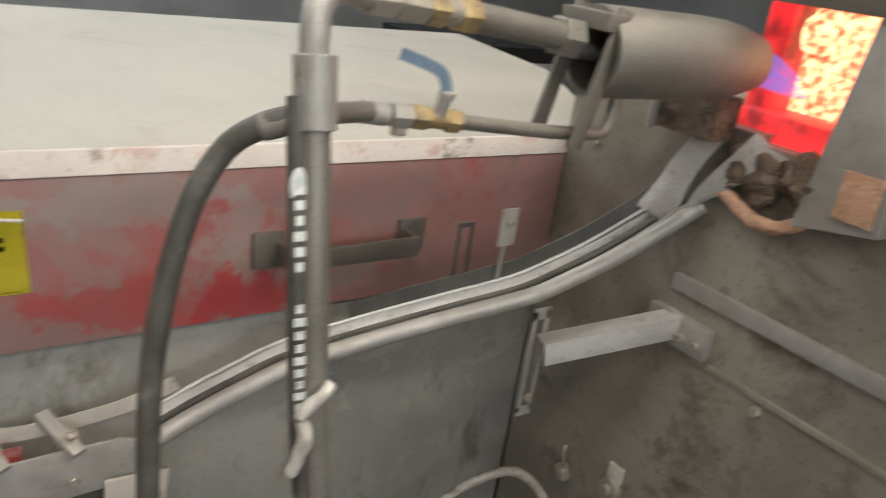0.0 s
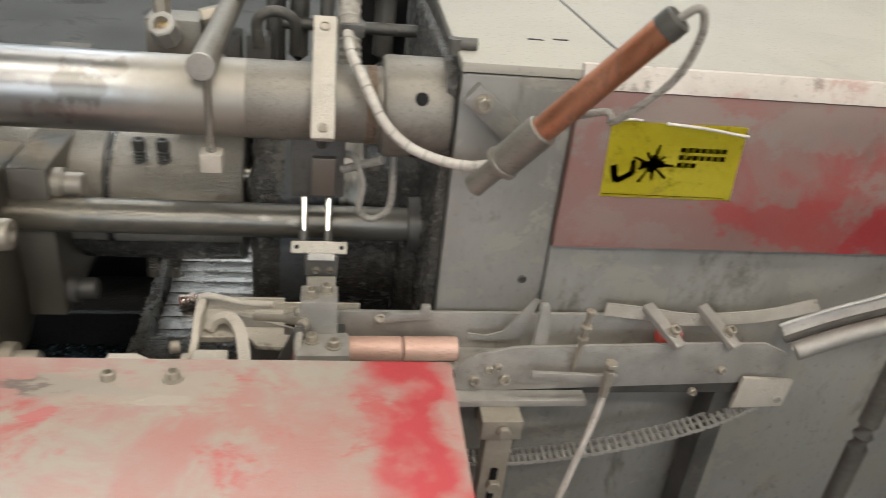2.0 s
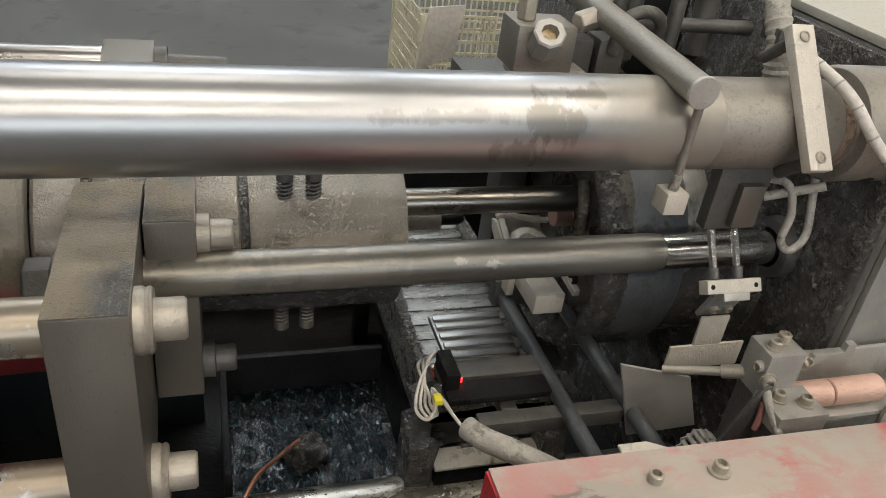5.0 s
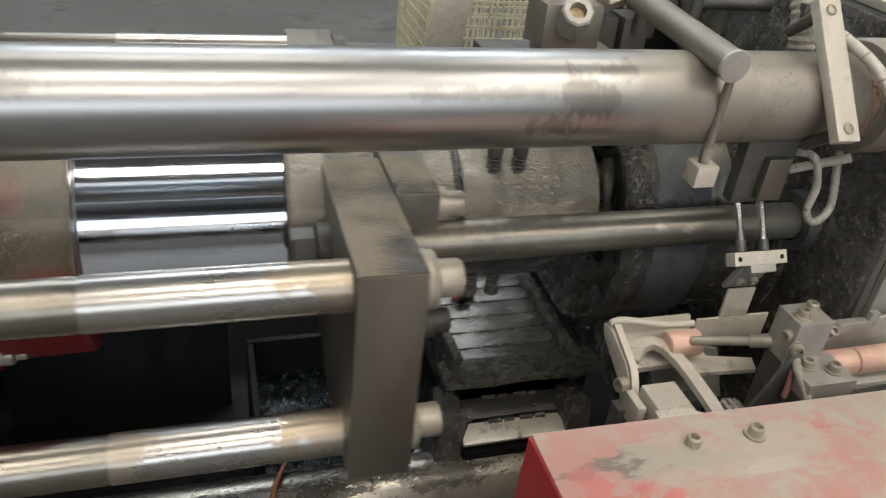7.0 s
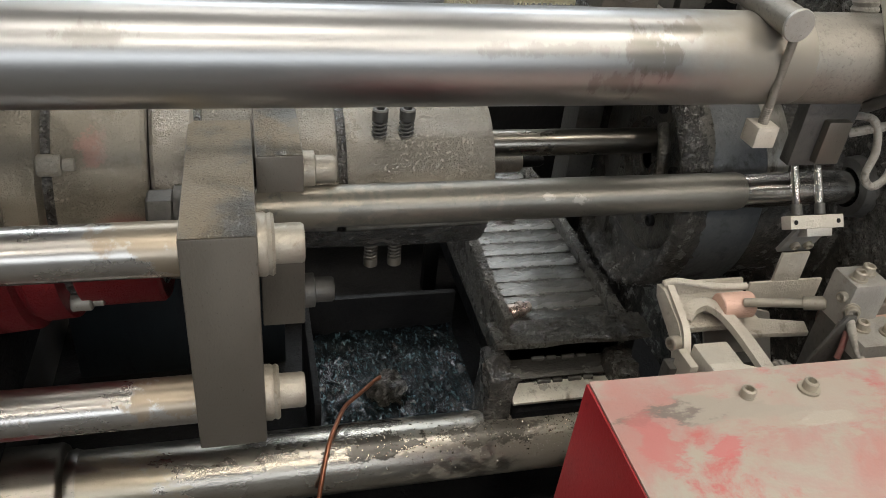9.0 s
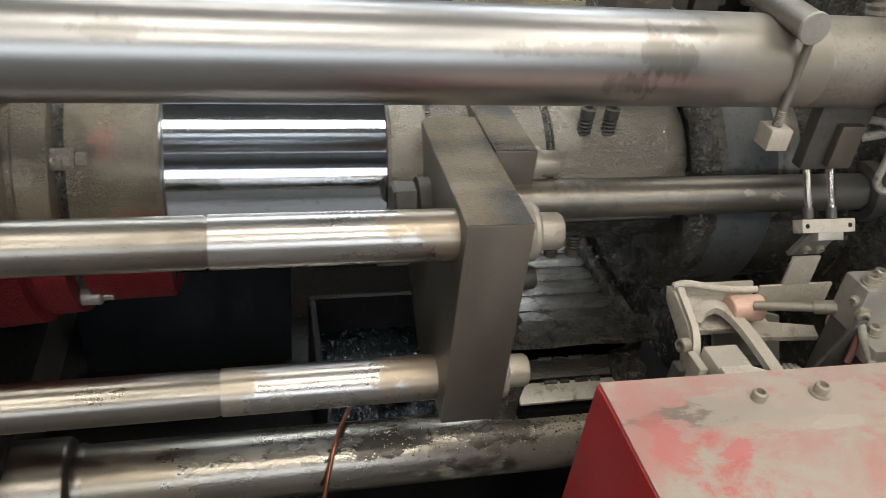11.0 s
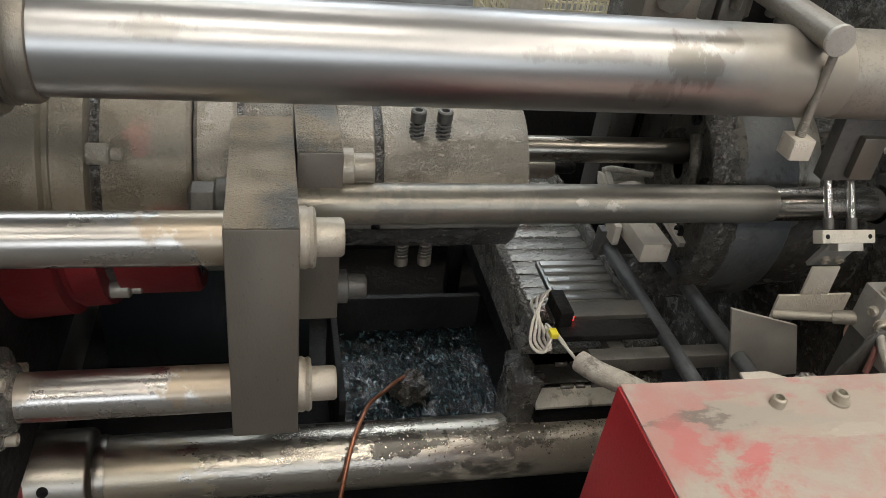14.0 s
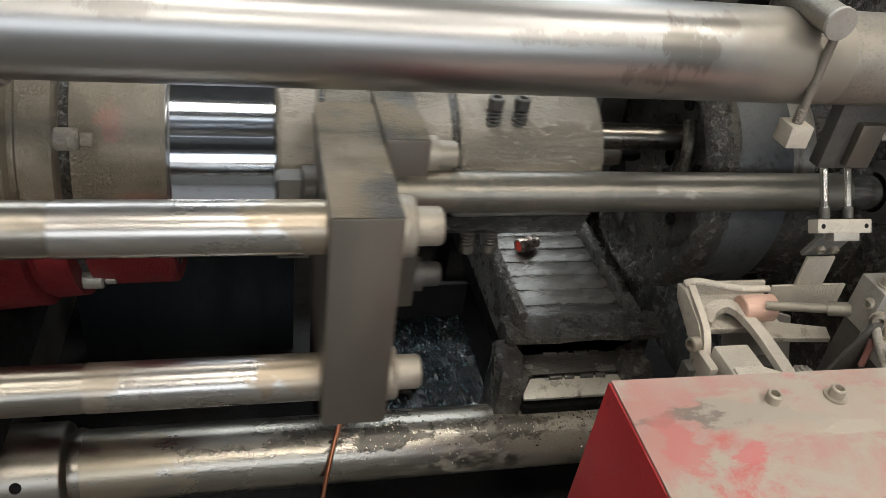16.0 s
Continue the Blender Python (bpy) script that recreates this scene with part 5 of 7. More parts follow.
    base = ORIGIN[t]
    for i in range(13):
        s = new("slat", sl)
        s.parent = t
        s.location = Vector((-0.7265, 1.668 + i * 0.0535, 0.4665 + 0.0006 * (i % 3))) - base
        s.rotation_euler = (radians(0.3 * math.sin(i * 2.1)), 0, radians(0.4 * math.sin(i * 1.3)))
        ORIGIN[s] = base


def CAKED(x0, x1, y0, y1, z0, z1):
    b = bmesh.new()
    box(b, x0, x1, y0, y1, z0, z1, 0.008)
    bmesh.ops.subdivide_edges(b, edges=b.edges[:], cuts=3, use_grid_fill=True)
    for v in b.verts:
        v.co += noise.noise_vector(v.co * 40) * 0.012
    return b


conveyor()


# ---- red cover in front ----
def cover_top_material():
    """Faded red with a broad zone of fresher red towards one side of the sheet."""
    m = RED_PALE
    nt = m.node_tree
    p = nt.nodes["Principled BSDF"]
    old = p.inputs["Base Color"].links[0].from_socket
    tc, sp, mr, mx, nz, ad, mu, mr2 = [nt.nodes.new(k) for k in ("ShaderNodeTexCoord", "ShaderNodeSeparateXYZ", "ShaderNodeMapRange", "ShaderNodeMix", "ShaderNodeTexNoise", "ShaderNodeMath", "ShaderNodeMath", "ShaderNodeMapRange")]
    mx.data_type = "RGBA"
    nz.inputs["Scale"].default_value, nz.inputs["Detail"].default_value = 11, 7
    nt.links.new(tc.outputs["Object"], sp.inputs[0])
    nt.links.new(tc.outputs["Object"], nz.inputs["Vector"])
    ad.operation = "MULTIPLY_ADD"
    ad.inputs[1].default_value = 0.30
    nt.links.new(nz.outputs[0], ad.inputs[0])
    nt.links.new(sp.outputs["X"], ad.inputs[2])
    mr.inputs["From Min"].default_value, mr.inputs["From Max"].default_value = 0.355, 0.43
    mr2.inputs["From Min"].default_value, mr2.inputs["From Max"].default_value = 0.52, 0.46
    nt.links.new(ad.outputs[0], mr.inputs[0])
    nt.links.new(ad.outputs[0], mr2.inputs[0])
    mu.operation = "MULTIPLY"
    nt.links.new(mr.outputs[0], mu.inputs[0])
    nt.links.new(mr2.outputs[0], mu.inputs[1])
    nt.links.new(mu.outputs[0], mx.inputs[0])
    mx.inputs[7].default_value = (0.47, 0.06, 0.07, 1)
    nt.links.new(old, mx.inputs[6])
    nt.links.new(mx.outputs[2], p.inputs["Base Color"])
    return m


COVER_TOP = cover_top_material()



def cover():
    t = thing("red_cover", (-0.62, 0.85, 0), "box-shaped red sheet cover, faded and rubbed on top", "machine cover")
    y0, y1, z1 = 0.55, 1.080, 0.859
    top = bmesh.new()
    prism(top, [(-0.968, y0), (-0.278, y0), (-0.262, y1 - 0.024), (-0.266, y1 - 0.010), (-0.964, y1)], "z", z1 - 0.004, z1, 0.0012)
    part("top_sheet", top, COVER_TOP, t, "faded red top sheet")
    s = bmesh.new()
    prism(s, [(y0, z1 - 0.004), (y1, z1 - 0.004), (y1 + 0.02, 0.30), (y0, 0.30)], "x", -0.967, -0.963, 0.0012)
    part("side_sheet", s, RED_DEEP, t, "clean deep red side sheet")
    part("side_sheet", box(bmesh.new(), -0.272, -0.268, y0, y1 - 0.02, 0.25, z1 - 0.004, 0.001), RED_DEEP, t)
    part("back_sheet", box(bmesh.new(), -0.962, -0.273, 1.045, 1.049, 0.25, 0.72, 0.001), RED_DEEP, t)
    part("front_sheet", box(bmesh.new(), -0.962, -0.273, y0, y0 + 0.004, 0.0, z1 - 0.005, 0.001), RED_DEEP, t)
    part("base_frame", box(bmesh.new(), -0.955, -0.28, y0 + 0.01, 1.04, 0.0, 0.25, 0.004), BLACK, t)
    for x, w in ((-0.77, 0.0), (-0.68, 0.0145)):
        part("cover_screw", socket_screw(bmesh.new(), (x, 1.029, z1), (0, 0, 1), 0.0095, 0.013, w), BOLT, t, "socket screw")
    tb = bmesh.new()
    prism(tb, [(-0.79, 1.0), (-0.655, 1.0), (-0.66, 1.045), (-0.745, 1.095), (-0.785, 1.095)], "z", z1 - 0.0085, z1 - 0.0045, 0.001)
    part("fixing_tab", tb, LOADER, t, "pale steel fixing tab")


cover()

# ---- fittings round the upper tie bar ----
def bar_strap():
    t = thing("bar_strap", (-0.473, 1.338, 1.22), "flat steel strap with two screws on the tie bar", "strap")
    d = Vector((0, -0.109, -0.135)).normalized()
    n = Vector((0, -d.z, d.y)) * -1
    m = Matrix((( 1, d.x, n.x, -0.473), (0, d.y, n.y, 1.330), (0, d.z, n.z, 1.227), (0, 0, 0, 1)))
    part("strap_plate", box(bmesh.new(), -0.0185, 0.0185, -0.103, 0.103, -0.009, 0.009, 0.002, m), LOADER, t)
    for s in (-0.085, 0.085):
        p = m @ Vector((0, s, 0.0092))
        aim = m.to_3x3() @ Vector((0, 0, 1))
        part("strap_screw", socket_screw(bmesh.new(), p, aim, 0.0085, 0.003, 0.0), BOLT, t)
        part("standoff", rod(bmesh.new(), m @ Vector((0, s * 1.02, -0.009)), m @ Vector((0, s * 1.02, -0.075)), 0.009, 16), DARKSTEEL, t)


def tube_arm():
    t = thing("tube_arm", (-0.66, 1.45, 1.24), "grey tube arm with a capped end above the tie bar", "tube arm")
    part("tube", rod(bmesh.new(), (-0.66, 1.306, 1.242), (-0.640, 2.05, 1.272), 0.0205, 28), BAR_DULL, t)
    part("end_cap", rod(bmesh.new(), (-0.66, 1.301, 1.2418), (-0.66, 1.307, 1.242), 0.0222, 28, bev=0.001), GALV, t, "pale end cap")
    b = bmesh.new()
    rod(b, (-0.653, 1.312, 1.232), (-0.652, 1.318, 1.094), 0.0062, 16)
    m, ln = frame_of((-0.652, 1.3175, 1.122), (-0.652, 1.318, 1.096))
    for i in range(10):
        spin(b, [(0.003 * i, 0.006), (0.003 * i + 0.0015, 0.0078), (0.003 * i + 0.003, 0.006)], m, 14)
    part("hanging_stud", b, BAR_DULL, t, "thin stud with a threaded end")
    part("stop_block", box(bmesh.new(), -0.668, -0.634, 1.302, 1.336, 1.065, 1.097, 0.0015), LOADER, t, "small pale square block")


def sensor_clamp():
    t = thing("billet_stop_unit", (-0.475, 1.40, 0.76), "small cylinder unit with two chromed pins above the loader", "pneumatic slide")
    part("body", box(bmesh.new(), -0.526, -0.432, 1.385, 1.41, 0.988, 1.10, 0.003), DARKSTEEL, t)
    part("end_block", box(bmesh.new(), -0.490, -0.448, 1.370, 1.3845, 0.998, 1.070, 0.002), BLOCK, t)
    part("mount", box(bmesh.new(), -0.52, -0.44, 1.39, 1.415, 1.10, 1.13, 0.002), DARKSTEEL, t)
    for x in (-0.502, -0.458):
        part("slide_pin", rod(bmesh.new(), (x, 1.402, 0.988), (x, 1.352, 0.915), 0.0068, 20), PIN, t, "bright chromed pin")
        part("pin_ring", rod(bmesh.new(), (x, 1.362, 0.930), (x, 1.352, 0.915), 0.0085, 18), DARKSTEEL, t)
    m = Matrix.Translation((-0.473, 1.345, 0.905)) @ Matrix.Rotation(radians(-34), 4, "X")
    part("clamp_bar", box(bmesh.new(), -0.050, 0.050, -0.012, 0.012, -0.011, 0.011, 0.0015, m), LOADER, t, "pale clamp bar")
    part("clamp_lug", box(bmesh.new(), -0.02, 0.028, -0.011, 0.011, -0.024, -0.010, 0.0015, m), GALV, t)
    for x in (-0.040, 0.040):
        part("dowel", socket_screw(bmesh.new(), m @ Vector((x, -0.0121, 0)), m.to_3x3() @ Vector((0, -1, 0)), 0.004, 0.001), BLACK, t)
    hang = bmesh.new()
    mh = Matrix.Translation((-0.468, 1.358, 0.862)) @ Matrix.Rotation(radians(24), 4, "X")
    box(hang, -0.030, 0.030, -0.004, 0.004, -0.032, 0.032, 0.001, mh)
    hb = part("hanger", hang, PLATE, t, "slotted hanger plate")
    for x in (-0.478, -0.452):
        part("hanger_screw", socket_screw(bmesh.new(), (x, 1.358, 0.852), (0, -1, -0.4), 0.008, 0.008), BOLT, hb)
    part("stop_plate", box(bmesh.new(), -0.536, -0.392, 1.356, 1.361, 0.727, 0.776, 0.001), LOADER, t, "pale stop plate")
    part("stop_neck", box(bmesh.new(), -0.494, -0.440, 1.356, 1.361, 0.776, 0.835, 0.001), LOADER, t)


def spray_lance():
    t = thing("copper_lance", (-0.236, 1.198, 1.106), "copper tube lance with a grey nozzle on the housing", "lance")
    tip, ring, top = Vector((-0.236, 1.198, 1.106)), Vector((-0.152, 1.150, 1.225)), Vector((-0.014, 1.062, 1.432))
    d = (top - tip).normalized()
    b = bmesh.new()
    rod(b, tip, tip + d * 0.064, 0.0175, 28, bev=0.002)
    rod(b, tip + d * 0.062, tip + d * 0.073, 0.029, 28, bev=0.002)
    rod(b, tip + d * 0.073, tip + d * 0.155, 0.0262, 28, bev=0.002)
    part("nozzle", b, BAR_DULL, t, "dull grey nozzle")
    part("copper_tube", rod(bmesh.new(), tip + d * 0.15, tip + d * 0.375, 0.0205, 28), COPPER, t, "tarnished copper tube")
    b = bmesh.new()
    rod(b, tip + d * 0.372, tip + d * 0.40, 0.0215, 24, bev=0.003)
    part("black_cap", b, RUBBER, t)
    e = tip + d * 0.40
    part("lead", tube(bmesh.new(), [e - d * 0.01, e + Vector((0.02, -0.01, 0.015)), e + Vector((0.035, -0.002, -0.02)), e + Vector((0.022, 0.02, -0.09)), e + Vector((-0.03, 0.06, -0.165)), Vector((-0.065, 1.14, 1.262)), Vector((-0.10, 1.165, 1.245)), Vector((-0.125, 1.18, 1.24))], 0.0058, 10, 8), CABLE, t, "grey lead")
    m = Matrix.Translation((-0.207, 1.27, 1.208)) @ Matrix.Rotation(radians(40), 4, "Y")
    part("holder", box(bmesh.new(), -0.045, 0.055, -0.006, 0.016, -0.02, 0.02, 0.003, m), PLATE, t, "small flat holder")
    b = bmesh.new()
    socket_screw(b, (-0.222, 1.264, 1.222), (0, -1, 0), 0.012, 0.012, 0.016)
    part("holder_bolt", b, BOLT, t)
    # wrapped cable along the lock nut
    c = [(-0.435, 1.45, 1.27), (-0.430, 1.375, 1.258), (-0.410, 1.318, 1.232), (-0.378, 1.275, 1.180), (-0.338, 1.255, 1.148), (-0.29, 1.235, 1.135), (-0.245, 1.215, 1.135), (-0.215, 1.20, 1.145)]
    t2 = thing("wrapped_cable", (-0.35, 1.26, 1.14), "pale spiral-wrapped cable over the lock nut", "cable")
    part("cable", tube(bmesh.new(), c, 0.0085, 12, 10), LIGHTCABLE, t2)
    pts = smooth_path(c, 10)
    for i in range(4, len(pts) - 4, 6):
        dd = (pts[i + 1] - pts[i]).normalized()
        part("wrap_edge", rod(bmesh.new(), pts[i] - dd * 0.0015, pts[i] + dd * 0.0015, 0.0093, 12), CABLE, t2)


def top_pipes():
    t = thing("valve_block", (-0.76, 1.62, 1.15), "dusty brass-fitted valve block behind the tie bar", "valve block")
    part("block", box(bmesh.new(), -0.80, -0.70, 1.60, 1.68, 1.16, 1.235, 0.004), BAR_DULL, t)
    b = bmesh.new()
    m = Matrix.Translation((-0.762, 1.575, 1.225)) @ Vector((-0.15, -0.7, 0.7)).to_track_quat("Z", "Y").to_matrix().to_4x4()
    spin(b, [(-0.03, 0), (-0.03, 0.026), (0.015, 0.026), (0.018, 0.023), (0.018, 0.014), (0.0, 0.013), (0.0, 0)], m, 8)
    part("port", b, GALV, t, "open threaded port")
    part("port_bore", spin(bmesh.new(), [(0.001, 0), (0.001, 0.0125), (0.004, 0.0125), (0.004, 0)], m, 16), BRASS, t)
    part("flange", box(bmesh.new(), -0.79, -0.665, 1.585, 1.67, 1.145, 1.16, 0.003), GALV, t)
    b = hex_nut(bmesh.new(), (-0.70, 1.61, 1.24), (-0.66, 1.62, 1.25), 0.017)
    part("fitting", rod(b, (-0.66, 1.62, 1.25), (-0.62, 1.66, 1.30), 0.010), BOLT, t)
    part("plug", hex_nut(bmesh.new(), (-0.775, 1.64, 1.235), (-0.775, 1.64, 1.275), 0.016), BOLT, t)
    part("stand", box(bmesh.new(), -0.78, -0.70, 1.63, 1.68, 1.03, 1.16, 0.003), DARKSTEEL, t)
    part("pedestal", box(bmesh.new(), -0.66, -0.60, 1.90, 1.98, 0.60, 1.03, 0.003), DARKSTEEL, t)
    part("bracket_arm", box(bmesh.new(), -0.78, -0.60, 1.66, 1.98, 1.0305, 1.06, 0.003), DARKSTEEL, t)
    t = thing("corrugated_hose", (-0.44, 1.47, 1.2), "grey corrugated hose behind the tie bar", "hose")
    pts = smooth_path([(-0.425, 1.455, 1.19), (-0.430, 1.47, 1.26), (-0.430, 1.52, 1.33), (-0.415, 1.60, 1.42), (-0.39, 1.72, 1.55), (-0.37, 1.9, 1.7)], 12)
    b = bmesh.new()
    n = len(pts)
    rings = []
    for i, p in enumerate(pts):
        d = (pts[min(i + 1, n - 1)] - pts[max(i - 1, 0)]).normalized()
        s = d.cross(Vector((1, 0, 0))).normalized()
        u = s.cross(d)
        r = 0.021 if i % 2 else 0.0185
        rings.append([b.verts.new(p + (s * math.cos(2 * math.pi * k / 18) + u * math.sin(2 * math.pi * k / 18)) * r) for k in range(18)])
    for a, c in zip(rings, rings[1:]):
        for k in range(18):
            b.faces.new((a[k], a[(k + 1) % 18], c[(k + 1) % 18], c[k]))
    part("hose", b, CABLE, t)
    part("clip", box(bmesh.new(), -0.447, -0.405, 1.455, 1.50, 1.262, 1.285, 0.003), DARKSTEEL, t)
    t = thing("cable_loop", (-0.41, 1.38, 0.95), "thin black cable loop under the tie bar", "cable")
    part("loop", tube(bmesh.new(), [(-0.44, 1.42, 1.06), (-0.415, 1.37, 1.075), (-0.40, 1.355, 1.03), (-0.405, 1.35, 0.985), (-0.38, 1.35, 0.965), (-0.35, 1.36, 0.985), (-0.345, 1.38, 1.04), (-0.35, 1.40, 1.12)], 0.0065, 10, 8), CABLE, t)
    part("fitting", rod(bmesh.new(), (-0.435, 1.385, 1.045), (-0.37, 1.34, 1.085), 0.0075, 14), CABLE, t)
    t = thing("hydraulic_pipes", (-0.5, 1.8, 1.0), "dark hydraulic pipes and hoses behind the tie bar", "pipes")
    for x, y, r, mt in ((-0.575, 1.72, 0.016, DARKSTEEL), (-0.525, 1.76, 0.020, RUBBER), (-0.47, 1.70, 0.014, DARKSTEEL), (-0.345, 1.80, 0.022, RUBBER)):
        part("pipe", tube(bmesh.new(), [(x, y, 0.95), (x, y, 1.2), (x + 0.01, y + 0.02, 1.4), (x + 0.03, y + 0.10, 1.62)], r, 14, 8), mt, t)
    part("cross_pipe", rod(bmesh.new(), (-0.58, 1.74, 1.21), (-0.28, 1.74, 1.21), 0.013, 16), DARKSTEEL, t)
    part("cross_pipe", rod(bmesh.new(), (-0.56, 1.78, 1.285), (-0.28, 1.78, 1.285), 0.016, 16), BAR_DULL, t)
    b = tube(bmesh.new(), [(-0.60, 1.66, 1.18), (-0.60, 1.645, 1.235), (-0.565, 1.64, 1.255), (-0.53, 1.645, 1.235), (-0.525, 1.66, 1.17)], 0.011, 12, 8)
    part("hose_bend", b, RUBBER, t)
    b = bmesh.new()
    for x in (-0.66, -0.60):
        box(b, x - 0.025, x + 0.025, 1.66, 1.72, 1.12, 1.20, 0.006)
    part("manifold", b, DARKSTEEL, t)
    part("tall_plate", box(bmesh.new(), -0.59, -0.555, 1.80, 1.85, 0.6, 1.5, 0.003), DARKSTEEL, t)
    part("tall_plate", box(bmesh.new(), -0.40, -0.28, 1.95, 2.00, 0.6, 1.36, 0.003), BLACK, t)
    # small tank top beyond the far rod
    t = thing("filler_cap", (-1.77, 2.15, 0.9), "round dark filler cap beyond the tie bar", "filler cap")
    m = Matrix.Translation((-1.77, 2.16, 1.0))
    part("neck", spin(bmesh.new(), [(0, 0), (0, 0.06), (0.07, 0.06), (0.07, 0.068), (0.085, 0.068), (0.09, 0.06), (0.09, 0)], m, 36), DARKSTEEL, t)
    part("post", box(bmesh.new(), -1.80, -1.74, 2.12, 2.2, 0.1, 1.01), DARKSTEEL, t)


bar_strap()
tube_arm()
sensor_clamp()
spray_lance()
top_pipes()


# ---- billets ----
def billet(at, length=0.098, r=0.0215, label="pale pink copper billet", name="billet"):
    b = rod(bmesh.new(), (-length / 2, 0, 0), (length / 2, 0, 0), r, 32, bev=0.002)
    me = finish(b, name, BILLET)
    ob = new(name, me)
    ob.location = at
    return tagged(ob, label, "billet", "copper billets")


for bx in (-0.372, -0.270):
    billet((bx, 1.225, 0.768), 0.100, 0.0225, "pale pink copper billet lying in the feed trough")
HOTB = solid("hot_billet", rod(bmesh.new(), (0.165, 1.235, 0.792), (0.215, 1.235, 0.794), 0.012, 24, bev=0.002), EMBER, "dull red glowing billet in the feed trough", "billet", "", "copper billets")


# ---- feed trough ----
def trough():
    t = thing("feed_trough", (0.0, 1.2, 0.0), "jointed steel feed trough with clamps and screws", "feed trough")
    part("end_guard", prism(bmesh.new(), [(-0.586, 0.606), (-0.451, 0.611), (-0.496, 0.727), (-0.639, 0.770)], "y", 1.332, 1.338, 0.001), GALV, t, "dusty bent guard sheet")
    part("back_rail", box(bmesh.new(), -0.455, 0.43, 1.262, 1.270, 0.735, 0.822, 0.0012), GALV, t)
    part("floor_rail", box(bmesh.new(), -0.46, 0.42, 1.195, 1.262, 0.735, 0.744, 0.001), GALV, t)
    f = bmesh.new()
    prism(f, [(-0.225, 0.700), (0.40, 0.722), (0.41, 0.79), (0.36, 0.812), (0.27, 0.812), (-0.12, 0.800), (-0.19, 0.785), (-0.225, 0.755)], "y", 1.186, 1.193, 0.001)
    part("front_rail", f, GALV, t, "pale notched front rail")
    part("bottom_bar", box(bmesh.new(), -0.26, 0.02, 1.155, 1.186, 0.690, 0.704, 0.0015), GALV, t)
    part("long_bar", box(bmesh.new(), -0.46, 0.36, 1.193, 1.197, 0.690, 0.735, 0.001), DARKSTEEL, t)
    end = bmesh.new()
    prism(end, [(0.325, 0.668), (0.43, 0.672), (0.435, 0.735), (0.33, 0.742)], "y", 1.172, 1.180, 0.0015)
    ep = part("end_plate", end, LOADER, t, "pale end plate with a rivet")
    part("rivet", socket_screw(bmesh.new(), (0.415, 1.172, 0.690), (0, -1, 0), 0.008, 0.004), GALV, ep)
    for cx in (0.142, 0.252):
        c = part("clamp", box(bmesh.new(), -0.013, 0.013, -0.05, 0.05, -0.006, 0.006, 0.0015, Matrix.Translation((cx + 0.018, 1.212, 0.832)) @ Matrix.Rotation(radians(28), 4, "Z") @ Matrix.Rotation(radians(22), 4, "X")), GALV, t, "slanting clamp bar")
        s = bmesh.new()
        socket_screw(s, (cx + 0.03, 1.195, 0.832), (0.1, -0.5, 0.8), 0.009, 0.012, 0.012)
        rod(s, (cx + 0.028, 1.19, 0.75), (cx + 0.03, 1.195, 0.835), 0.005, 12)
        part("clamp_screw", s, BOLT, c)
    # thin ribbon along the top, bent up to the chute
    pts = smooth_path([(0.058, 1.252, 0.842), (0.14, 1.246, 0.836), (0.22, 1.244, 0.826), (0.30, 1.242, 0.830), (0.37, 1.236, 0.842), (0.42, 1.226, 0.862), (0.458, 1.214, 0.885)], 6)
    part("ribbon", sweep(bmesh.new(), pts, [(-0.0012, -0.014), (0.0012, -0.014), (0.0012, 0.014), (-0.0012, 0.014)]), LOADER, t, "thin pale strip bent towards the chute")
    v = bmesh.new()
    prism(v, [(-0.20, 0.795), (-0.165, 0.790), (-0.135, 0.800), (-0.085, 0.872), (-0.075, 0.868), (-0.095, 0.81), (-0.10, 0.780), (-0.2, 0.780)], "y", 1.236, 1.240, 0.0008)
    part("guide_leaf", v, GALV, t, "bent guide leaf")
    p2 = bmesh.new()
    prism(p2, [(-0.092, 0.72), (-0.066, 0.72), (-0.062, 0.86), (-0.072, 0.885), (-0.084, 0.885)], "y", 1.196, 1.206, 0.001)
    part("upright", p2, GALV, t)
    part("link_bar", prism(bmesh.new(), [(-0.095, 0.755), (0.05, 0.742), (0.066, 0.752), (0.066, 0.764), (0.02, 0.766), (-0.095, 0.772)], "y", 1.150, 1.158, 0.001), GALV, t)
    s = bmesh.new()
    rod(s, (-0.012, 1.175, 0.76), (-0.012, 1.152, 0.905), 0.0055, 14)
    hex_nut(s, (-0.012, 1.158, 0.86), (-0.012, 1.156, 0.872), 0.011)
    hex_nut(s, (-0.012, 1.163, 0.832), (-0.012, 1.161, 0.842), 0.010)
    hex_nut(s, (-0.012, 1.152, 0.897), (-0.012, 1.151, 0.906), 0.009)
    part("adjusting_screw", s, BOLT, t)
    s = bmesh.new()
    hex_nut(s, (0.045, 1.148, 0.722), (0.045, 1.146, 0.782), 0.010)
    hex_nut(s, (0.045, 1.146, 0.79), (0.045, 1.145, 0.80), 0.012)
    part("air_fitting", s, BOLT, t)
    part("air_tube", tube(bmesh.new(), [(0.045, 1.147, 0.725), (0.035, 1.14, 0.66), (0.0, 1.12, 0.52), (-0.045, 1.09, 0.36), (-0.06, 1.07, 0.25)], 0.0065, 10, 6), LIGHTCABLE, t, "pale air tube")
    for i, (x, z) in enumerate(((-0.19, 0.728), (-0.135, 0.730), (-0.165, 0.752), (-0.15, 0.758), (0.24, 0.70), (0.285, 0.752))):
        part("rail_screw", socket_screw(bmesh.new(), (x, 1.186 if i < 4 else 1.186, z), (0, -1, 0.15), 0.0105 if i < 2 else 0.008, 0.010), BOLT, t)
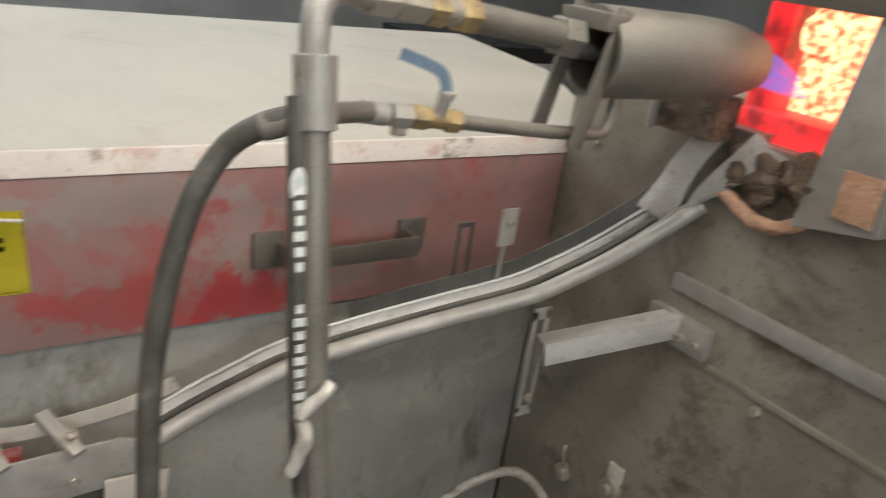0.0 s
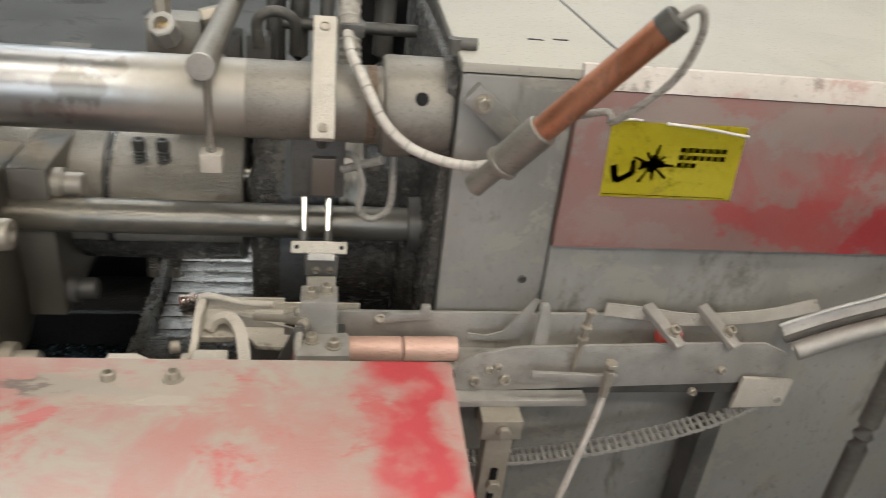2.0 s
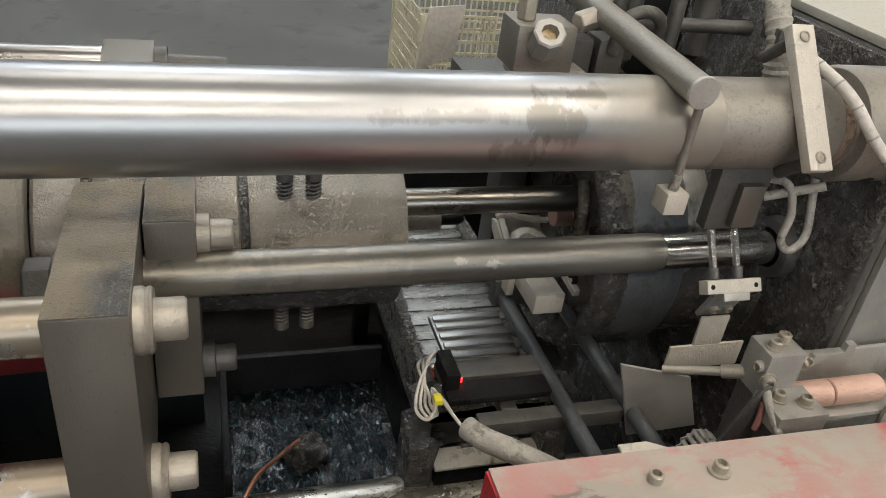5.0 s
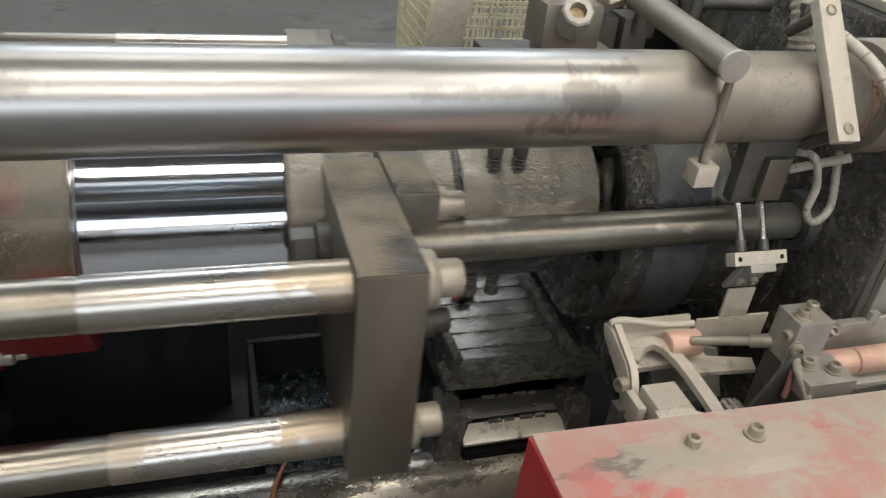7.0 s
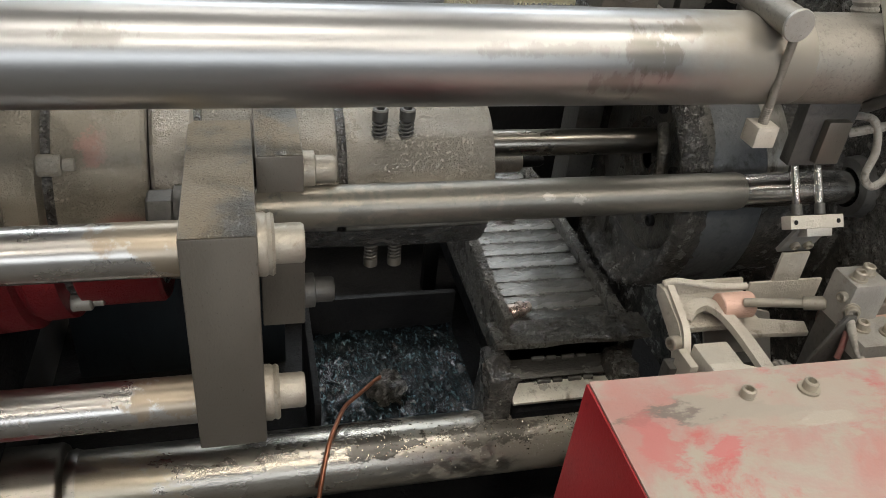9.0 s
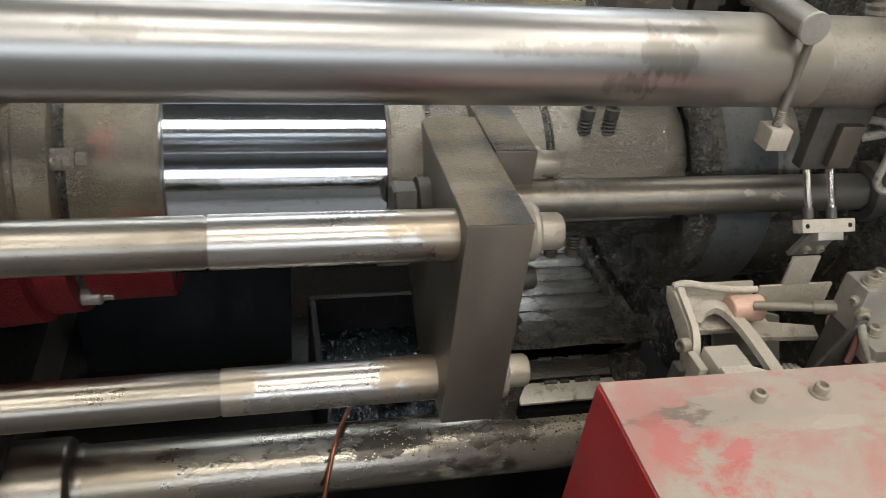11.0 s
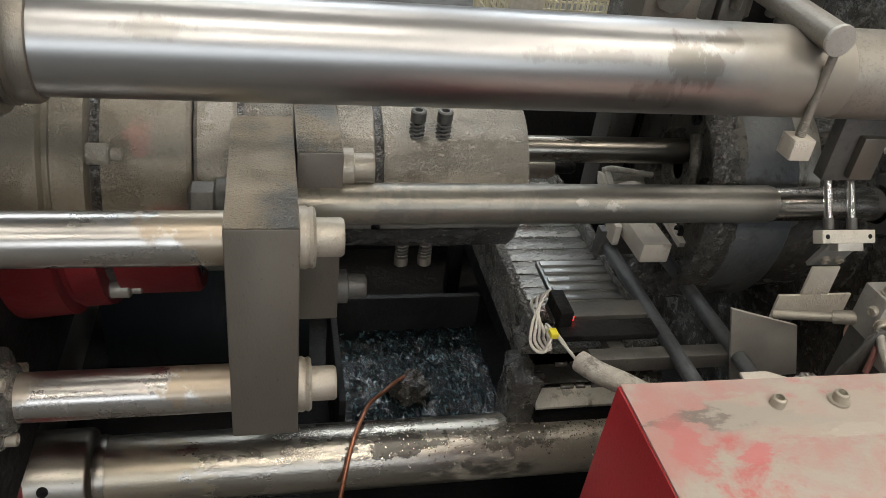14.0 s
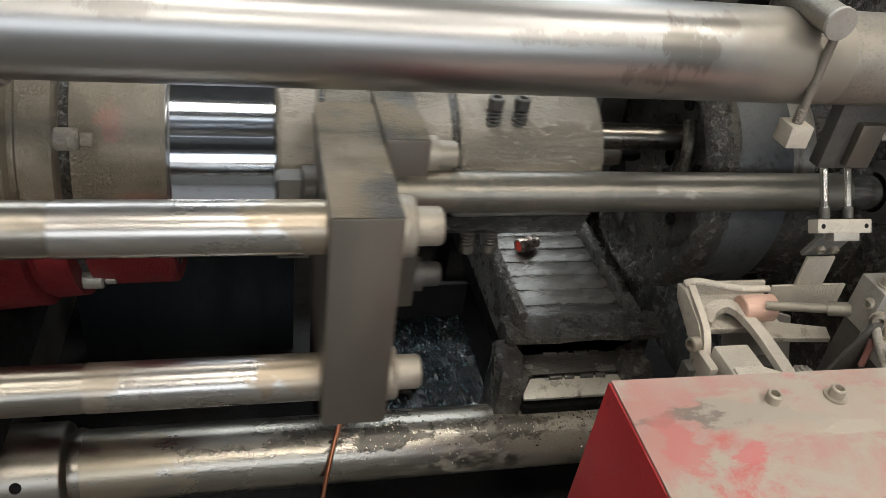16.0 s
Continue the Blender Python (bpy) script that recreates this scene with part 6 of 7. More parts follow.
    # slotted post under the trough
    post = part("post", box(bmesh.new(), -0.168, -0.118, 1.120, 1.155, 0.02, 0.650, 0.002), BOLT, t, "slotted steel post")
    part("post_slot", box(bmesh.new(), -0.150, -0.136, 1.1165, 1.121, 0.34, 0.575, 0.003), BLACK, post)
    part("post_head", box(bmesh.new(), -0.180, -0.106, 1.115, 1.185, 0.648, 0.690, 0.002), BOLT, t)
    for z in (0.535, 0.47, 0.40):
        part("post_nut", hex_nut(bmesh.new(), (-0.143, 1.119, z), (-0.143, 1.105, z), 0.014), BOLT, post)
    part("post_bolt", hex_nut(bmesh.new(), (-0.142, 1.112, 0.672), (-0.142, 1.10, 0.672), 0.013), BOLT, post)
    # hook lever at the head of the trough
    h = bmesh.new()
    prism(h, [(-0.372, 0.812), (-0.352, 0.812), (-0.345, 0.824), (-0.29, 0.827), (-0.288, 0.842), (-0.272, 0.842), (-0.27, 0.815), (-0.35, 0.806), (-0.352, 0.796), (-0.372, 0.796)], "y", 1.25, 1.262, 0.0012)
    part("hook_lever", h, GALV, t)
    part("hook_screw", socket_screw(bmesh.new(), (-0.362, 1.250, 0.812), (0, -0.6, 0.8), 0.009, 0.012), BOLT, t)
    # head blocks with screws
    for nm, q, scr in (("head_block", (-0.502, -0.440, 1.185, 1.238, 0.815, 0.892), ((-0.485, 1.205, 0.892), (-0.460, 1.218, 0.892))),
                       ("jaw_block", (-0.505, -0.420, 1.125, 1.190, 0.795, 0.828), ((-0.482, 1.165, 0.828), (-0.446, 1.150, 0.828)))):
        b = part(nm, box(bmesh.new(), *q, 0.003), GALV, t)
        for p in scr:
            part("block_screw", socket_screw(bmesh.new(), p, (0, 0, 1), 0.0095, 0.012, 0.013), BOLT, b)
    part("side_screw", socket_screw(bmesh.new(), (-0.502, 1.20, 0.865), (-1, -0.3, 0), 0.0085, 0.010), BOLT, t)
    part("side_screw", socket_screw(bmesh.new(), (-0.495, 1.184, 0.850), (-0.4, -1, 0), 0.0105, 0.010, 0.013), BOLT, t)
    w = bmesh.new()
    prism(w, [(-0.555, 0.745), (-0.505, 0.73), (-0.488, 0.76), (-0.495, 0.85), (-0.512, 0.85)], "y", 1.168, 1.174, 0.0012)
    part("wedge_plate", w, DARKSTEEL, t)
    part("push_rod", rod(bmesh.new(), (-0.585, 1.300, 0.782), (-0.49, 1.225, 0.830), 0.0075, 16, bev=0.001), BOLT, t, "thin push rod")
    part("push_ferrule", rod(bmesh.new(), (-0.520, 1.249, 0.815), (-0.495, 1.229, 0.828), 0.0115, 16, bev=0.001), BOLT, t)
    part("hose_end", tube(bmesh.new(), [(-0.500, 1.180, 0.845), (-0.505, 1.15, 0.825), (-0.495, 1.11, 0.78), (-0.48, 1.09, 0.70)], 0.0065, 10, 6), CABLE, t)
    part("red_tag", tube(bmesh.new(), [(-0.505, 1.165, 0.825), (-0.509, 1.158, 0.80), (-0.512, 1.155, 0.782)], 0.005, 8, 4), RED_WORN, t, "bit of red tape")
    # support from the trough to the floor behind the cover
    part("support", box(bmesh.new(), -0.498, -0.425, 1.13, 1.235, 0.0, 0.815, 0.003), DARKSTEEL, t)
    part("support", box(bmesh.new(), 0.30, 0.34, 1.20, 1.26, 0.0, 0.72, 0.003), DARKSTEEL, t)


trough()


# ---- roller chain ----
def chain(name, pts, label, strands=2):
    t = thing(name, pts[0], label, "roller chain")
    line = smooth_path(pts, 40)
    acc, marks, last = 0.0, [], line[0]
    for p in line:
        acc += (p - last).length
        last = p
        if acc >= 0.0125 or not marks:
            marks.append(p.copy())
            acc = 0.0
    shape = bmesh.new()
    prism(shape, [(-0.009, 0.0), (-0.0075, 0.0045), (0, 0.003), (0.0075, 0.0045), (0.009, 0), (0.0075, -0.0045), (0, -0.003), (-0.0075, -0.0045)], "y", -0.0009, 0.0009)
    plate = finish(shape, "link_plate", GALV)
    roll = finish(rod(bmesh.new(), (0, -0.019, 0), (0, 0.019, 0), 0.0043, 10), "roller", GALV)
    base = ORIGIN[t]
    for i, (p, q) in enumerate(zip(marks, marks[1:])):
        d = (q - p)
        rot = Matrix.Rotation(-math.atan2(d.z, math.hypot(d.x, d.y)) if d.x >= 0 else math.atan2(d.z, math.hypot(d.x, d.y)) + math.pi, 4, "Y")
        r = new("roller", roll)
        r.parent, r.location = t, p - base
        for k in (-0.018, 0.0, 0.018):
            o = new("link_plate", plate)
            o.parent = t
            o.matrix_local = Matrix.Translation((p + q) / 2 - base + Vector((0, k + (0.0018 if i % 2 else 0), 0))) @ rot


chain("hanging_chain", [(-0.27, 1.19, 0.545), (-0.12, 1.19, 0.530), (0.05, 1.19, 0.548), (0.20, 1.19, 0.585), (0.30, 1.19, 0.622), (0.38, 1.19, 0.668)], "grey double roller chain hanging under the trough")


# ---- sprocket chain by the loader ----
chain("loader_chain", [(-0.60, 1.17, 0.655), (-0.585, 1.19, 0.700), (-0.55, 1.205, 0.715), (-0.515, 1.21, 0.700), (-0.50, 1.21, 0.66)], "greasy double roller chain beside the loader")


# ---- loader that carries a billet into the dies ----
def loader():
    t = thing("billet_loader", (-0.66, 1.25, 0.70), "pale dusty sliding billet loader with fingers and guide rods", "loader")
    c = bmesh.new()
    prism(c, [(1.378, 0.770), (1.384, 0.770), (1.376, 0.748), (1.345, 0.730), (1.30, 0.730), (1.30, 0.736), (1.342, 0.736), (1.370, 0.751)], "x", -0.690, -0.535, 0.0008)
    part("cradle", c, LOADER, t, "pale trough-shaped cradle")
    e = bmesh.new()
    prism(e, [(1.385, 0.766), (1.36, 0.771), (1.30, 0.752), (1.262, 0.722), (1.262, 0.692), (1.285, 0.682), (1.30, 0.708), (1.345, 0.730), (1.376, 0.746)], "x", -0.698, -0.690, 0.001)
    part("end_cheek", e, LOADER, t)
    part("cradle_floor", box(bmesh.new(), -0.69, -0.535, 1.305, 1.345, 0.720, 0.729, 0.001), LOADER, t)
    part("ledge", prism(bmesh.new(), [(-0.60, 1.30), (-0.58, 1.27), (-0.47, 1.262), (-0.46, 1.29), (-0.56, 1.312)], "z", 0.730, 0.739, 0.001), LOADER, t)
    k = tube(bmesh.new(), [(-0.694, 1.372, 0.775), (-0.675, 1.368, 0.782), (-0.64, 1.358, 0.781), (-0.60, 1.350, 0.778), (-0.555, 1.342, 0.782)], 0.0065, 10, 6)
    part("upper_finger", k, LOADER, t, "curved pale finger")
    ar = bmesh.new()
    pts = smooth_path([(-0.685, 1.366, 0.770), (-0.690, 1.32, 0.760), (-0.690, 1.285, 0.742), (-0.694, 1.262, 0.720), (-0.70, 1.245, 0.69)], 6)
    sweep(ar, pts, [(-0.006, -0.008), (0.006, -0.008), (0.006, 0.008), (-0.006, 0.008)])
    part("finger_arm", ar, LOADER, t)
    ar = bmesh.new()
    pts = smooth_path([(-0.672, 1.316, 0.742), (-0.660, 1.324, 0.757), (-0.638, 1.324, 0.764), (-0.620, 1.305, 0.762), (-0.607, 1.27, 0.754), (-0.598, 1.22, 0.742), (-0.592, 1.15, 0.728)], 6)
    sweep(ar, pts, [(-0.011, -0.006), (0.011, -0.006), (0.011, 0.006), (-0.011, 0.006)])
    part("hook_arm", ar, LOADER, t, "flat bent hook arm")
    b = bmesh.new()
    box(b, -0.69, -0.63, 1.13, 1.255, 0.70, 0.742, 0.003)
    part("pivot_block", b, LOADER, t)
    part("pivot_screw", socket_screw(bmesh.new(), (-0.715, 1.262, 0.742), (-1, -0.25, 0.1), 0.0115, 0.016), BOLT, t)
    part("lower_lug", box(bmesh.new(), -0.712, -0.697, 1.215, 1.26, 0.685, 0.73, 0.003), LOADER, t)
    for x in (-0.588, -0.702):
        part("guide_rod", rod(bmesh.new(), (x, 0.72, 0.66), (x, 1.27, 0.66), 0.0145, 22), BLUED, t, "dark guide rod")
    part("guide_head", box(bmesh.new(), -0.724, -0.566, 1.245, 1.272, 0.64, 0.70, 0.003), DARKSTEEL, t)
    # side plate with the sensor and its leads, under the cover when the loader is home
    rp = part("ribbed_plate", box(bmesh.new(), -0.860, -0.715, 1.09, 1.235, 0.622, 0.634, 0.002), STEELBLUE, t, "oily ribbed plate")
    for ry in (1.105, 1.135, 1.165, 1.195, 1.22):
        part("rib", box(bmesh.new(), -0.856, -0.719, ry - 0.008, ry + 0.008, 0.6342, 0.640, 0.002), STEELBLUE, rp)
    part("plate_strut", box(bmesh.new(), -0.80, -0.77, 0.93, 1.095, 0.612, 0.632, 0.002), DARKSTEEL, t)
    part("side_plate", box(bmesh.new(), -0.90, -0.70, 1.01, 1.055, 0.655, 0.668, 0.002), DARKSTEEL, t)
    part("side_plate_bar", box(bmesh.new(), -0.90, -0.70, 0.955, 1.00, 0.655, 0.668, 0.002), BLACK, t)
    part("side_beam", box(bmesh.new(), -0.86, -0.60, 0.90, 0.93, 0.63, 0.66, 0.002), DARKSTEEL, t)
    part("sensor", box(bmesh.new(), -0.90, -0.875, 0.98, 1.05, 0.668, 0.70, 0.002), BLACK, t)
    part("led", rod(bmesh.new(), (-0.868, 1.00, 0.668), (-0.868, 1.00, 0.676), 0.0035, 10), LED, t, "small red light")
    for k2 in range(4):
        d = 0.009 * k2
        part("lead", tube(bmesh.new(), [(-0.880 - d, 1.062, 0.675), (-0.905 - d, 1.045, 0.70 - d), (-0.940 + d * 0.3, 1.00 - d, 0.675), (-0.953 + d, 0.962 + d * 0.4, 0.65), (-0.938 + d * 0.6, 0.935 + d * 0.3, 0.652), (-0.915 - d * 0.3, 0.955 + d, 0.675), (-0.905, 0.915, 0.675), (-0.895, 0.895, 0.668)], 0.0028, 8, 8), LIGHTCABLE, t)
    part("lead_tag", box(bmesh.new(), -0.935, -0.922, 0.925, 0.943, 0.69, 0.70, 0.001), YELLOW, t)
    hs = tube(bmesh.new(), [(-0.885, 0.90, 0.66), (-0.865, 0.865, 0.665), (-0.83, 0.835, 0.665), (-0.78, 0.80, 0.655), (-0.70, 0.77, 0.62)], 0.019, 14, 14)
    part("lead_sleeve", hs, CABLE, t, "ribbed grey sleeve")
    return t


LOAD = loader()
# loader rails inside the cover
t_ = thing("bearing_block", (-0.64, 0.8, 0), "dark bearing block that guides the loader rods", "bearing block")
part("block", box(bmesh.new(), -0.745, -0.545, 1.055, 1.12, 0.60, 0.72, 0.004), DARKSTEEL, t_)
part("stand", box(bmesh.new(), -0.72, -0.57, 1.06, 1.11, 0.0, 0.60, 0.004), BLACK, t_)

# billets that travel with the loader, and the forged fittings that leave the dies
CYCLE_BILLETS = [billet((-0.590, 1.314, 0.766), 0.060, 0.0222, "short pale copper billet on the loader cradle") for _ in range(4)]


def fitting():
    t = thing("forged_fitting", (-0.50, AXY, AXZ), "small forged copper fitting with a hollow end", "forged fitting", "forged fittings")
    x, y, z = ORIGIN[t]
    b = turned(bmesh.new(), [(x - 0.020, 0.0), (x - 0.012, 0.010), (x - 0.022, 0.0125), (x - 0.022, 0.0165), (x - 0.018, 0.0185), (x - 0.008, 0.0185), (x - 0.006, 0.0155), (x + 0.002, 0.0155), (x + 0.004, 0.0185), (x + 0.014, 0.0185), (x + 0.016, 0.013), (x + 0.034, 0.0125), (x + 0.036, 0.0)], y, z, 28)
    part("shell", b, COPPER_DARK, t, "oily dark copper shell")
    b = turned(bmesh.new(), [(x - 0.0215, 0.0), (x - 0.0215, 0.0115), (x - 0.019, 0.0115), (x - 0.019, 0)], y, z, 24)
    part("hot_core", b, EMBER, t, "dull red hollow")
    return t


COPPER_DARK = surface("oily_forged_copper", (0.42, 0.33, 0.28), (0.52, 0.44, 0.39), 40, (0.2, 0.35), 0.8, 0.1, 150, dirt=(0.08, 0.06, 0.05), dirt_scale=40, dirt_at=(0.55, 0.7))
FITTINGS = [fitting() for _ in range(4)]


# ---- chute from the furnace to the trough ----
def chute():
    t = thing("billet_chute", (0.9, 1.05, 0.0), "silvery curved gutter chute from furnace to trough", "chute")
    line = [(0.405, 1.195, 0.800), (0.48, 1.185, 0.842), (0.56, 1.165, 0.888), (0.63, 1.150, 0.922), (0.73, 1.125, 0.955), (0.84, 1.10, 0.984), (0.96, 1.07, 1.015), (1.07, 1.04, 1.045), (1.15, 1.015, 1.085), (1.22, 0.99, 1.128), (1.29, 0.955, 1.19), (1.345, 0.92, 1.25)]
    pts = [p + Vector((0, 0, 0.024)) for p in smooth_path(line, 8)]
    r, w = 0.031, 0.0016
    ang = [radians(a) for a in range(180, 361, 18)]
    shape = [(r * math.cos(a), r * math.sin(a)) for a in ang] + [((r - w) * math.cos(a), (r - w) * math.sin(a)) for a in reversed(ang)]
    part("gutter", sweep(bmesh.new(), pts, shape), ALU, t, "silvery half-round gutter")
    part("edge_wire", tube(bmesh.new(), [p + Vector((0, 0.031, 0.002)) for p in pts[::4]], 0.0035, 8, 3), ALU, t)
    part("rolled_rim", tube(bmesh.new(), [p + Vector((0, -0.035, -0.010)) for p in pts[::4]], 0.0165, 18, 4), GALV, t, "thick rolled front rim")
    part("liner", tube(bmesh.new(), [p + Vector((0, 0.004, -0.012)) for p in pts[::4]], 0.007, 8, 3), DARKSTEEL, t)
    back = sweep(bmesh.new(), [p + Vector((0, 0.036, 0.012)) for p in pts[34:]], [(-0.001, -0.012), (0.001, -0.012), (0.001, 0.022), (-0.001, 0.022)])
    part("back_guard", back, DARKSTEEL, t, "dark raised back guard")
    f = bmesh.new()
    poly = [((1.285, 0.995, 1.235), (1.305, 0.93, 1.215), (1.330, 0.872, 1.395), (1.330, 0.925, 1.398)), ((1.305, 0.932, 1.214), (1.335, 0.872, 1.275), (1.338, 0.742, 1.400), (1.336, 0.812, 1.425))]
    for q in poly:
        f.faces.new([f.verts.new(p) for p in q])
    bmesh.ops.subdivide_edges(f, edges=f.edges[:], cuts=4, use_grid_fill=True)
    for v in f.verts:
        v.co += noise.noise_vector(v.co * 22) * 0.011
    bmesh.ops.solidify(f, geom=f.faces[:], thickness=0.002)
    part("mouth_flap", f, ALU, t, "crumpled silvery flap at the fire mouth")
    b = bmesh.new()
    rod(b, (1.04, 1.085, 1.05), (1.028, 1.062, 1.17), 0.0045, 10)
    box(b, 1.008, 1.046, 1.058, 1.062, 1.145, 1.220, 0.001)
    part("clip_post", b, GALV, t)
    part("clip_screw", socket_screw(bmesh.new(), (1.027, 1.058, 1.19), (0, -1, 0), 0.008, 0.008), BOLT, t)
    b = bmesh.new()
    box(b, 0.965, 0.972, 1.128, 1.132, 1.05, 1.165, 0.0008)
    box(b, 0.995, 1.002, 1.128, 1.132, 1.05, 1.165, 0.0008)
    box(b, 0.965, 1.002, 1.128, 1.132, 1.160, 1.17, 0.0008)
    box(b, 0.965, 1.002, 1.128, 1.132, 1.045, 1.06, 0.0008)
    part("slotted_strip", b, DARKSTEEL, t)
    b = bmesh.new()
    rod(b, (0.665, 1.155, 0.93), (0.662, 1.17, 1.03), 0.005, 10)
    box(b, 0.645, 0.678, 1.160, 1.172, 1.01, 1.05, 0.003)
    part("mid_clip", b, GALV, t)
    sl = bmesh.new()
    for x0, x1 in ((1.072, 1.082), (1.102, 1.112)):
        box(sl, x0, x1, 0.990, 0.996, 0.80, 1.03, 0.001)
    box(sl, 1.072, 1.112, 0.990, 0.996, 0.79, 0.812, 0.001)
    box(sl, 1.072, 1.112, 0.990, 0.996, 1.01, 1.035, 0.001)
    hs = part("slotted_hanger", sl, GALV, t, "slotted steel hanger")
    part("hanger_nut", hex_nut(bmesh.new(), (1.092, 0.990, 0.835), (1.092, 0.978, 0.835), 0.009), BOLT, hs)
    ar = bmesh.new()
    p0, p1 = Vector((1.085, 0.970, 0.955)), Vector((1.352, 0.872, 1.018))
    along = (p1 - p0).normalized()
    side = along.cross(Vector((0, 0, 1))).normalized()
    turn = Matrix.Translation(p0) @ Matrix((along, side, side.cross(along))).transposed().to_4x4()
    length = (p1 - p0).length
    box(ar, 0.0, length, -0.022, 0.022, 0.020, 0.024, 0.001, turn)
    box(ar, 0.0, length, 0.018, 0.022, -0.024, 0.020, 0.001, turn)
    part("support_arm", ar, ALU, t, "galvanised angle arm")
    b = bmesh.new()
    box(b, 1.335, 1.3595, 0.785, 0.935, 0.975, 1.040, 0.003)
    part("arm_foot", b, GALV, t)
    for y in (0.81, 0.845):
        part("foot_bolt", socket_screw(bmesh.new(), (1.335, y, 1.00), (-1, 0, 0), 0.009, 0.010), BOLT, t)


chute()


# ---- gas burner with its pipes ----
def burner():
    t = thing("gas_burner", (1.1, 0.87, 1.45), "dusty grey gas burner aimed at the fire mouth", "gas burner")
    a, b_ = Vector((0.972, 0.885, 1.540)), Vector((1.315, 0.845, 1.541))
    m, ln = frame_of(a, b_)
    part("shell", spin(bmesh.new(), [(0.0, 0.060), (0.0, 0.0685), (0.004, 0.0695), (0.20, 0.068), (0.26, 0.065), (0.30, 0.058), (ln, 0.046), (ln, 0.038), (0.28, 0.048), (0.0, 0.060)], m, 64), BAR_DULL, t, "dull grey tapered shell")
    part("core", spin(bmesh.new(), [(0.10, 0), (0.10, 0.050), (0.14, 0.050), (0.14, 0)], m, 40), BLACK, t)
    part("gas_jet", rod(bmesh.new(), a - Vector((0.03, 0, 0)), a + Vector((0.10, -0.01, -0.006)), 0.012, 20), DARKSTEEL, t)
    for dy in (-0.045, 0.045):
        br = bmesh.new()
        mm = Matrix.Translation((0.955, 0.885 + dy, 1.50)) @ Matrix.Rotation(radians(14), 4, "Y")
        box(br, -0.014, 0.014, -0.003, 0.003, -0.10, 0.11, 0.001, mm)
        part("bracket_plate", br, BAR_DULL, t)
    part("bracket_bridge", box(bmesh.new(), 0.945, 0.985, 0.835, 0.935, 1.575, 1.60, 0.001), BAR_DULL, t)
    n = bmesh.new()
    hex_nut(n, (0.895, 0.885, 1.560), (0.935, 0.885, 1.556), 0.031)
    part("big_nut", n, BAR_DULL, t)
    p = bmesh.new()
    rod(p, (0.73, 0.87, 1.578), (0.90, 0.884, 1.560), 0.020, 24)
    part("feed_pipe", p, BAR_DULL, t)
    q = bmesh.new()
    hex_nut(q, (0.565, 0.86, 1.592), (0.605, 0.862, 1.590), 0.022)
    hex_nut(q, (0.61, 0.862, 1.590), (0.65, 0.865, 1.586), 0.024)
    rod(q, (0.56, 0.86, 1.593), (0.75, 0.872, 1.576), 0.017, 20)
    part("union", q, BOLT, t, "old pipe union")
    q = bmesh.new()
    hex_nut(q, (0.655, 0.866, 1.586), (0.68, 0.867, 1.584), 0.025)
    hex_nut(q, (0.705, 0.869, 1.580), (0.735, 0.871, 1.578), 0.024)
    part("brass_union", q, BRASS, t, "old brass unions")
    e = tube(bmesh.new(), [(0.477, 0.80, 1.51), (0.476, 0.802, 1.555), (0.484, 0.812, 1.585), (0.515, 0.83, 1.600), (0.575, 0.858, 1.593)], 0.0165, 18, 8)
    part("elbow", e, GALV, t, "bright bent elbow")
    # lower line with the ball valve
    part("gas_pipe", rod(bmesh.new(), (0.49, 0.80, 1.470), (0.585, 0.858, 1.457), 0.013, 20), BAR_DULL, t)
    part("gas_pipe", rod(bmesh.new(), (0.70, 0.86, 1.444), (0.905, 0.865, 1.422), 0.0105, 20), BAR_DULL, t)
    tube_pts = [(0.90, 0.865, 1.4225), (0.96, 0.868, 1.418), (1.01, 0.872, 1.416), (1.028, 0.873, 1.428), (1.035, 0.874, 1.47)]
    part("pipe_bend", tube(bmesh.new(), tube_pts, 0.0105, 14, 8), BAR_DULL, t)
    q = bmesh.new()
    rod(q, (0.575, 0.86, 1.457), (0.61, 0.86, 1.453), 0.0155, 20, bev=0.002)
    hex_nut(q, (0.615, 0.86, 1.453), (0.645, 0.86, 1.450), 0.0175)
    part("pipe_union", q, GALV, t)
    q = bmesh.new()
    rod(q, (0.645, 0.86, 1.450), (0.725, 0.86, 1.442), 0.013, 20)
    hex_nut(q, (0.648, 0.86, 1.450), (0.672, 0.86, 1.4475), 0.017)
    hex_nut(q, (0.70, 0.86, 1.4445), (0.724, 0.86, 1.442), 0.017)
    valve = part("ball_valve", q, BRASS, t, "old brass ball valve")
    q = bmesh.new()
    rod(q, (0.688, 0.855, 1.452), (0.690, 0.848, 1.478), 0.009, 18)
    hex_nut(q, (0.690, 0.848, 1.476), (0.691, 0.846, 1.486), 0.011)
    part("valve_stem", q, GALV, valve)
    lv = smooth_path([(0.690, 0.847, 1.482), (0.684, 0.846, 1.500), (0.672, 0.845, 1.512), (0.645, 0.843, 1.522), (0.612, 0.842, 1.532)], 6)
    part("valve_lever", sweep(bmesh.new(), lv, [(-0.0075, -0.0018), (0.0075, -0.0018), (0.0075, 0.0018), (-0.0075, 0.0018)], True, (0, 1, 0)), BLUEGRIP, valve, "blue-sleeved lever")
    q = bmesh.new()
    box(q, 0.622, 0.640, 0.852, 0.866, 1.425, 1.44, 0.003)
    part("drain_plug", q, BOLT, valve)
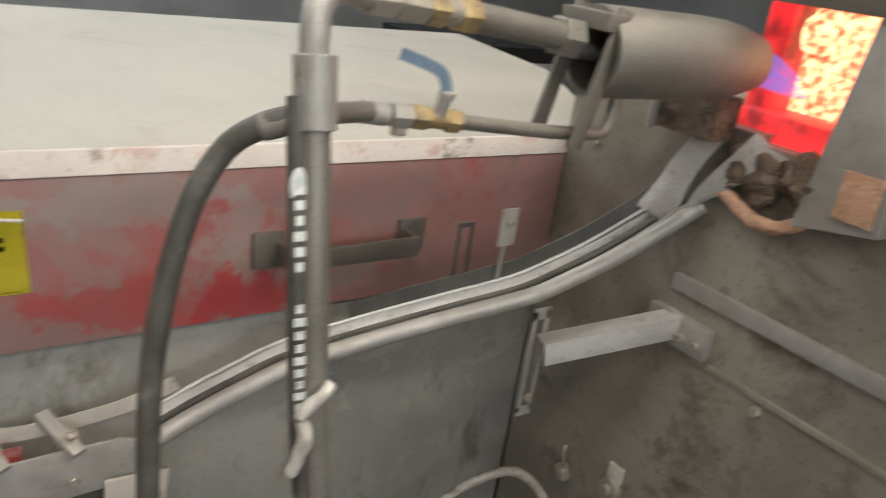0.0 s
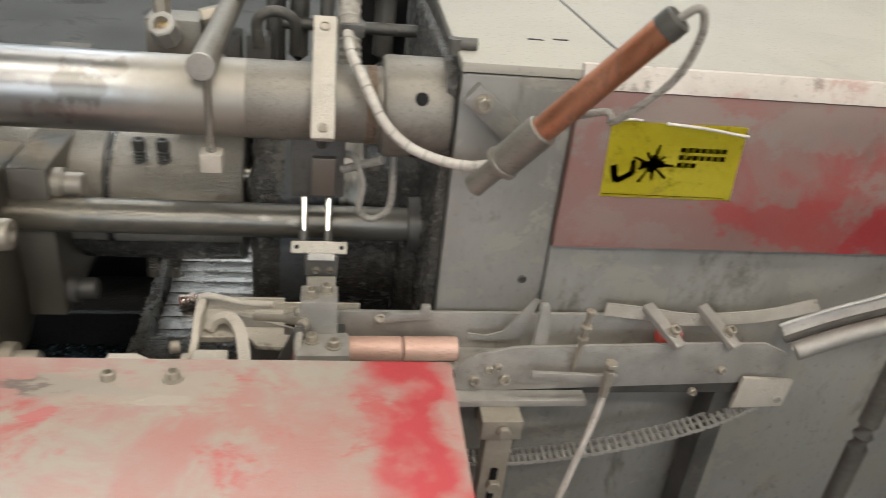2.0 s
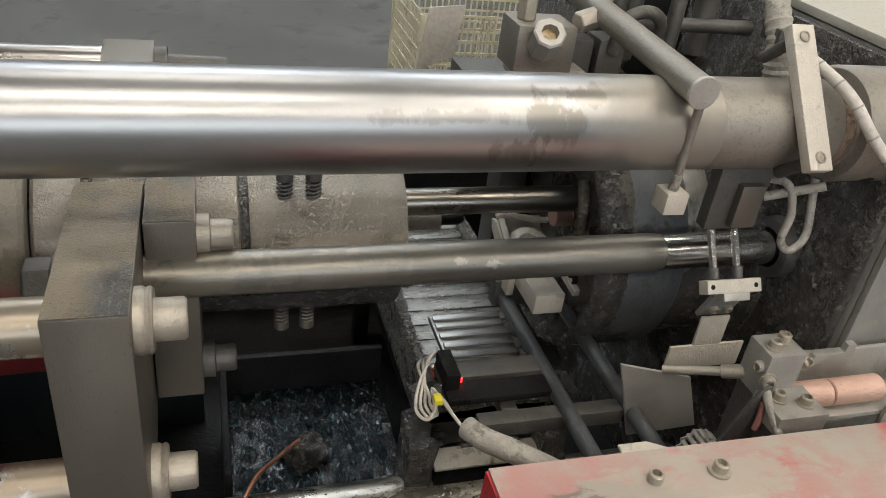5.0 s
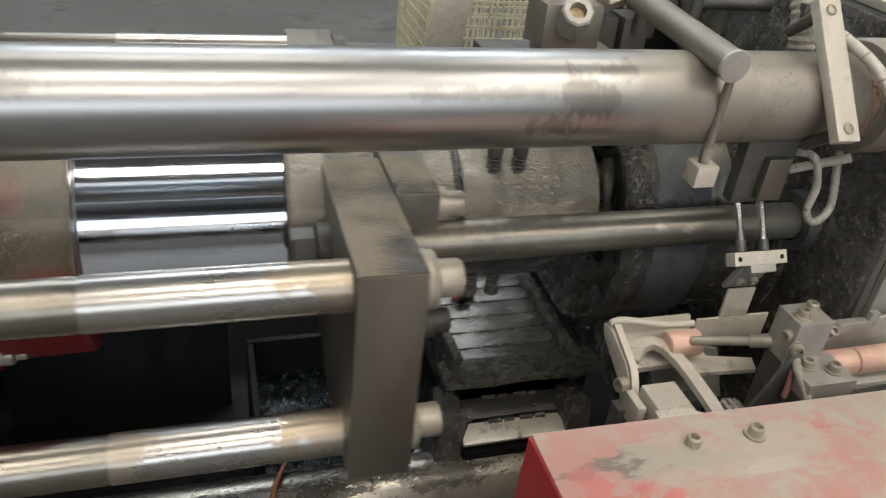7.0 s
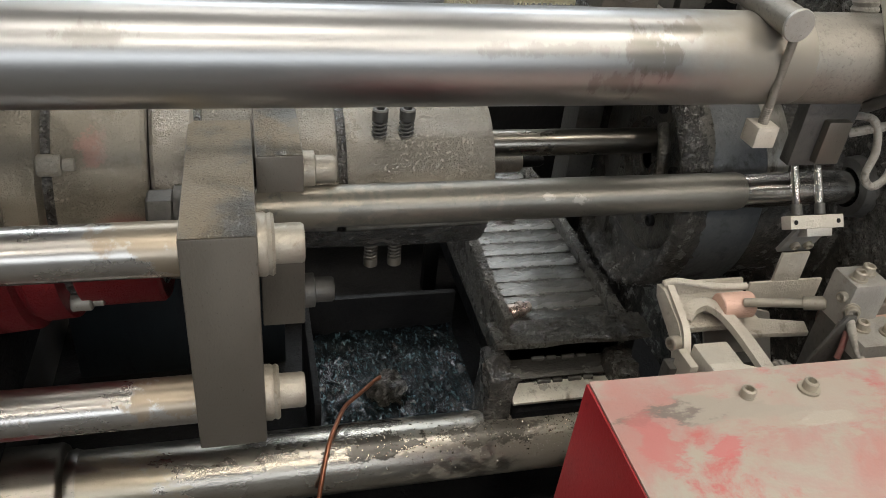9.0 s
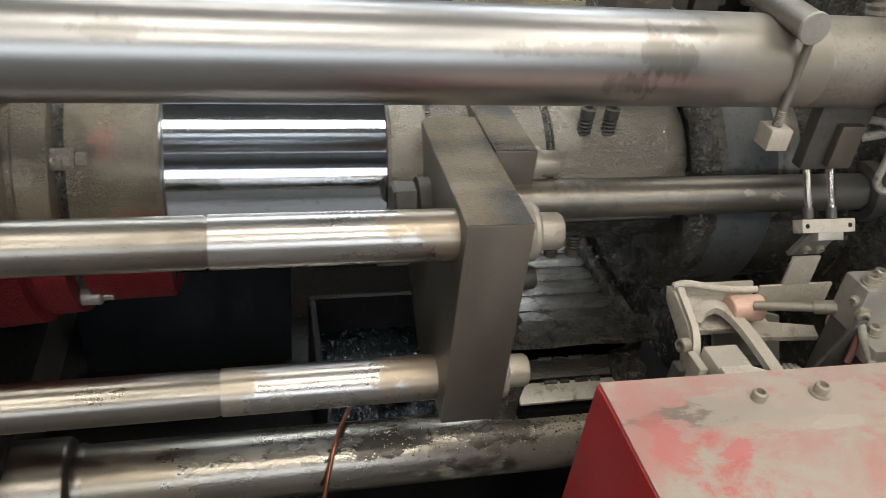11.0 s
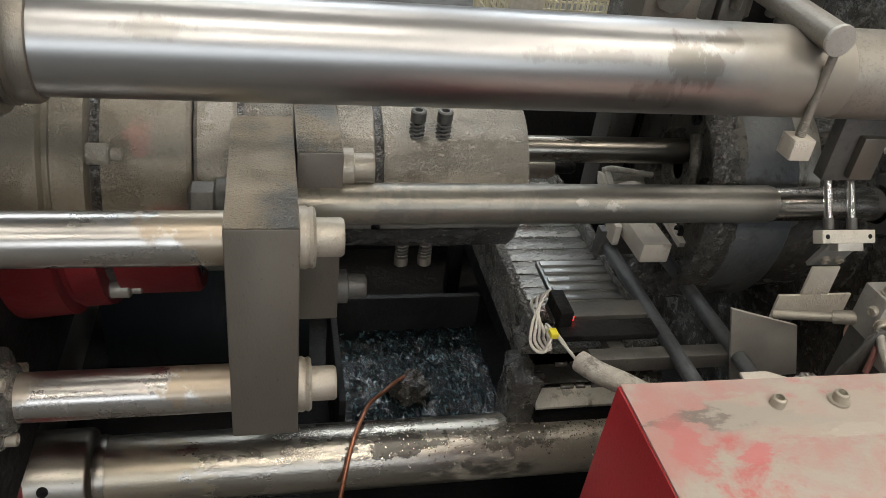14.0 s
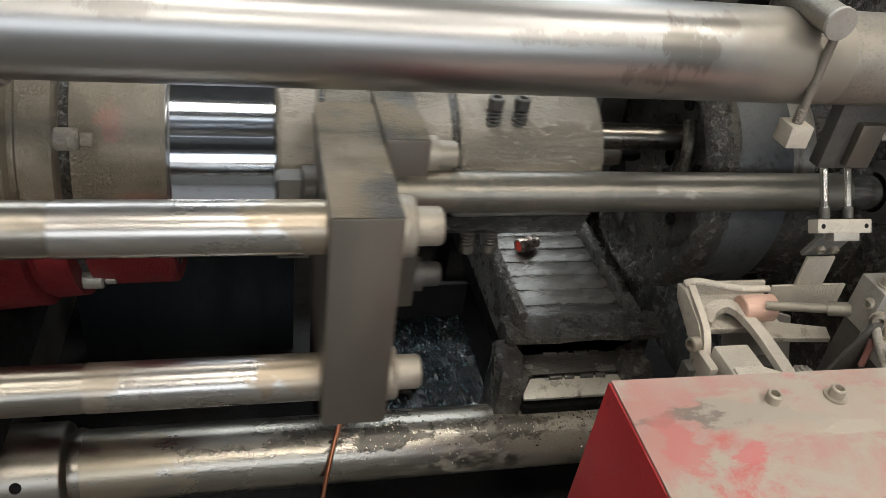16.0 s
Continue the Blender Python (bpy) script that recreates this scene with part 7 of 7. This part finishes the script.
    # flame between burner and mouth, in rigid tongues
    for i, (ry, rz, r, ln2) in enumerate(((0.0, 0.0, 0.030, 0.10), (0.015, 0.012, 0.018, 0.12), (-0.012, -0.014, 0.016, 0.11))):
        f = bmesh.new()
        mm, l2 = frame_of(b_ + Vector((0.002, ry, rz)), Vector((1.318 + ln2, 0.80 + ry, 1.505 + rz)))
        spin(f, [(0, 0), (0, r * 0.8), (l2 * 0.3, r), (l2 * 0.7, r * 0.7), (l2, 0)], mm, 20)
        fl = part("flame", f, FLAME, t, "faint blue gas flame")
        fl.visible_shadow = False


burner()


def hoses():
    t = thing("gas_hose_riser", (0.52, 0.86, 0.0), "upright grey printed hose in a steel sleeve", "hose")
    up = [(0.53, 0.73, 0.0), (0.52, 0.73, 0.45), (0.506, 0.73, 0.85), (0.492, 0.735, 1.0), (0.480, 0.742, 1.13), (0.473, 0.752, 1.288), (0.477, 0.785, 1.44), (0.478, 0.795, 1.49)]
    part("hose", tube(bmesh.new(), up, 0.0180, 22, 8), BAR_DULL, t, "grey dusty hose")
    line = smooth_path([(x - 0.019, y + 0.002, z) for x, y, z in up[3:]], 10)
    part("inner_hose", sweep(bmesh.new(), line, [(0.0125 * math.cos(i * 0.4488), 0.0125 * math.sin(i * 0.4488)) for i in range(14)]), RUBBER, t, "black printed hose beside it")
    part("sleeve", rod(bmesh.new(), (0.478, 0.788, 1.455), (0.4775, 0.80, 1.535), 0.0245, 32, bev=0.0015), GALV, t, "steel sleeve")
    # unreadable print as short bars that lie on the hose
    k = bmesh.new()
    n = len(line)
    for i in range(6, n - 14):
        if i % 12 in (7, 8):
            continue
        d = (line[i + 1] - line[i]).normalized()
        face = Vector((-0.25, -1, 0.2))
        face = (face - d * face.dot(d)).normalized()
        side = d.cross(face)
        at = line[i] + face * 0.0121
        m = Matrix((( side.x, face.x, d.x, at.x), (side.y, face.y, d.y, at.y), (side.z, face.z, d.z, at.z), (0, 0, 0, 1)))
        w = 0.0042 + 0.0012 * ((i * 7) % 3)
        box(k, -w, w, -0.0006, 0.0010, 0.0, (line[i + 1] - line[i]).length * 0.62, 0.0, m)
    tagged(part("print", k, PRINT, t, "white bars of print"), kind="stuff")
    em = bmesh.new()
    bmesh.ops.create_uvsphere(em, u_segments=16, v_segments=8, radius=0.011, matrix=Matrix.Translation((0.452, 0.767, 1.40)) @ Matrix.Diagonal((0.9, 0.3, 1.8, 1)))
    part("print_mark", em, PRINT, t, "pale oval print mark")
    tp = tube(bmesh.new(), [(0.492, 0.722, 1.165), (0.475, 0.716, 1.155), (0.455, 0.722, 1.13), (0.462, 0.72, 1.10), (0.455, 0.735, 1.04)], 0.0085, 10, 6)
    for v in tp.verts:
        v.co += noise.noise_vector(v.co * 40) * 0.004
    part("tape", tp, LIGHTCABLE, t, "pale torn tape")
    t = thing("black_hose", (0.32, 0.86, 0.0), "thick black rubber hose in an arch", "hose")
    part("hose", tube(bmesh.new(), [(0.325, 0.86, 0.30), (0.318, 0.86, 0.70), (0.317, 0.86, 0.954), (0.320, 0.86, 1.108), (0.330, 0.86, 1.20), (0.345, 0.86, 1.278), (0.37, 0.86, 1.36), (0.405, 0.86, 1.415), (0.43, 0.83, 1.447), (0.462, 0.81, 1.463), (0.50, 0.80, 1.466)], 0.0145, 20, 10), RUBBER, t)
    part("ferrule", rod(bmesh.new(), (0.432, 0.828, 1.448), (0.470, 0.806, 1.464), 0.0165, 24, bev=0.002), BAR_DULL, t, "dull crimped ferrule")
    t = thing("floor_hose", (1.2, 1.0, 0.0), "grey hose bending along the furnace foot", "hose")
    part("hose", tube(bmesh.new(), [(0.85, 1.22, 0.10), (0.95, 1.20, 0.30), (1.05, 1.17, 0.43), (1.15, 1.14, 0.50), (1.24, 1.11, 0.51), (1.30, 1.06, 0.44), (1.32, 1.02, 0.30), (1.33, 1.0, 0.0)], 0.0115, 14, 8), CABLE, t)
    t = thing("copper_wire", (-1.15, 1.45, 0.28), "thin bent copper wire hanging over the lower tie bar", "wire")
    part("wire", tube(bmesh.new(), [(-1.085, 1.74, 0.275), (-1.121, 1.70, 0.29), (-1.16, 1.645, 0.312), (-1.197, 1.592, 0.333), (-1.222, 1.53, 0.352), (-1.243, 1.475, 0.356), (-1.262, 1.43, 0.30), (-1.275, 1.405, 0.22), (-1.285, 1.39, 0.12), (-1.29, 1.385, 0.0)], 0.0046, 10, 8), COPPER, t)


hoses()


# ---- beyond the machine ----
def crate():
    t = thing("wire_crate", (0.10, 4.45, 0), "cream wire mesh crate on the workshop floor", "crate")
    x0, x1, y0, y1, h = -0.24, 0.57, 4.15, 4.75, 0.56
    for x in (x0, x1):
        for y in (y0, y1):
            part("corner_post", box(bmesh.new(), x - 0.015, x + 0.015, y - 0.015, y + 0.015, 0.0, h, 0.002), CRATE, t)
    for nm, horiz in (("front_mesh", (y0,)), ("back_mesh", (y1,))):
        g = bmesh.new()
        for y in horiz:
            for i in range(25):
                x = x0 + (x1 - x0) * i / 24
                box(g, x - 0.004, x + 0.004, y - 0.004, y + 0.004, 0.04, h)
            for i in range(9):
                z = 0.06 + (h - 0.06) * i / 8
                box(g, x0, x1, y - 0.006, y - 0.001, z - 0.006, z + 0.006)
        part(nm, g, CRATE, t)
    for x in (x0, x1):
        g = bmesh.new()
        for i in range(15):
            y = y0 + (y1 - y0) * i / 14
            box(g, x - 0.004, x + 0.004, y - 0.004, y + 0.004, 0.04, h)
        for i in range(9):
            z = 0.06 + (h - 0.06) * i / 8
            box(g, x - 0.006, x - 0.001, y0, y1, z - 0.006, z + 0.006)
        part("side_mesh", g, CRATE, t)
    part("floor_sheet", box(bmesh.new(), x0, x1, y0, y1, 0.03, 0.05), CRATE, t)
    s = bmesh.new()
    prism(s, [(x0 - 0.02, 0.30), (x0 + 0.17, 0.36), (x0 + 0.20, 0.62), (x0 + 0.02, 0.60)], "y", y0 - 0.02, y0 - 0.01, 0.002)
    part("sack_flap", s, LIGHTCABLE, t, "pale sack hung over the corner")


crate()


def scrap_bin():
    t = thing("scrap_bin", (-0.65, 3.05, 0), "low wire bin filled with brass and copper fittings", "scrap bin")
    x0, x1, y0, y1, h = -1.00, -0.29, 2.74, 3.42, 0.50
    part("base", box(bmesh.new(), x0, x1, y0, y1, 0.0, 0.05, 0.004), DARKSTEEL, t)
    for x in (x0, x1):
        for y in (y0, y1):
            part("corner_post", box(bmesh.new(), x - 0.012, x + 0.012, y - 0.012, y + 0.012, 0.0, h, 0.002), CRATE, t)
    for q in ((x0, x1, y0 - 0.006, y0 + 0.006), (x0, x1, y1 - 0.006, y1 + 0.006), (x0 - 0.006, x0 + 0.006, y0, y1), (x1 - 0.006, x1 + 0.006, y0, y1)):
        for z in (0.14, 0.26, 0.38, h):
            part("rail", box(bmesh.new(), *q, z - 0.005, z + 0.005), CRATE, t)
    heap = bmesh.new()
    rnd = random.Random(12)
    for i in range(420):
        p = Vector((rnd.uniform(x0 + 0.03, x1 - 0.03), rnd.uniform(y0 + 0.03, y1 - 0.03), rnd.uniform(0.36, 0.46)))
        d = Vector((rnd.uniform(-1, 1), rnd.uniform(-1, 1), rnd.uniform(-0.4, 0.4))).normalized()
        rod(heap, p - d * 0.02, p + d * 0.02, rnd.uniform(0.010, 0.017), 8)
    box(heap, x0 + 0.01, x1 - 0.01, y0 + 0.01, y1 - 0.01, 0.05, 0.38)
    tagged(part("fittings_heap", heap, BRASS, t, "heap of brass and copper fittings"), kind="stuff")


scrap_bin()


def background():
    """Dark machinery and scrap behind the housing, each a thing on the floor."""
    rnd = random.Random(4)
    for x, y, w, d, h, m, lab in ((1.6, 3.9, 1.4, 0.6, 0.95, DARKSTEEL, "dark steel cabinet behind the machine"), (3.6, 4.2, 1.6, 0.8, 1.1, BLACK, "black machine base behind the housing"), (3.1, 2.4, 0.8, 1.2, 1.15, DARKSTEEL, "dark steel machine stand beyond the furnace")):
        t = thing("machine_cabinet", (x, y, 0), lab, "machine cabinet")
        part("body", box(bmesh.new(), x - w / 2, x + w / 2, y - d / 2, y + d / 2, 0.05, h, 0.01), m, t)
        part("plinth", box(bmesh.new(), x - w / 2 + 0.03, x + w / 2 - 0.03, y - d / 2 + 0.03, y + d / 2 - 0.03, 0, 0.05), BLACK, t)
        for i in range(7):
            cx, cz = x + rnd.uniform(-w / 2.4, w / 2.4), rnd.uniform(0.5, h - 0.1)
            part("fitting", rod(bmesh.new(), (cx, y - d / 2 - 0.05, cz), (cx, y - d / 2, cz), rnd.uniform(0.02, 0.05), 14, bev=0.004), BOLT if i % 2 else DARKSTEEL, t)


background()


# ---- what moves ----
def motions():
    def shift(ob, rows):
        base = Vector(ob.location)
        walk(ob, [(t, Matrix.Translation(base + Vector(d)) @ (pose(0, 0, 0, *r) if r else Matrix())) for t, d, *r in [(q[0], q[1:4], *q[4:]) for q in rows]])

    # ram: forward stroke, dwell and return, every 4.37 s
    fwd = ((0.0, 0.0), (0.10, 0.075), (0.20, 0.165), (0.30, 0.258), (0.40, 0.305), (0.60, 0.342), (0.80, 0.350))
    ret = ((0.0, 0.350), (0.07, 0.338), (0.17, 0.284), (0.27, 0.214), (0.37, 0.158), (0.47, 0.094), (0.57, 0.038), (0.66, 0.0))
    rows = [(0.0, 0.0, 0, 0)]
    for start, back in ((1.55, 2.50), (5.93, 6.855), (10.30, 11.23), (14.69, 15.62)):
        rows += [(start + t, d, 0, 0) for t, d in fwd]
        rows += [(back + t, d, 0, 0) for t, d in ret if back + t < 16.0]
    rows.append((16.0, 0.158, 0, 0))
    walk_rows = [q for q in rows if q[0] <= 16.0]
    shift(RAM, walk_rows)

    # sliding die: pushes out after the return stroke and draws back before the loader comes
    e = 0.245
    rows = [(0.0, 0, 0, 0)]
    for out, home in ((2.90, 4.42), (7.25, 8.79), (11.64, 13.17)):
        rows += [(out, 0, 0, 0), (out + 0.12, -e * 0.55, 0, 0), (out + 0.25, -e, 0, 0), (home, -e, 0, 0), (home + 0.07, -e * 0.5, 0, 0), (home + 0.14, 0, 0, 0)]
    rows.append((16.0, 0, 0, 0))
    shift(HEAD, rows)

    # loader: runs in along its rods, waits and returns
    s = 0.44
    rows = [(0.0, 0, 0, 0)]
    for go in (0.32, 4.68, 9.06, 13.42):
        rows += [(go, 0, 0, 0), (go + 0.08, 0, 0.08, 0), (go + 0.18, 0, 0.30, 0), (go + 0.28, 0, s, 0), (go + 0.80, 0, s, 0), (go + 0.88, 0, 0.36, 0), (go + 0.98, 0, 0.20, 0), (go + 1.08, 0, 0.06, 0), (go + 1.18, 0, 0, 0)]
    rows.append((16.0, 0, 0, 0))
    shift(LOAD, rows)

    # each billet waits in the trough, is pushed to the cradle, carried in, and taken into the sliding die
    for i, b in enumerate(CYCLE_BILLETS):
        go = (4.68, 9.06, 13.42, 17.8)[i]
        up = (1.9, 6.1, 10.4, 15.1)[i]
        wait = (0.13, -0.035, -0.02)
        early = (0.13 + 0.058 * min(i, 1), -0.035, -0.02)
        rows = [(0.0, *early)]
        if i:
            rows += [(up - 0.9, *early), (up - 0.6, *wait)]
        rows += [(up, *wait), (up + 0.35, 0, 0, 0)]
        if go < 16:
            rows += [(go, 0, 0, 0), (go + 0.08, 0, 0.08, 0.006), (go + 0.18, 0, 0.30, 0.02), (go + 0.28, 0, AXY - 1.314, AXZ - 0.766), (go + 0.45, 0, AXY - 1.314, AXZ - 0.766),
                     (go + 0.55, 0.10, AXY - 1.314, AXZ - 0.766), (16.0, 0.10 + 0.03 * i, AXY - 1.314, AXZ - 0.766)]
        else:
            rows += [(16.0, 0, 0, 0)]
        shift(b, rows)

    # forged fittings: pushed out with the sliding die, fall on the conveyor, ride away on it
    drop_z = 0.4885 - AXZ
    for i, f in enumerate(FITTINGS):
        out = (-1.5, 3.05, 7.42, 11.85)[i]
        rest = (-0.32, -0.035, drop_z)
        rows = []
        if out > 0:
            rows += [(0.0, 0.04 * i, 0, 0, 0, 0, 0), (out - 0.4, 0, 0, 0, 0, 0, 0), (out - 0.15, 0, 0, 0, 0, 0, 0), (out, -0.20, 0, 0, 0, 0, 0), (out + 0.10, -0.25, -0.02, -0.03, 0, -20, 0),
                     (out + 0.28, -0.30, -0.02, drop_z + 0.10, 20, -40, 20), (out + 0.40, -0.31, -0.03, drop_z, 30, 0, 30), (out + 0.48, -0.315, -0.034, drop_z + 0.012, 40, 0, 30), (out + 0.56, *rest, 60, 0, 20)]
            t0, y0 = out + 0.56, -0.035
        else:
            rows += [(0.0, *rest, 60, 0, 20)]
            t0, y0 = 0.0, -0.035
        stay = max(t0, out + 2.3)
        if stay < 16:
            if stay > t0:
                rows.append((stay, *rest, 60, 0, 20))
            end = min(16.0, stay + 3.4)
            run = end - stay
            rows.append((end, -0.32 + 0.031 * run, y0 + 0.122 * run, drop_z, 60, 0, 20))
            if end < 16:
                rows.append((16.0, -0.32 + 0.031 * run, y0 + 0.122 * run + 0.01, drop_z, 60, 0, 20))
        else:
            rows.append((16.0, *rest, 60, 0, 20))
        shift(f, rows)


motions()
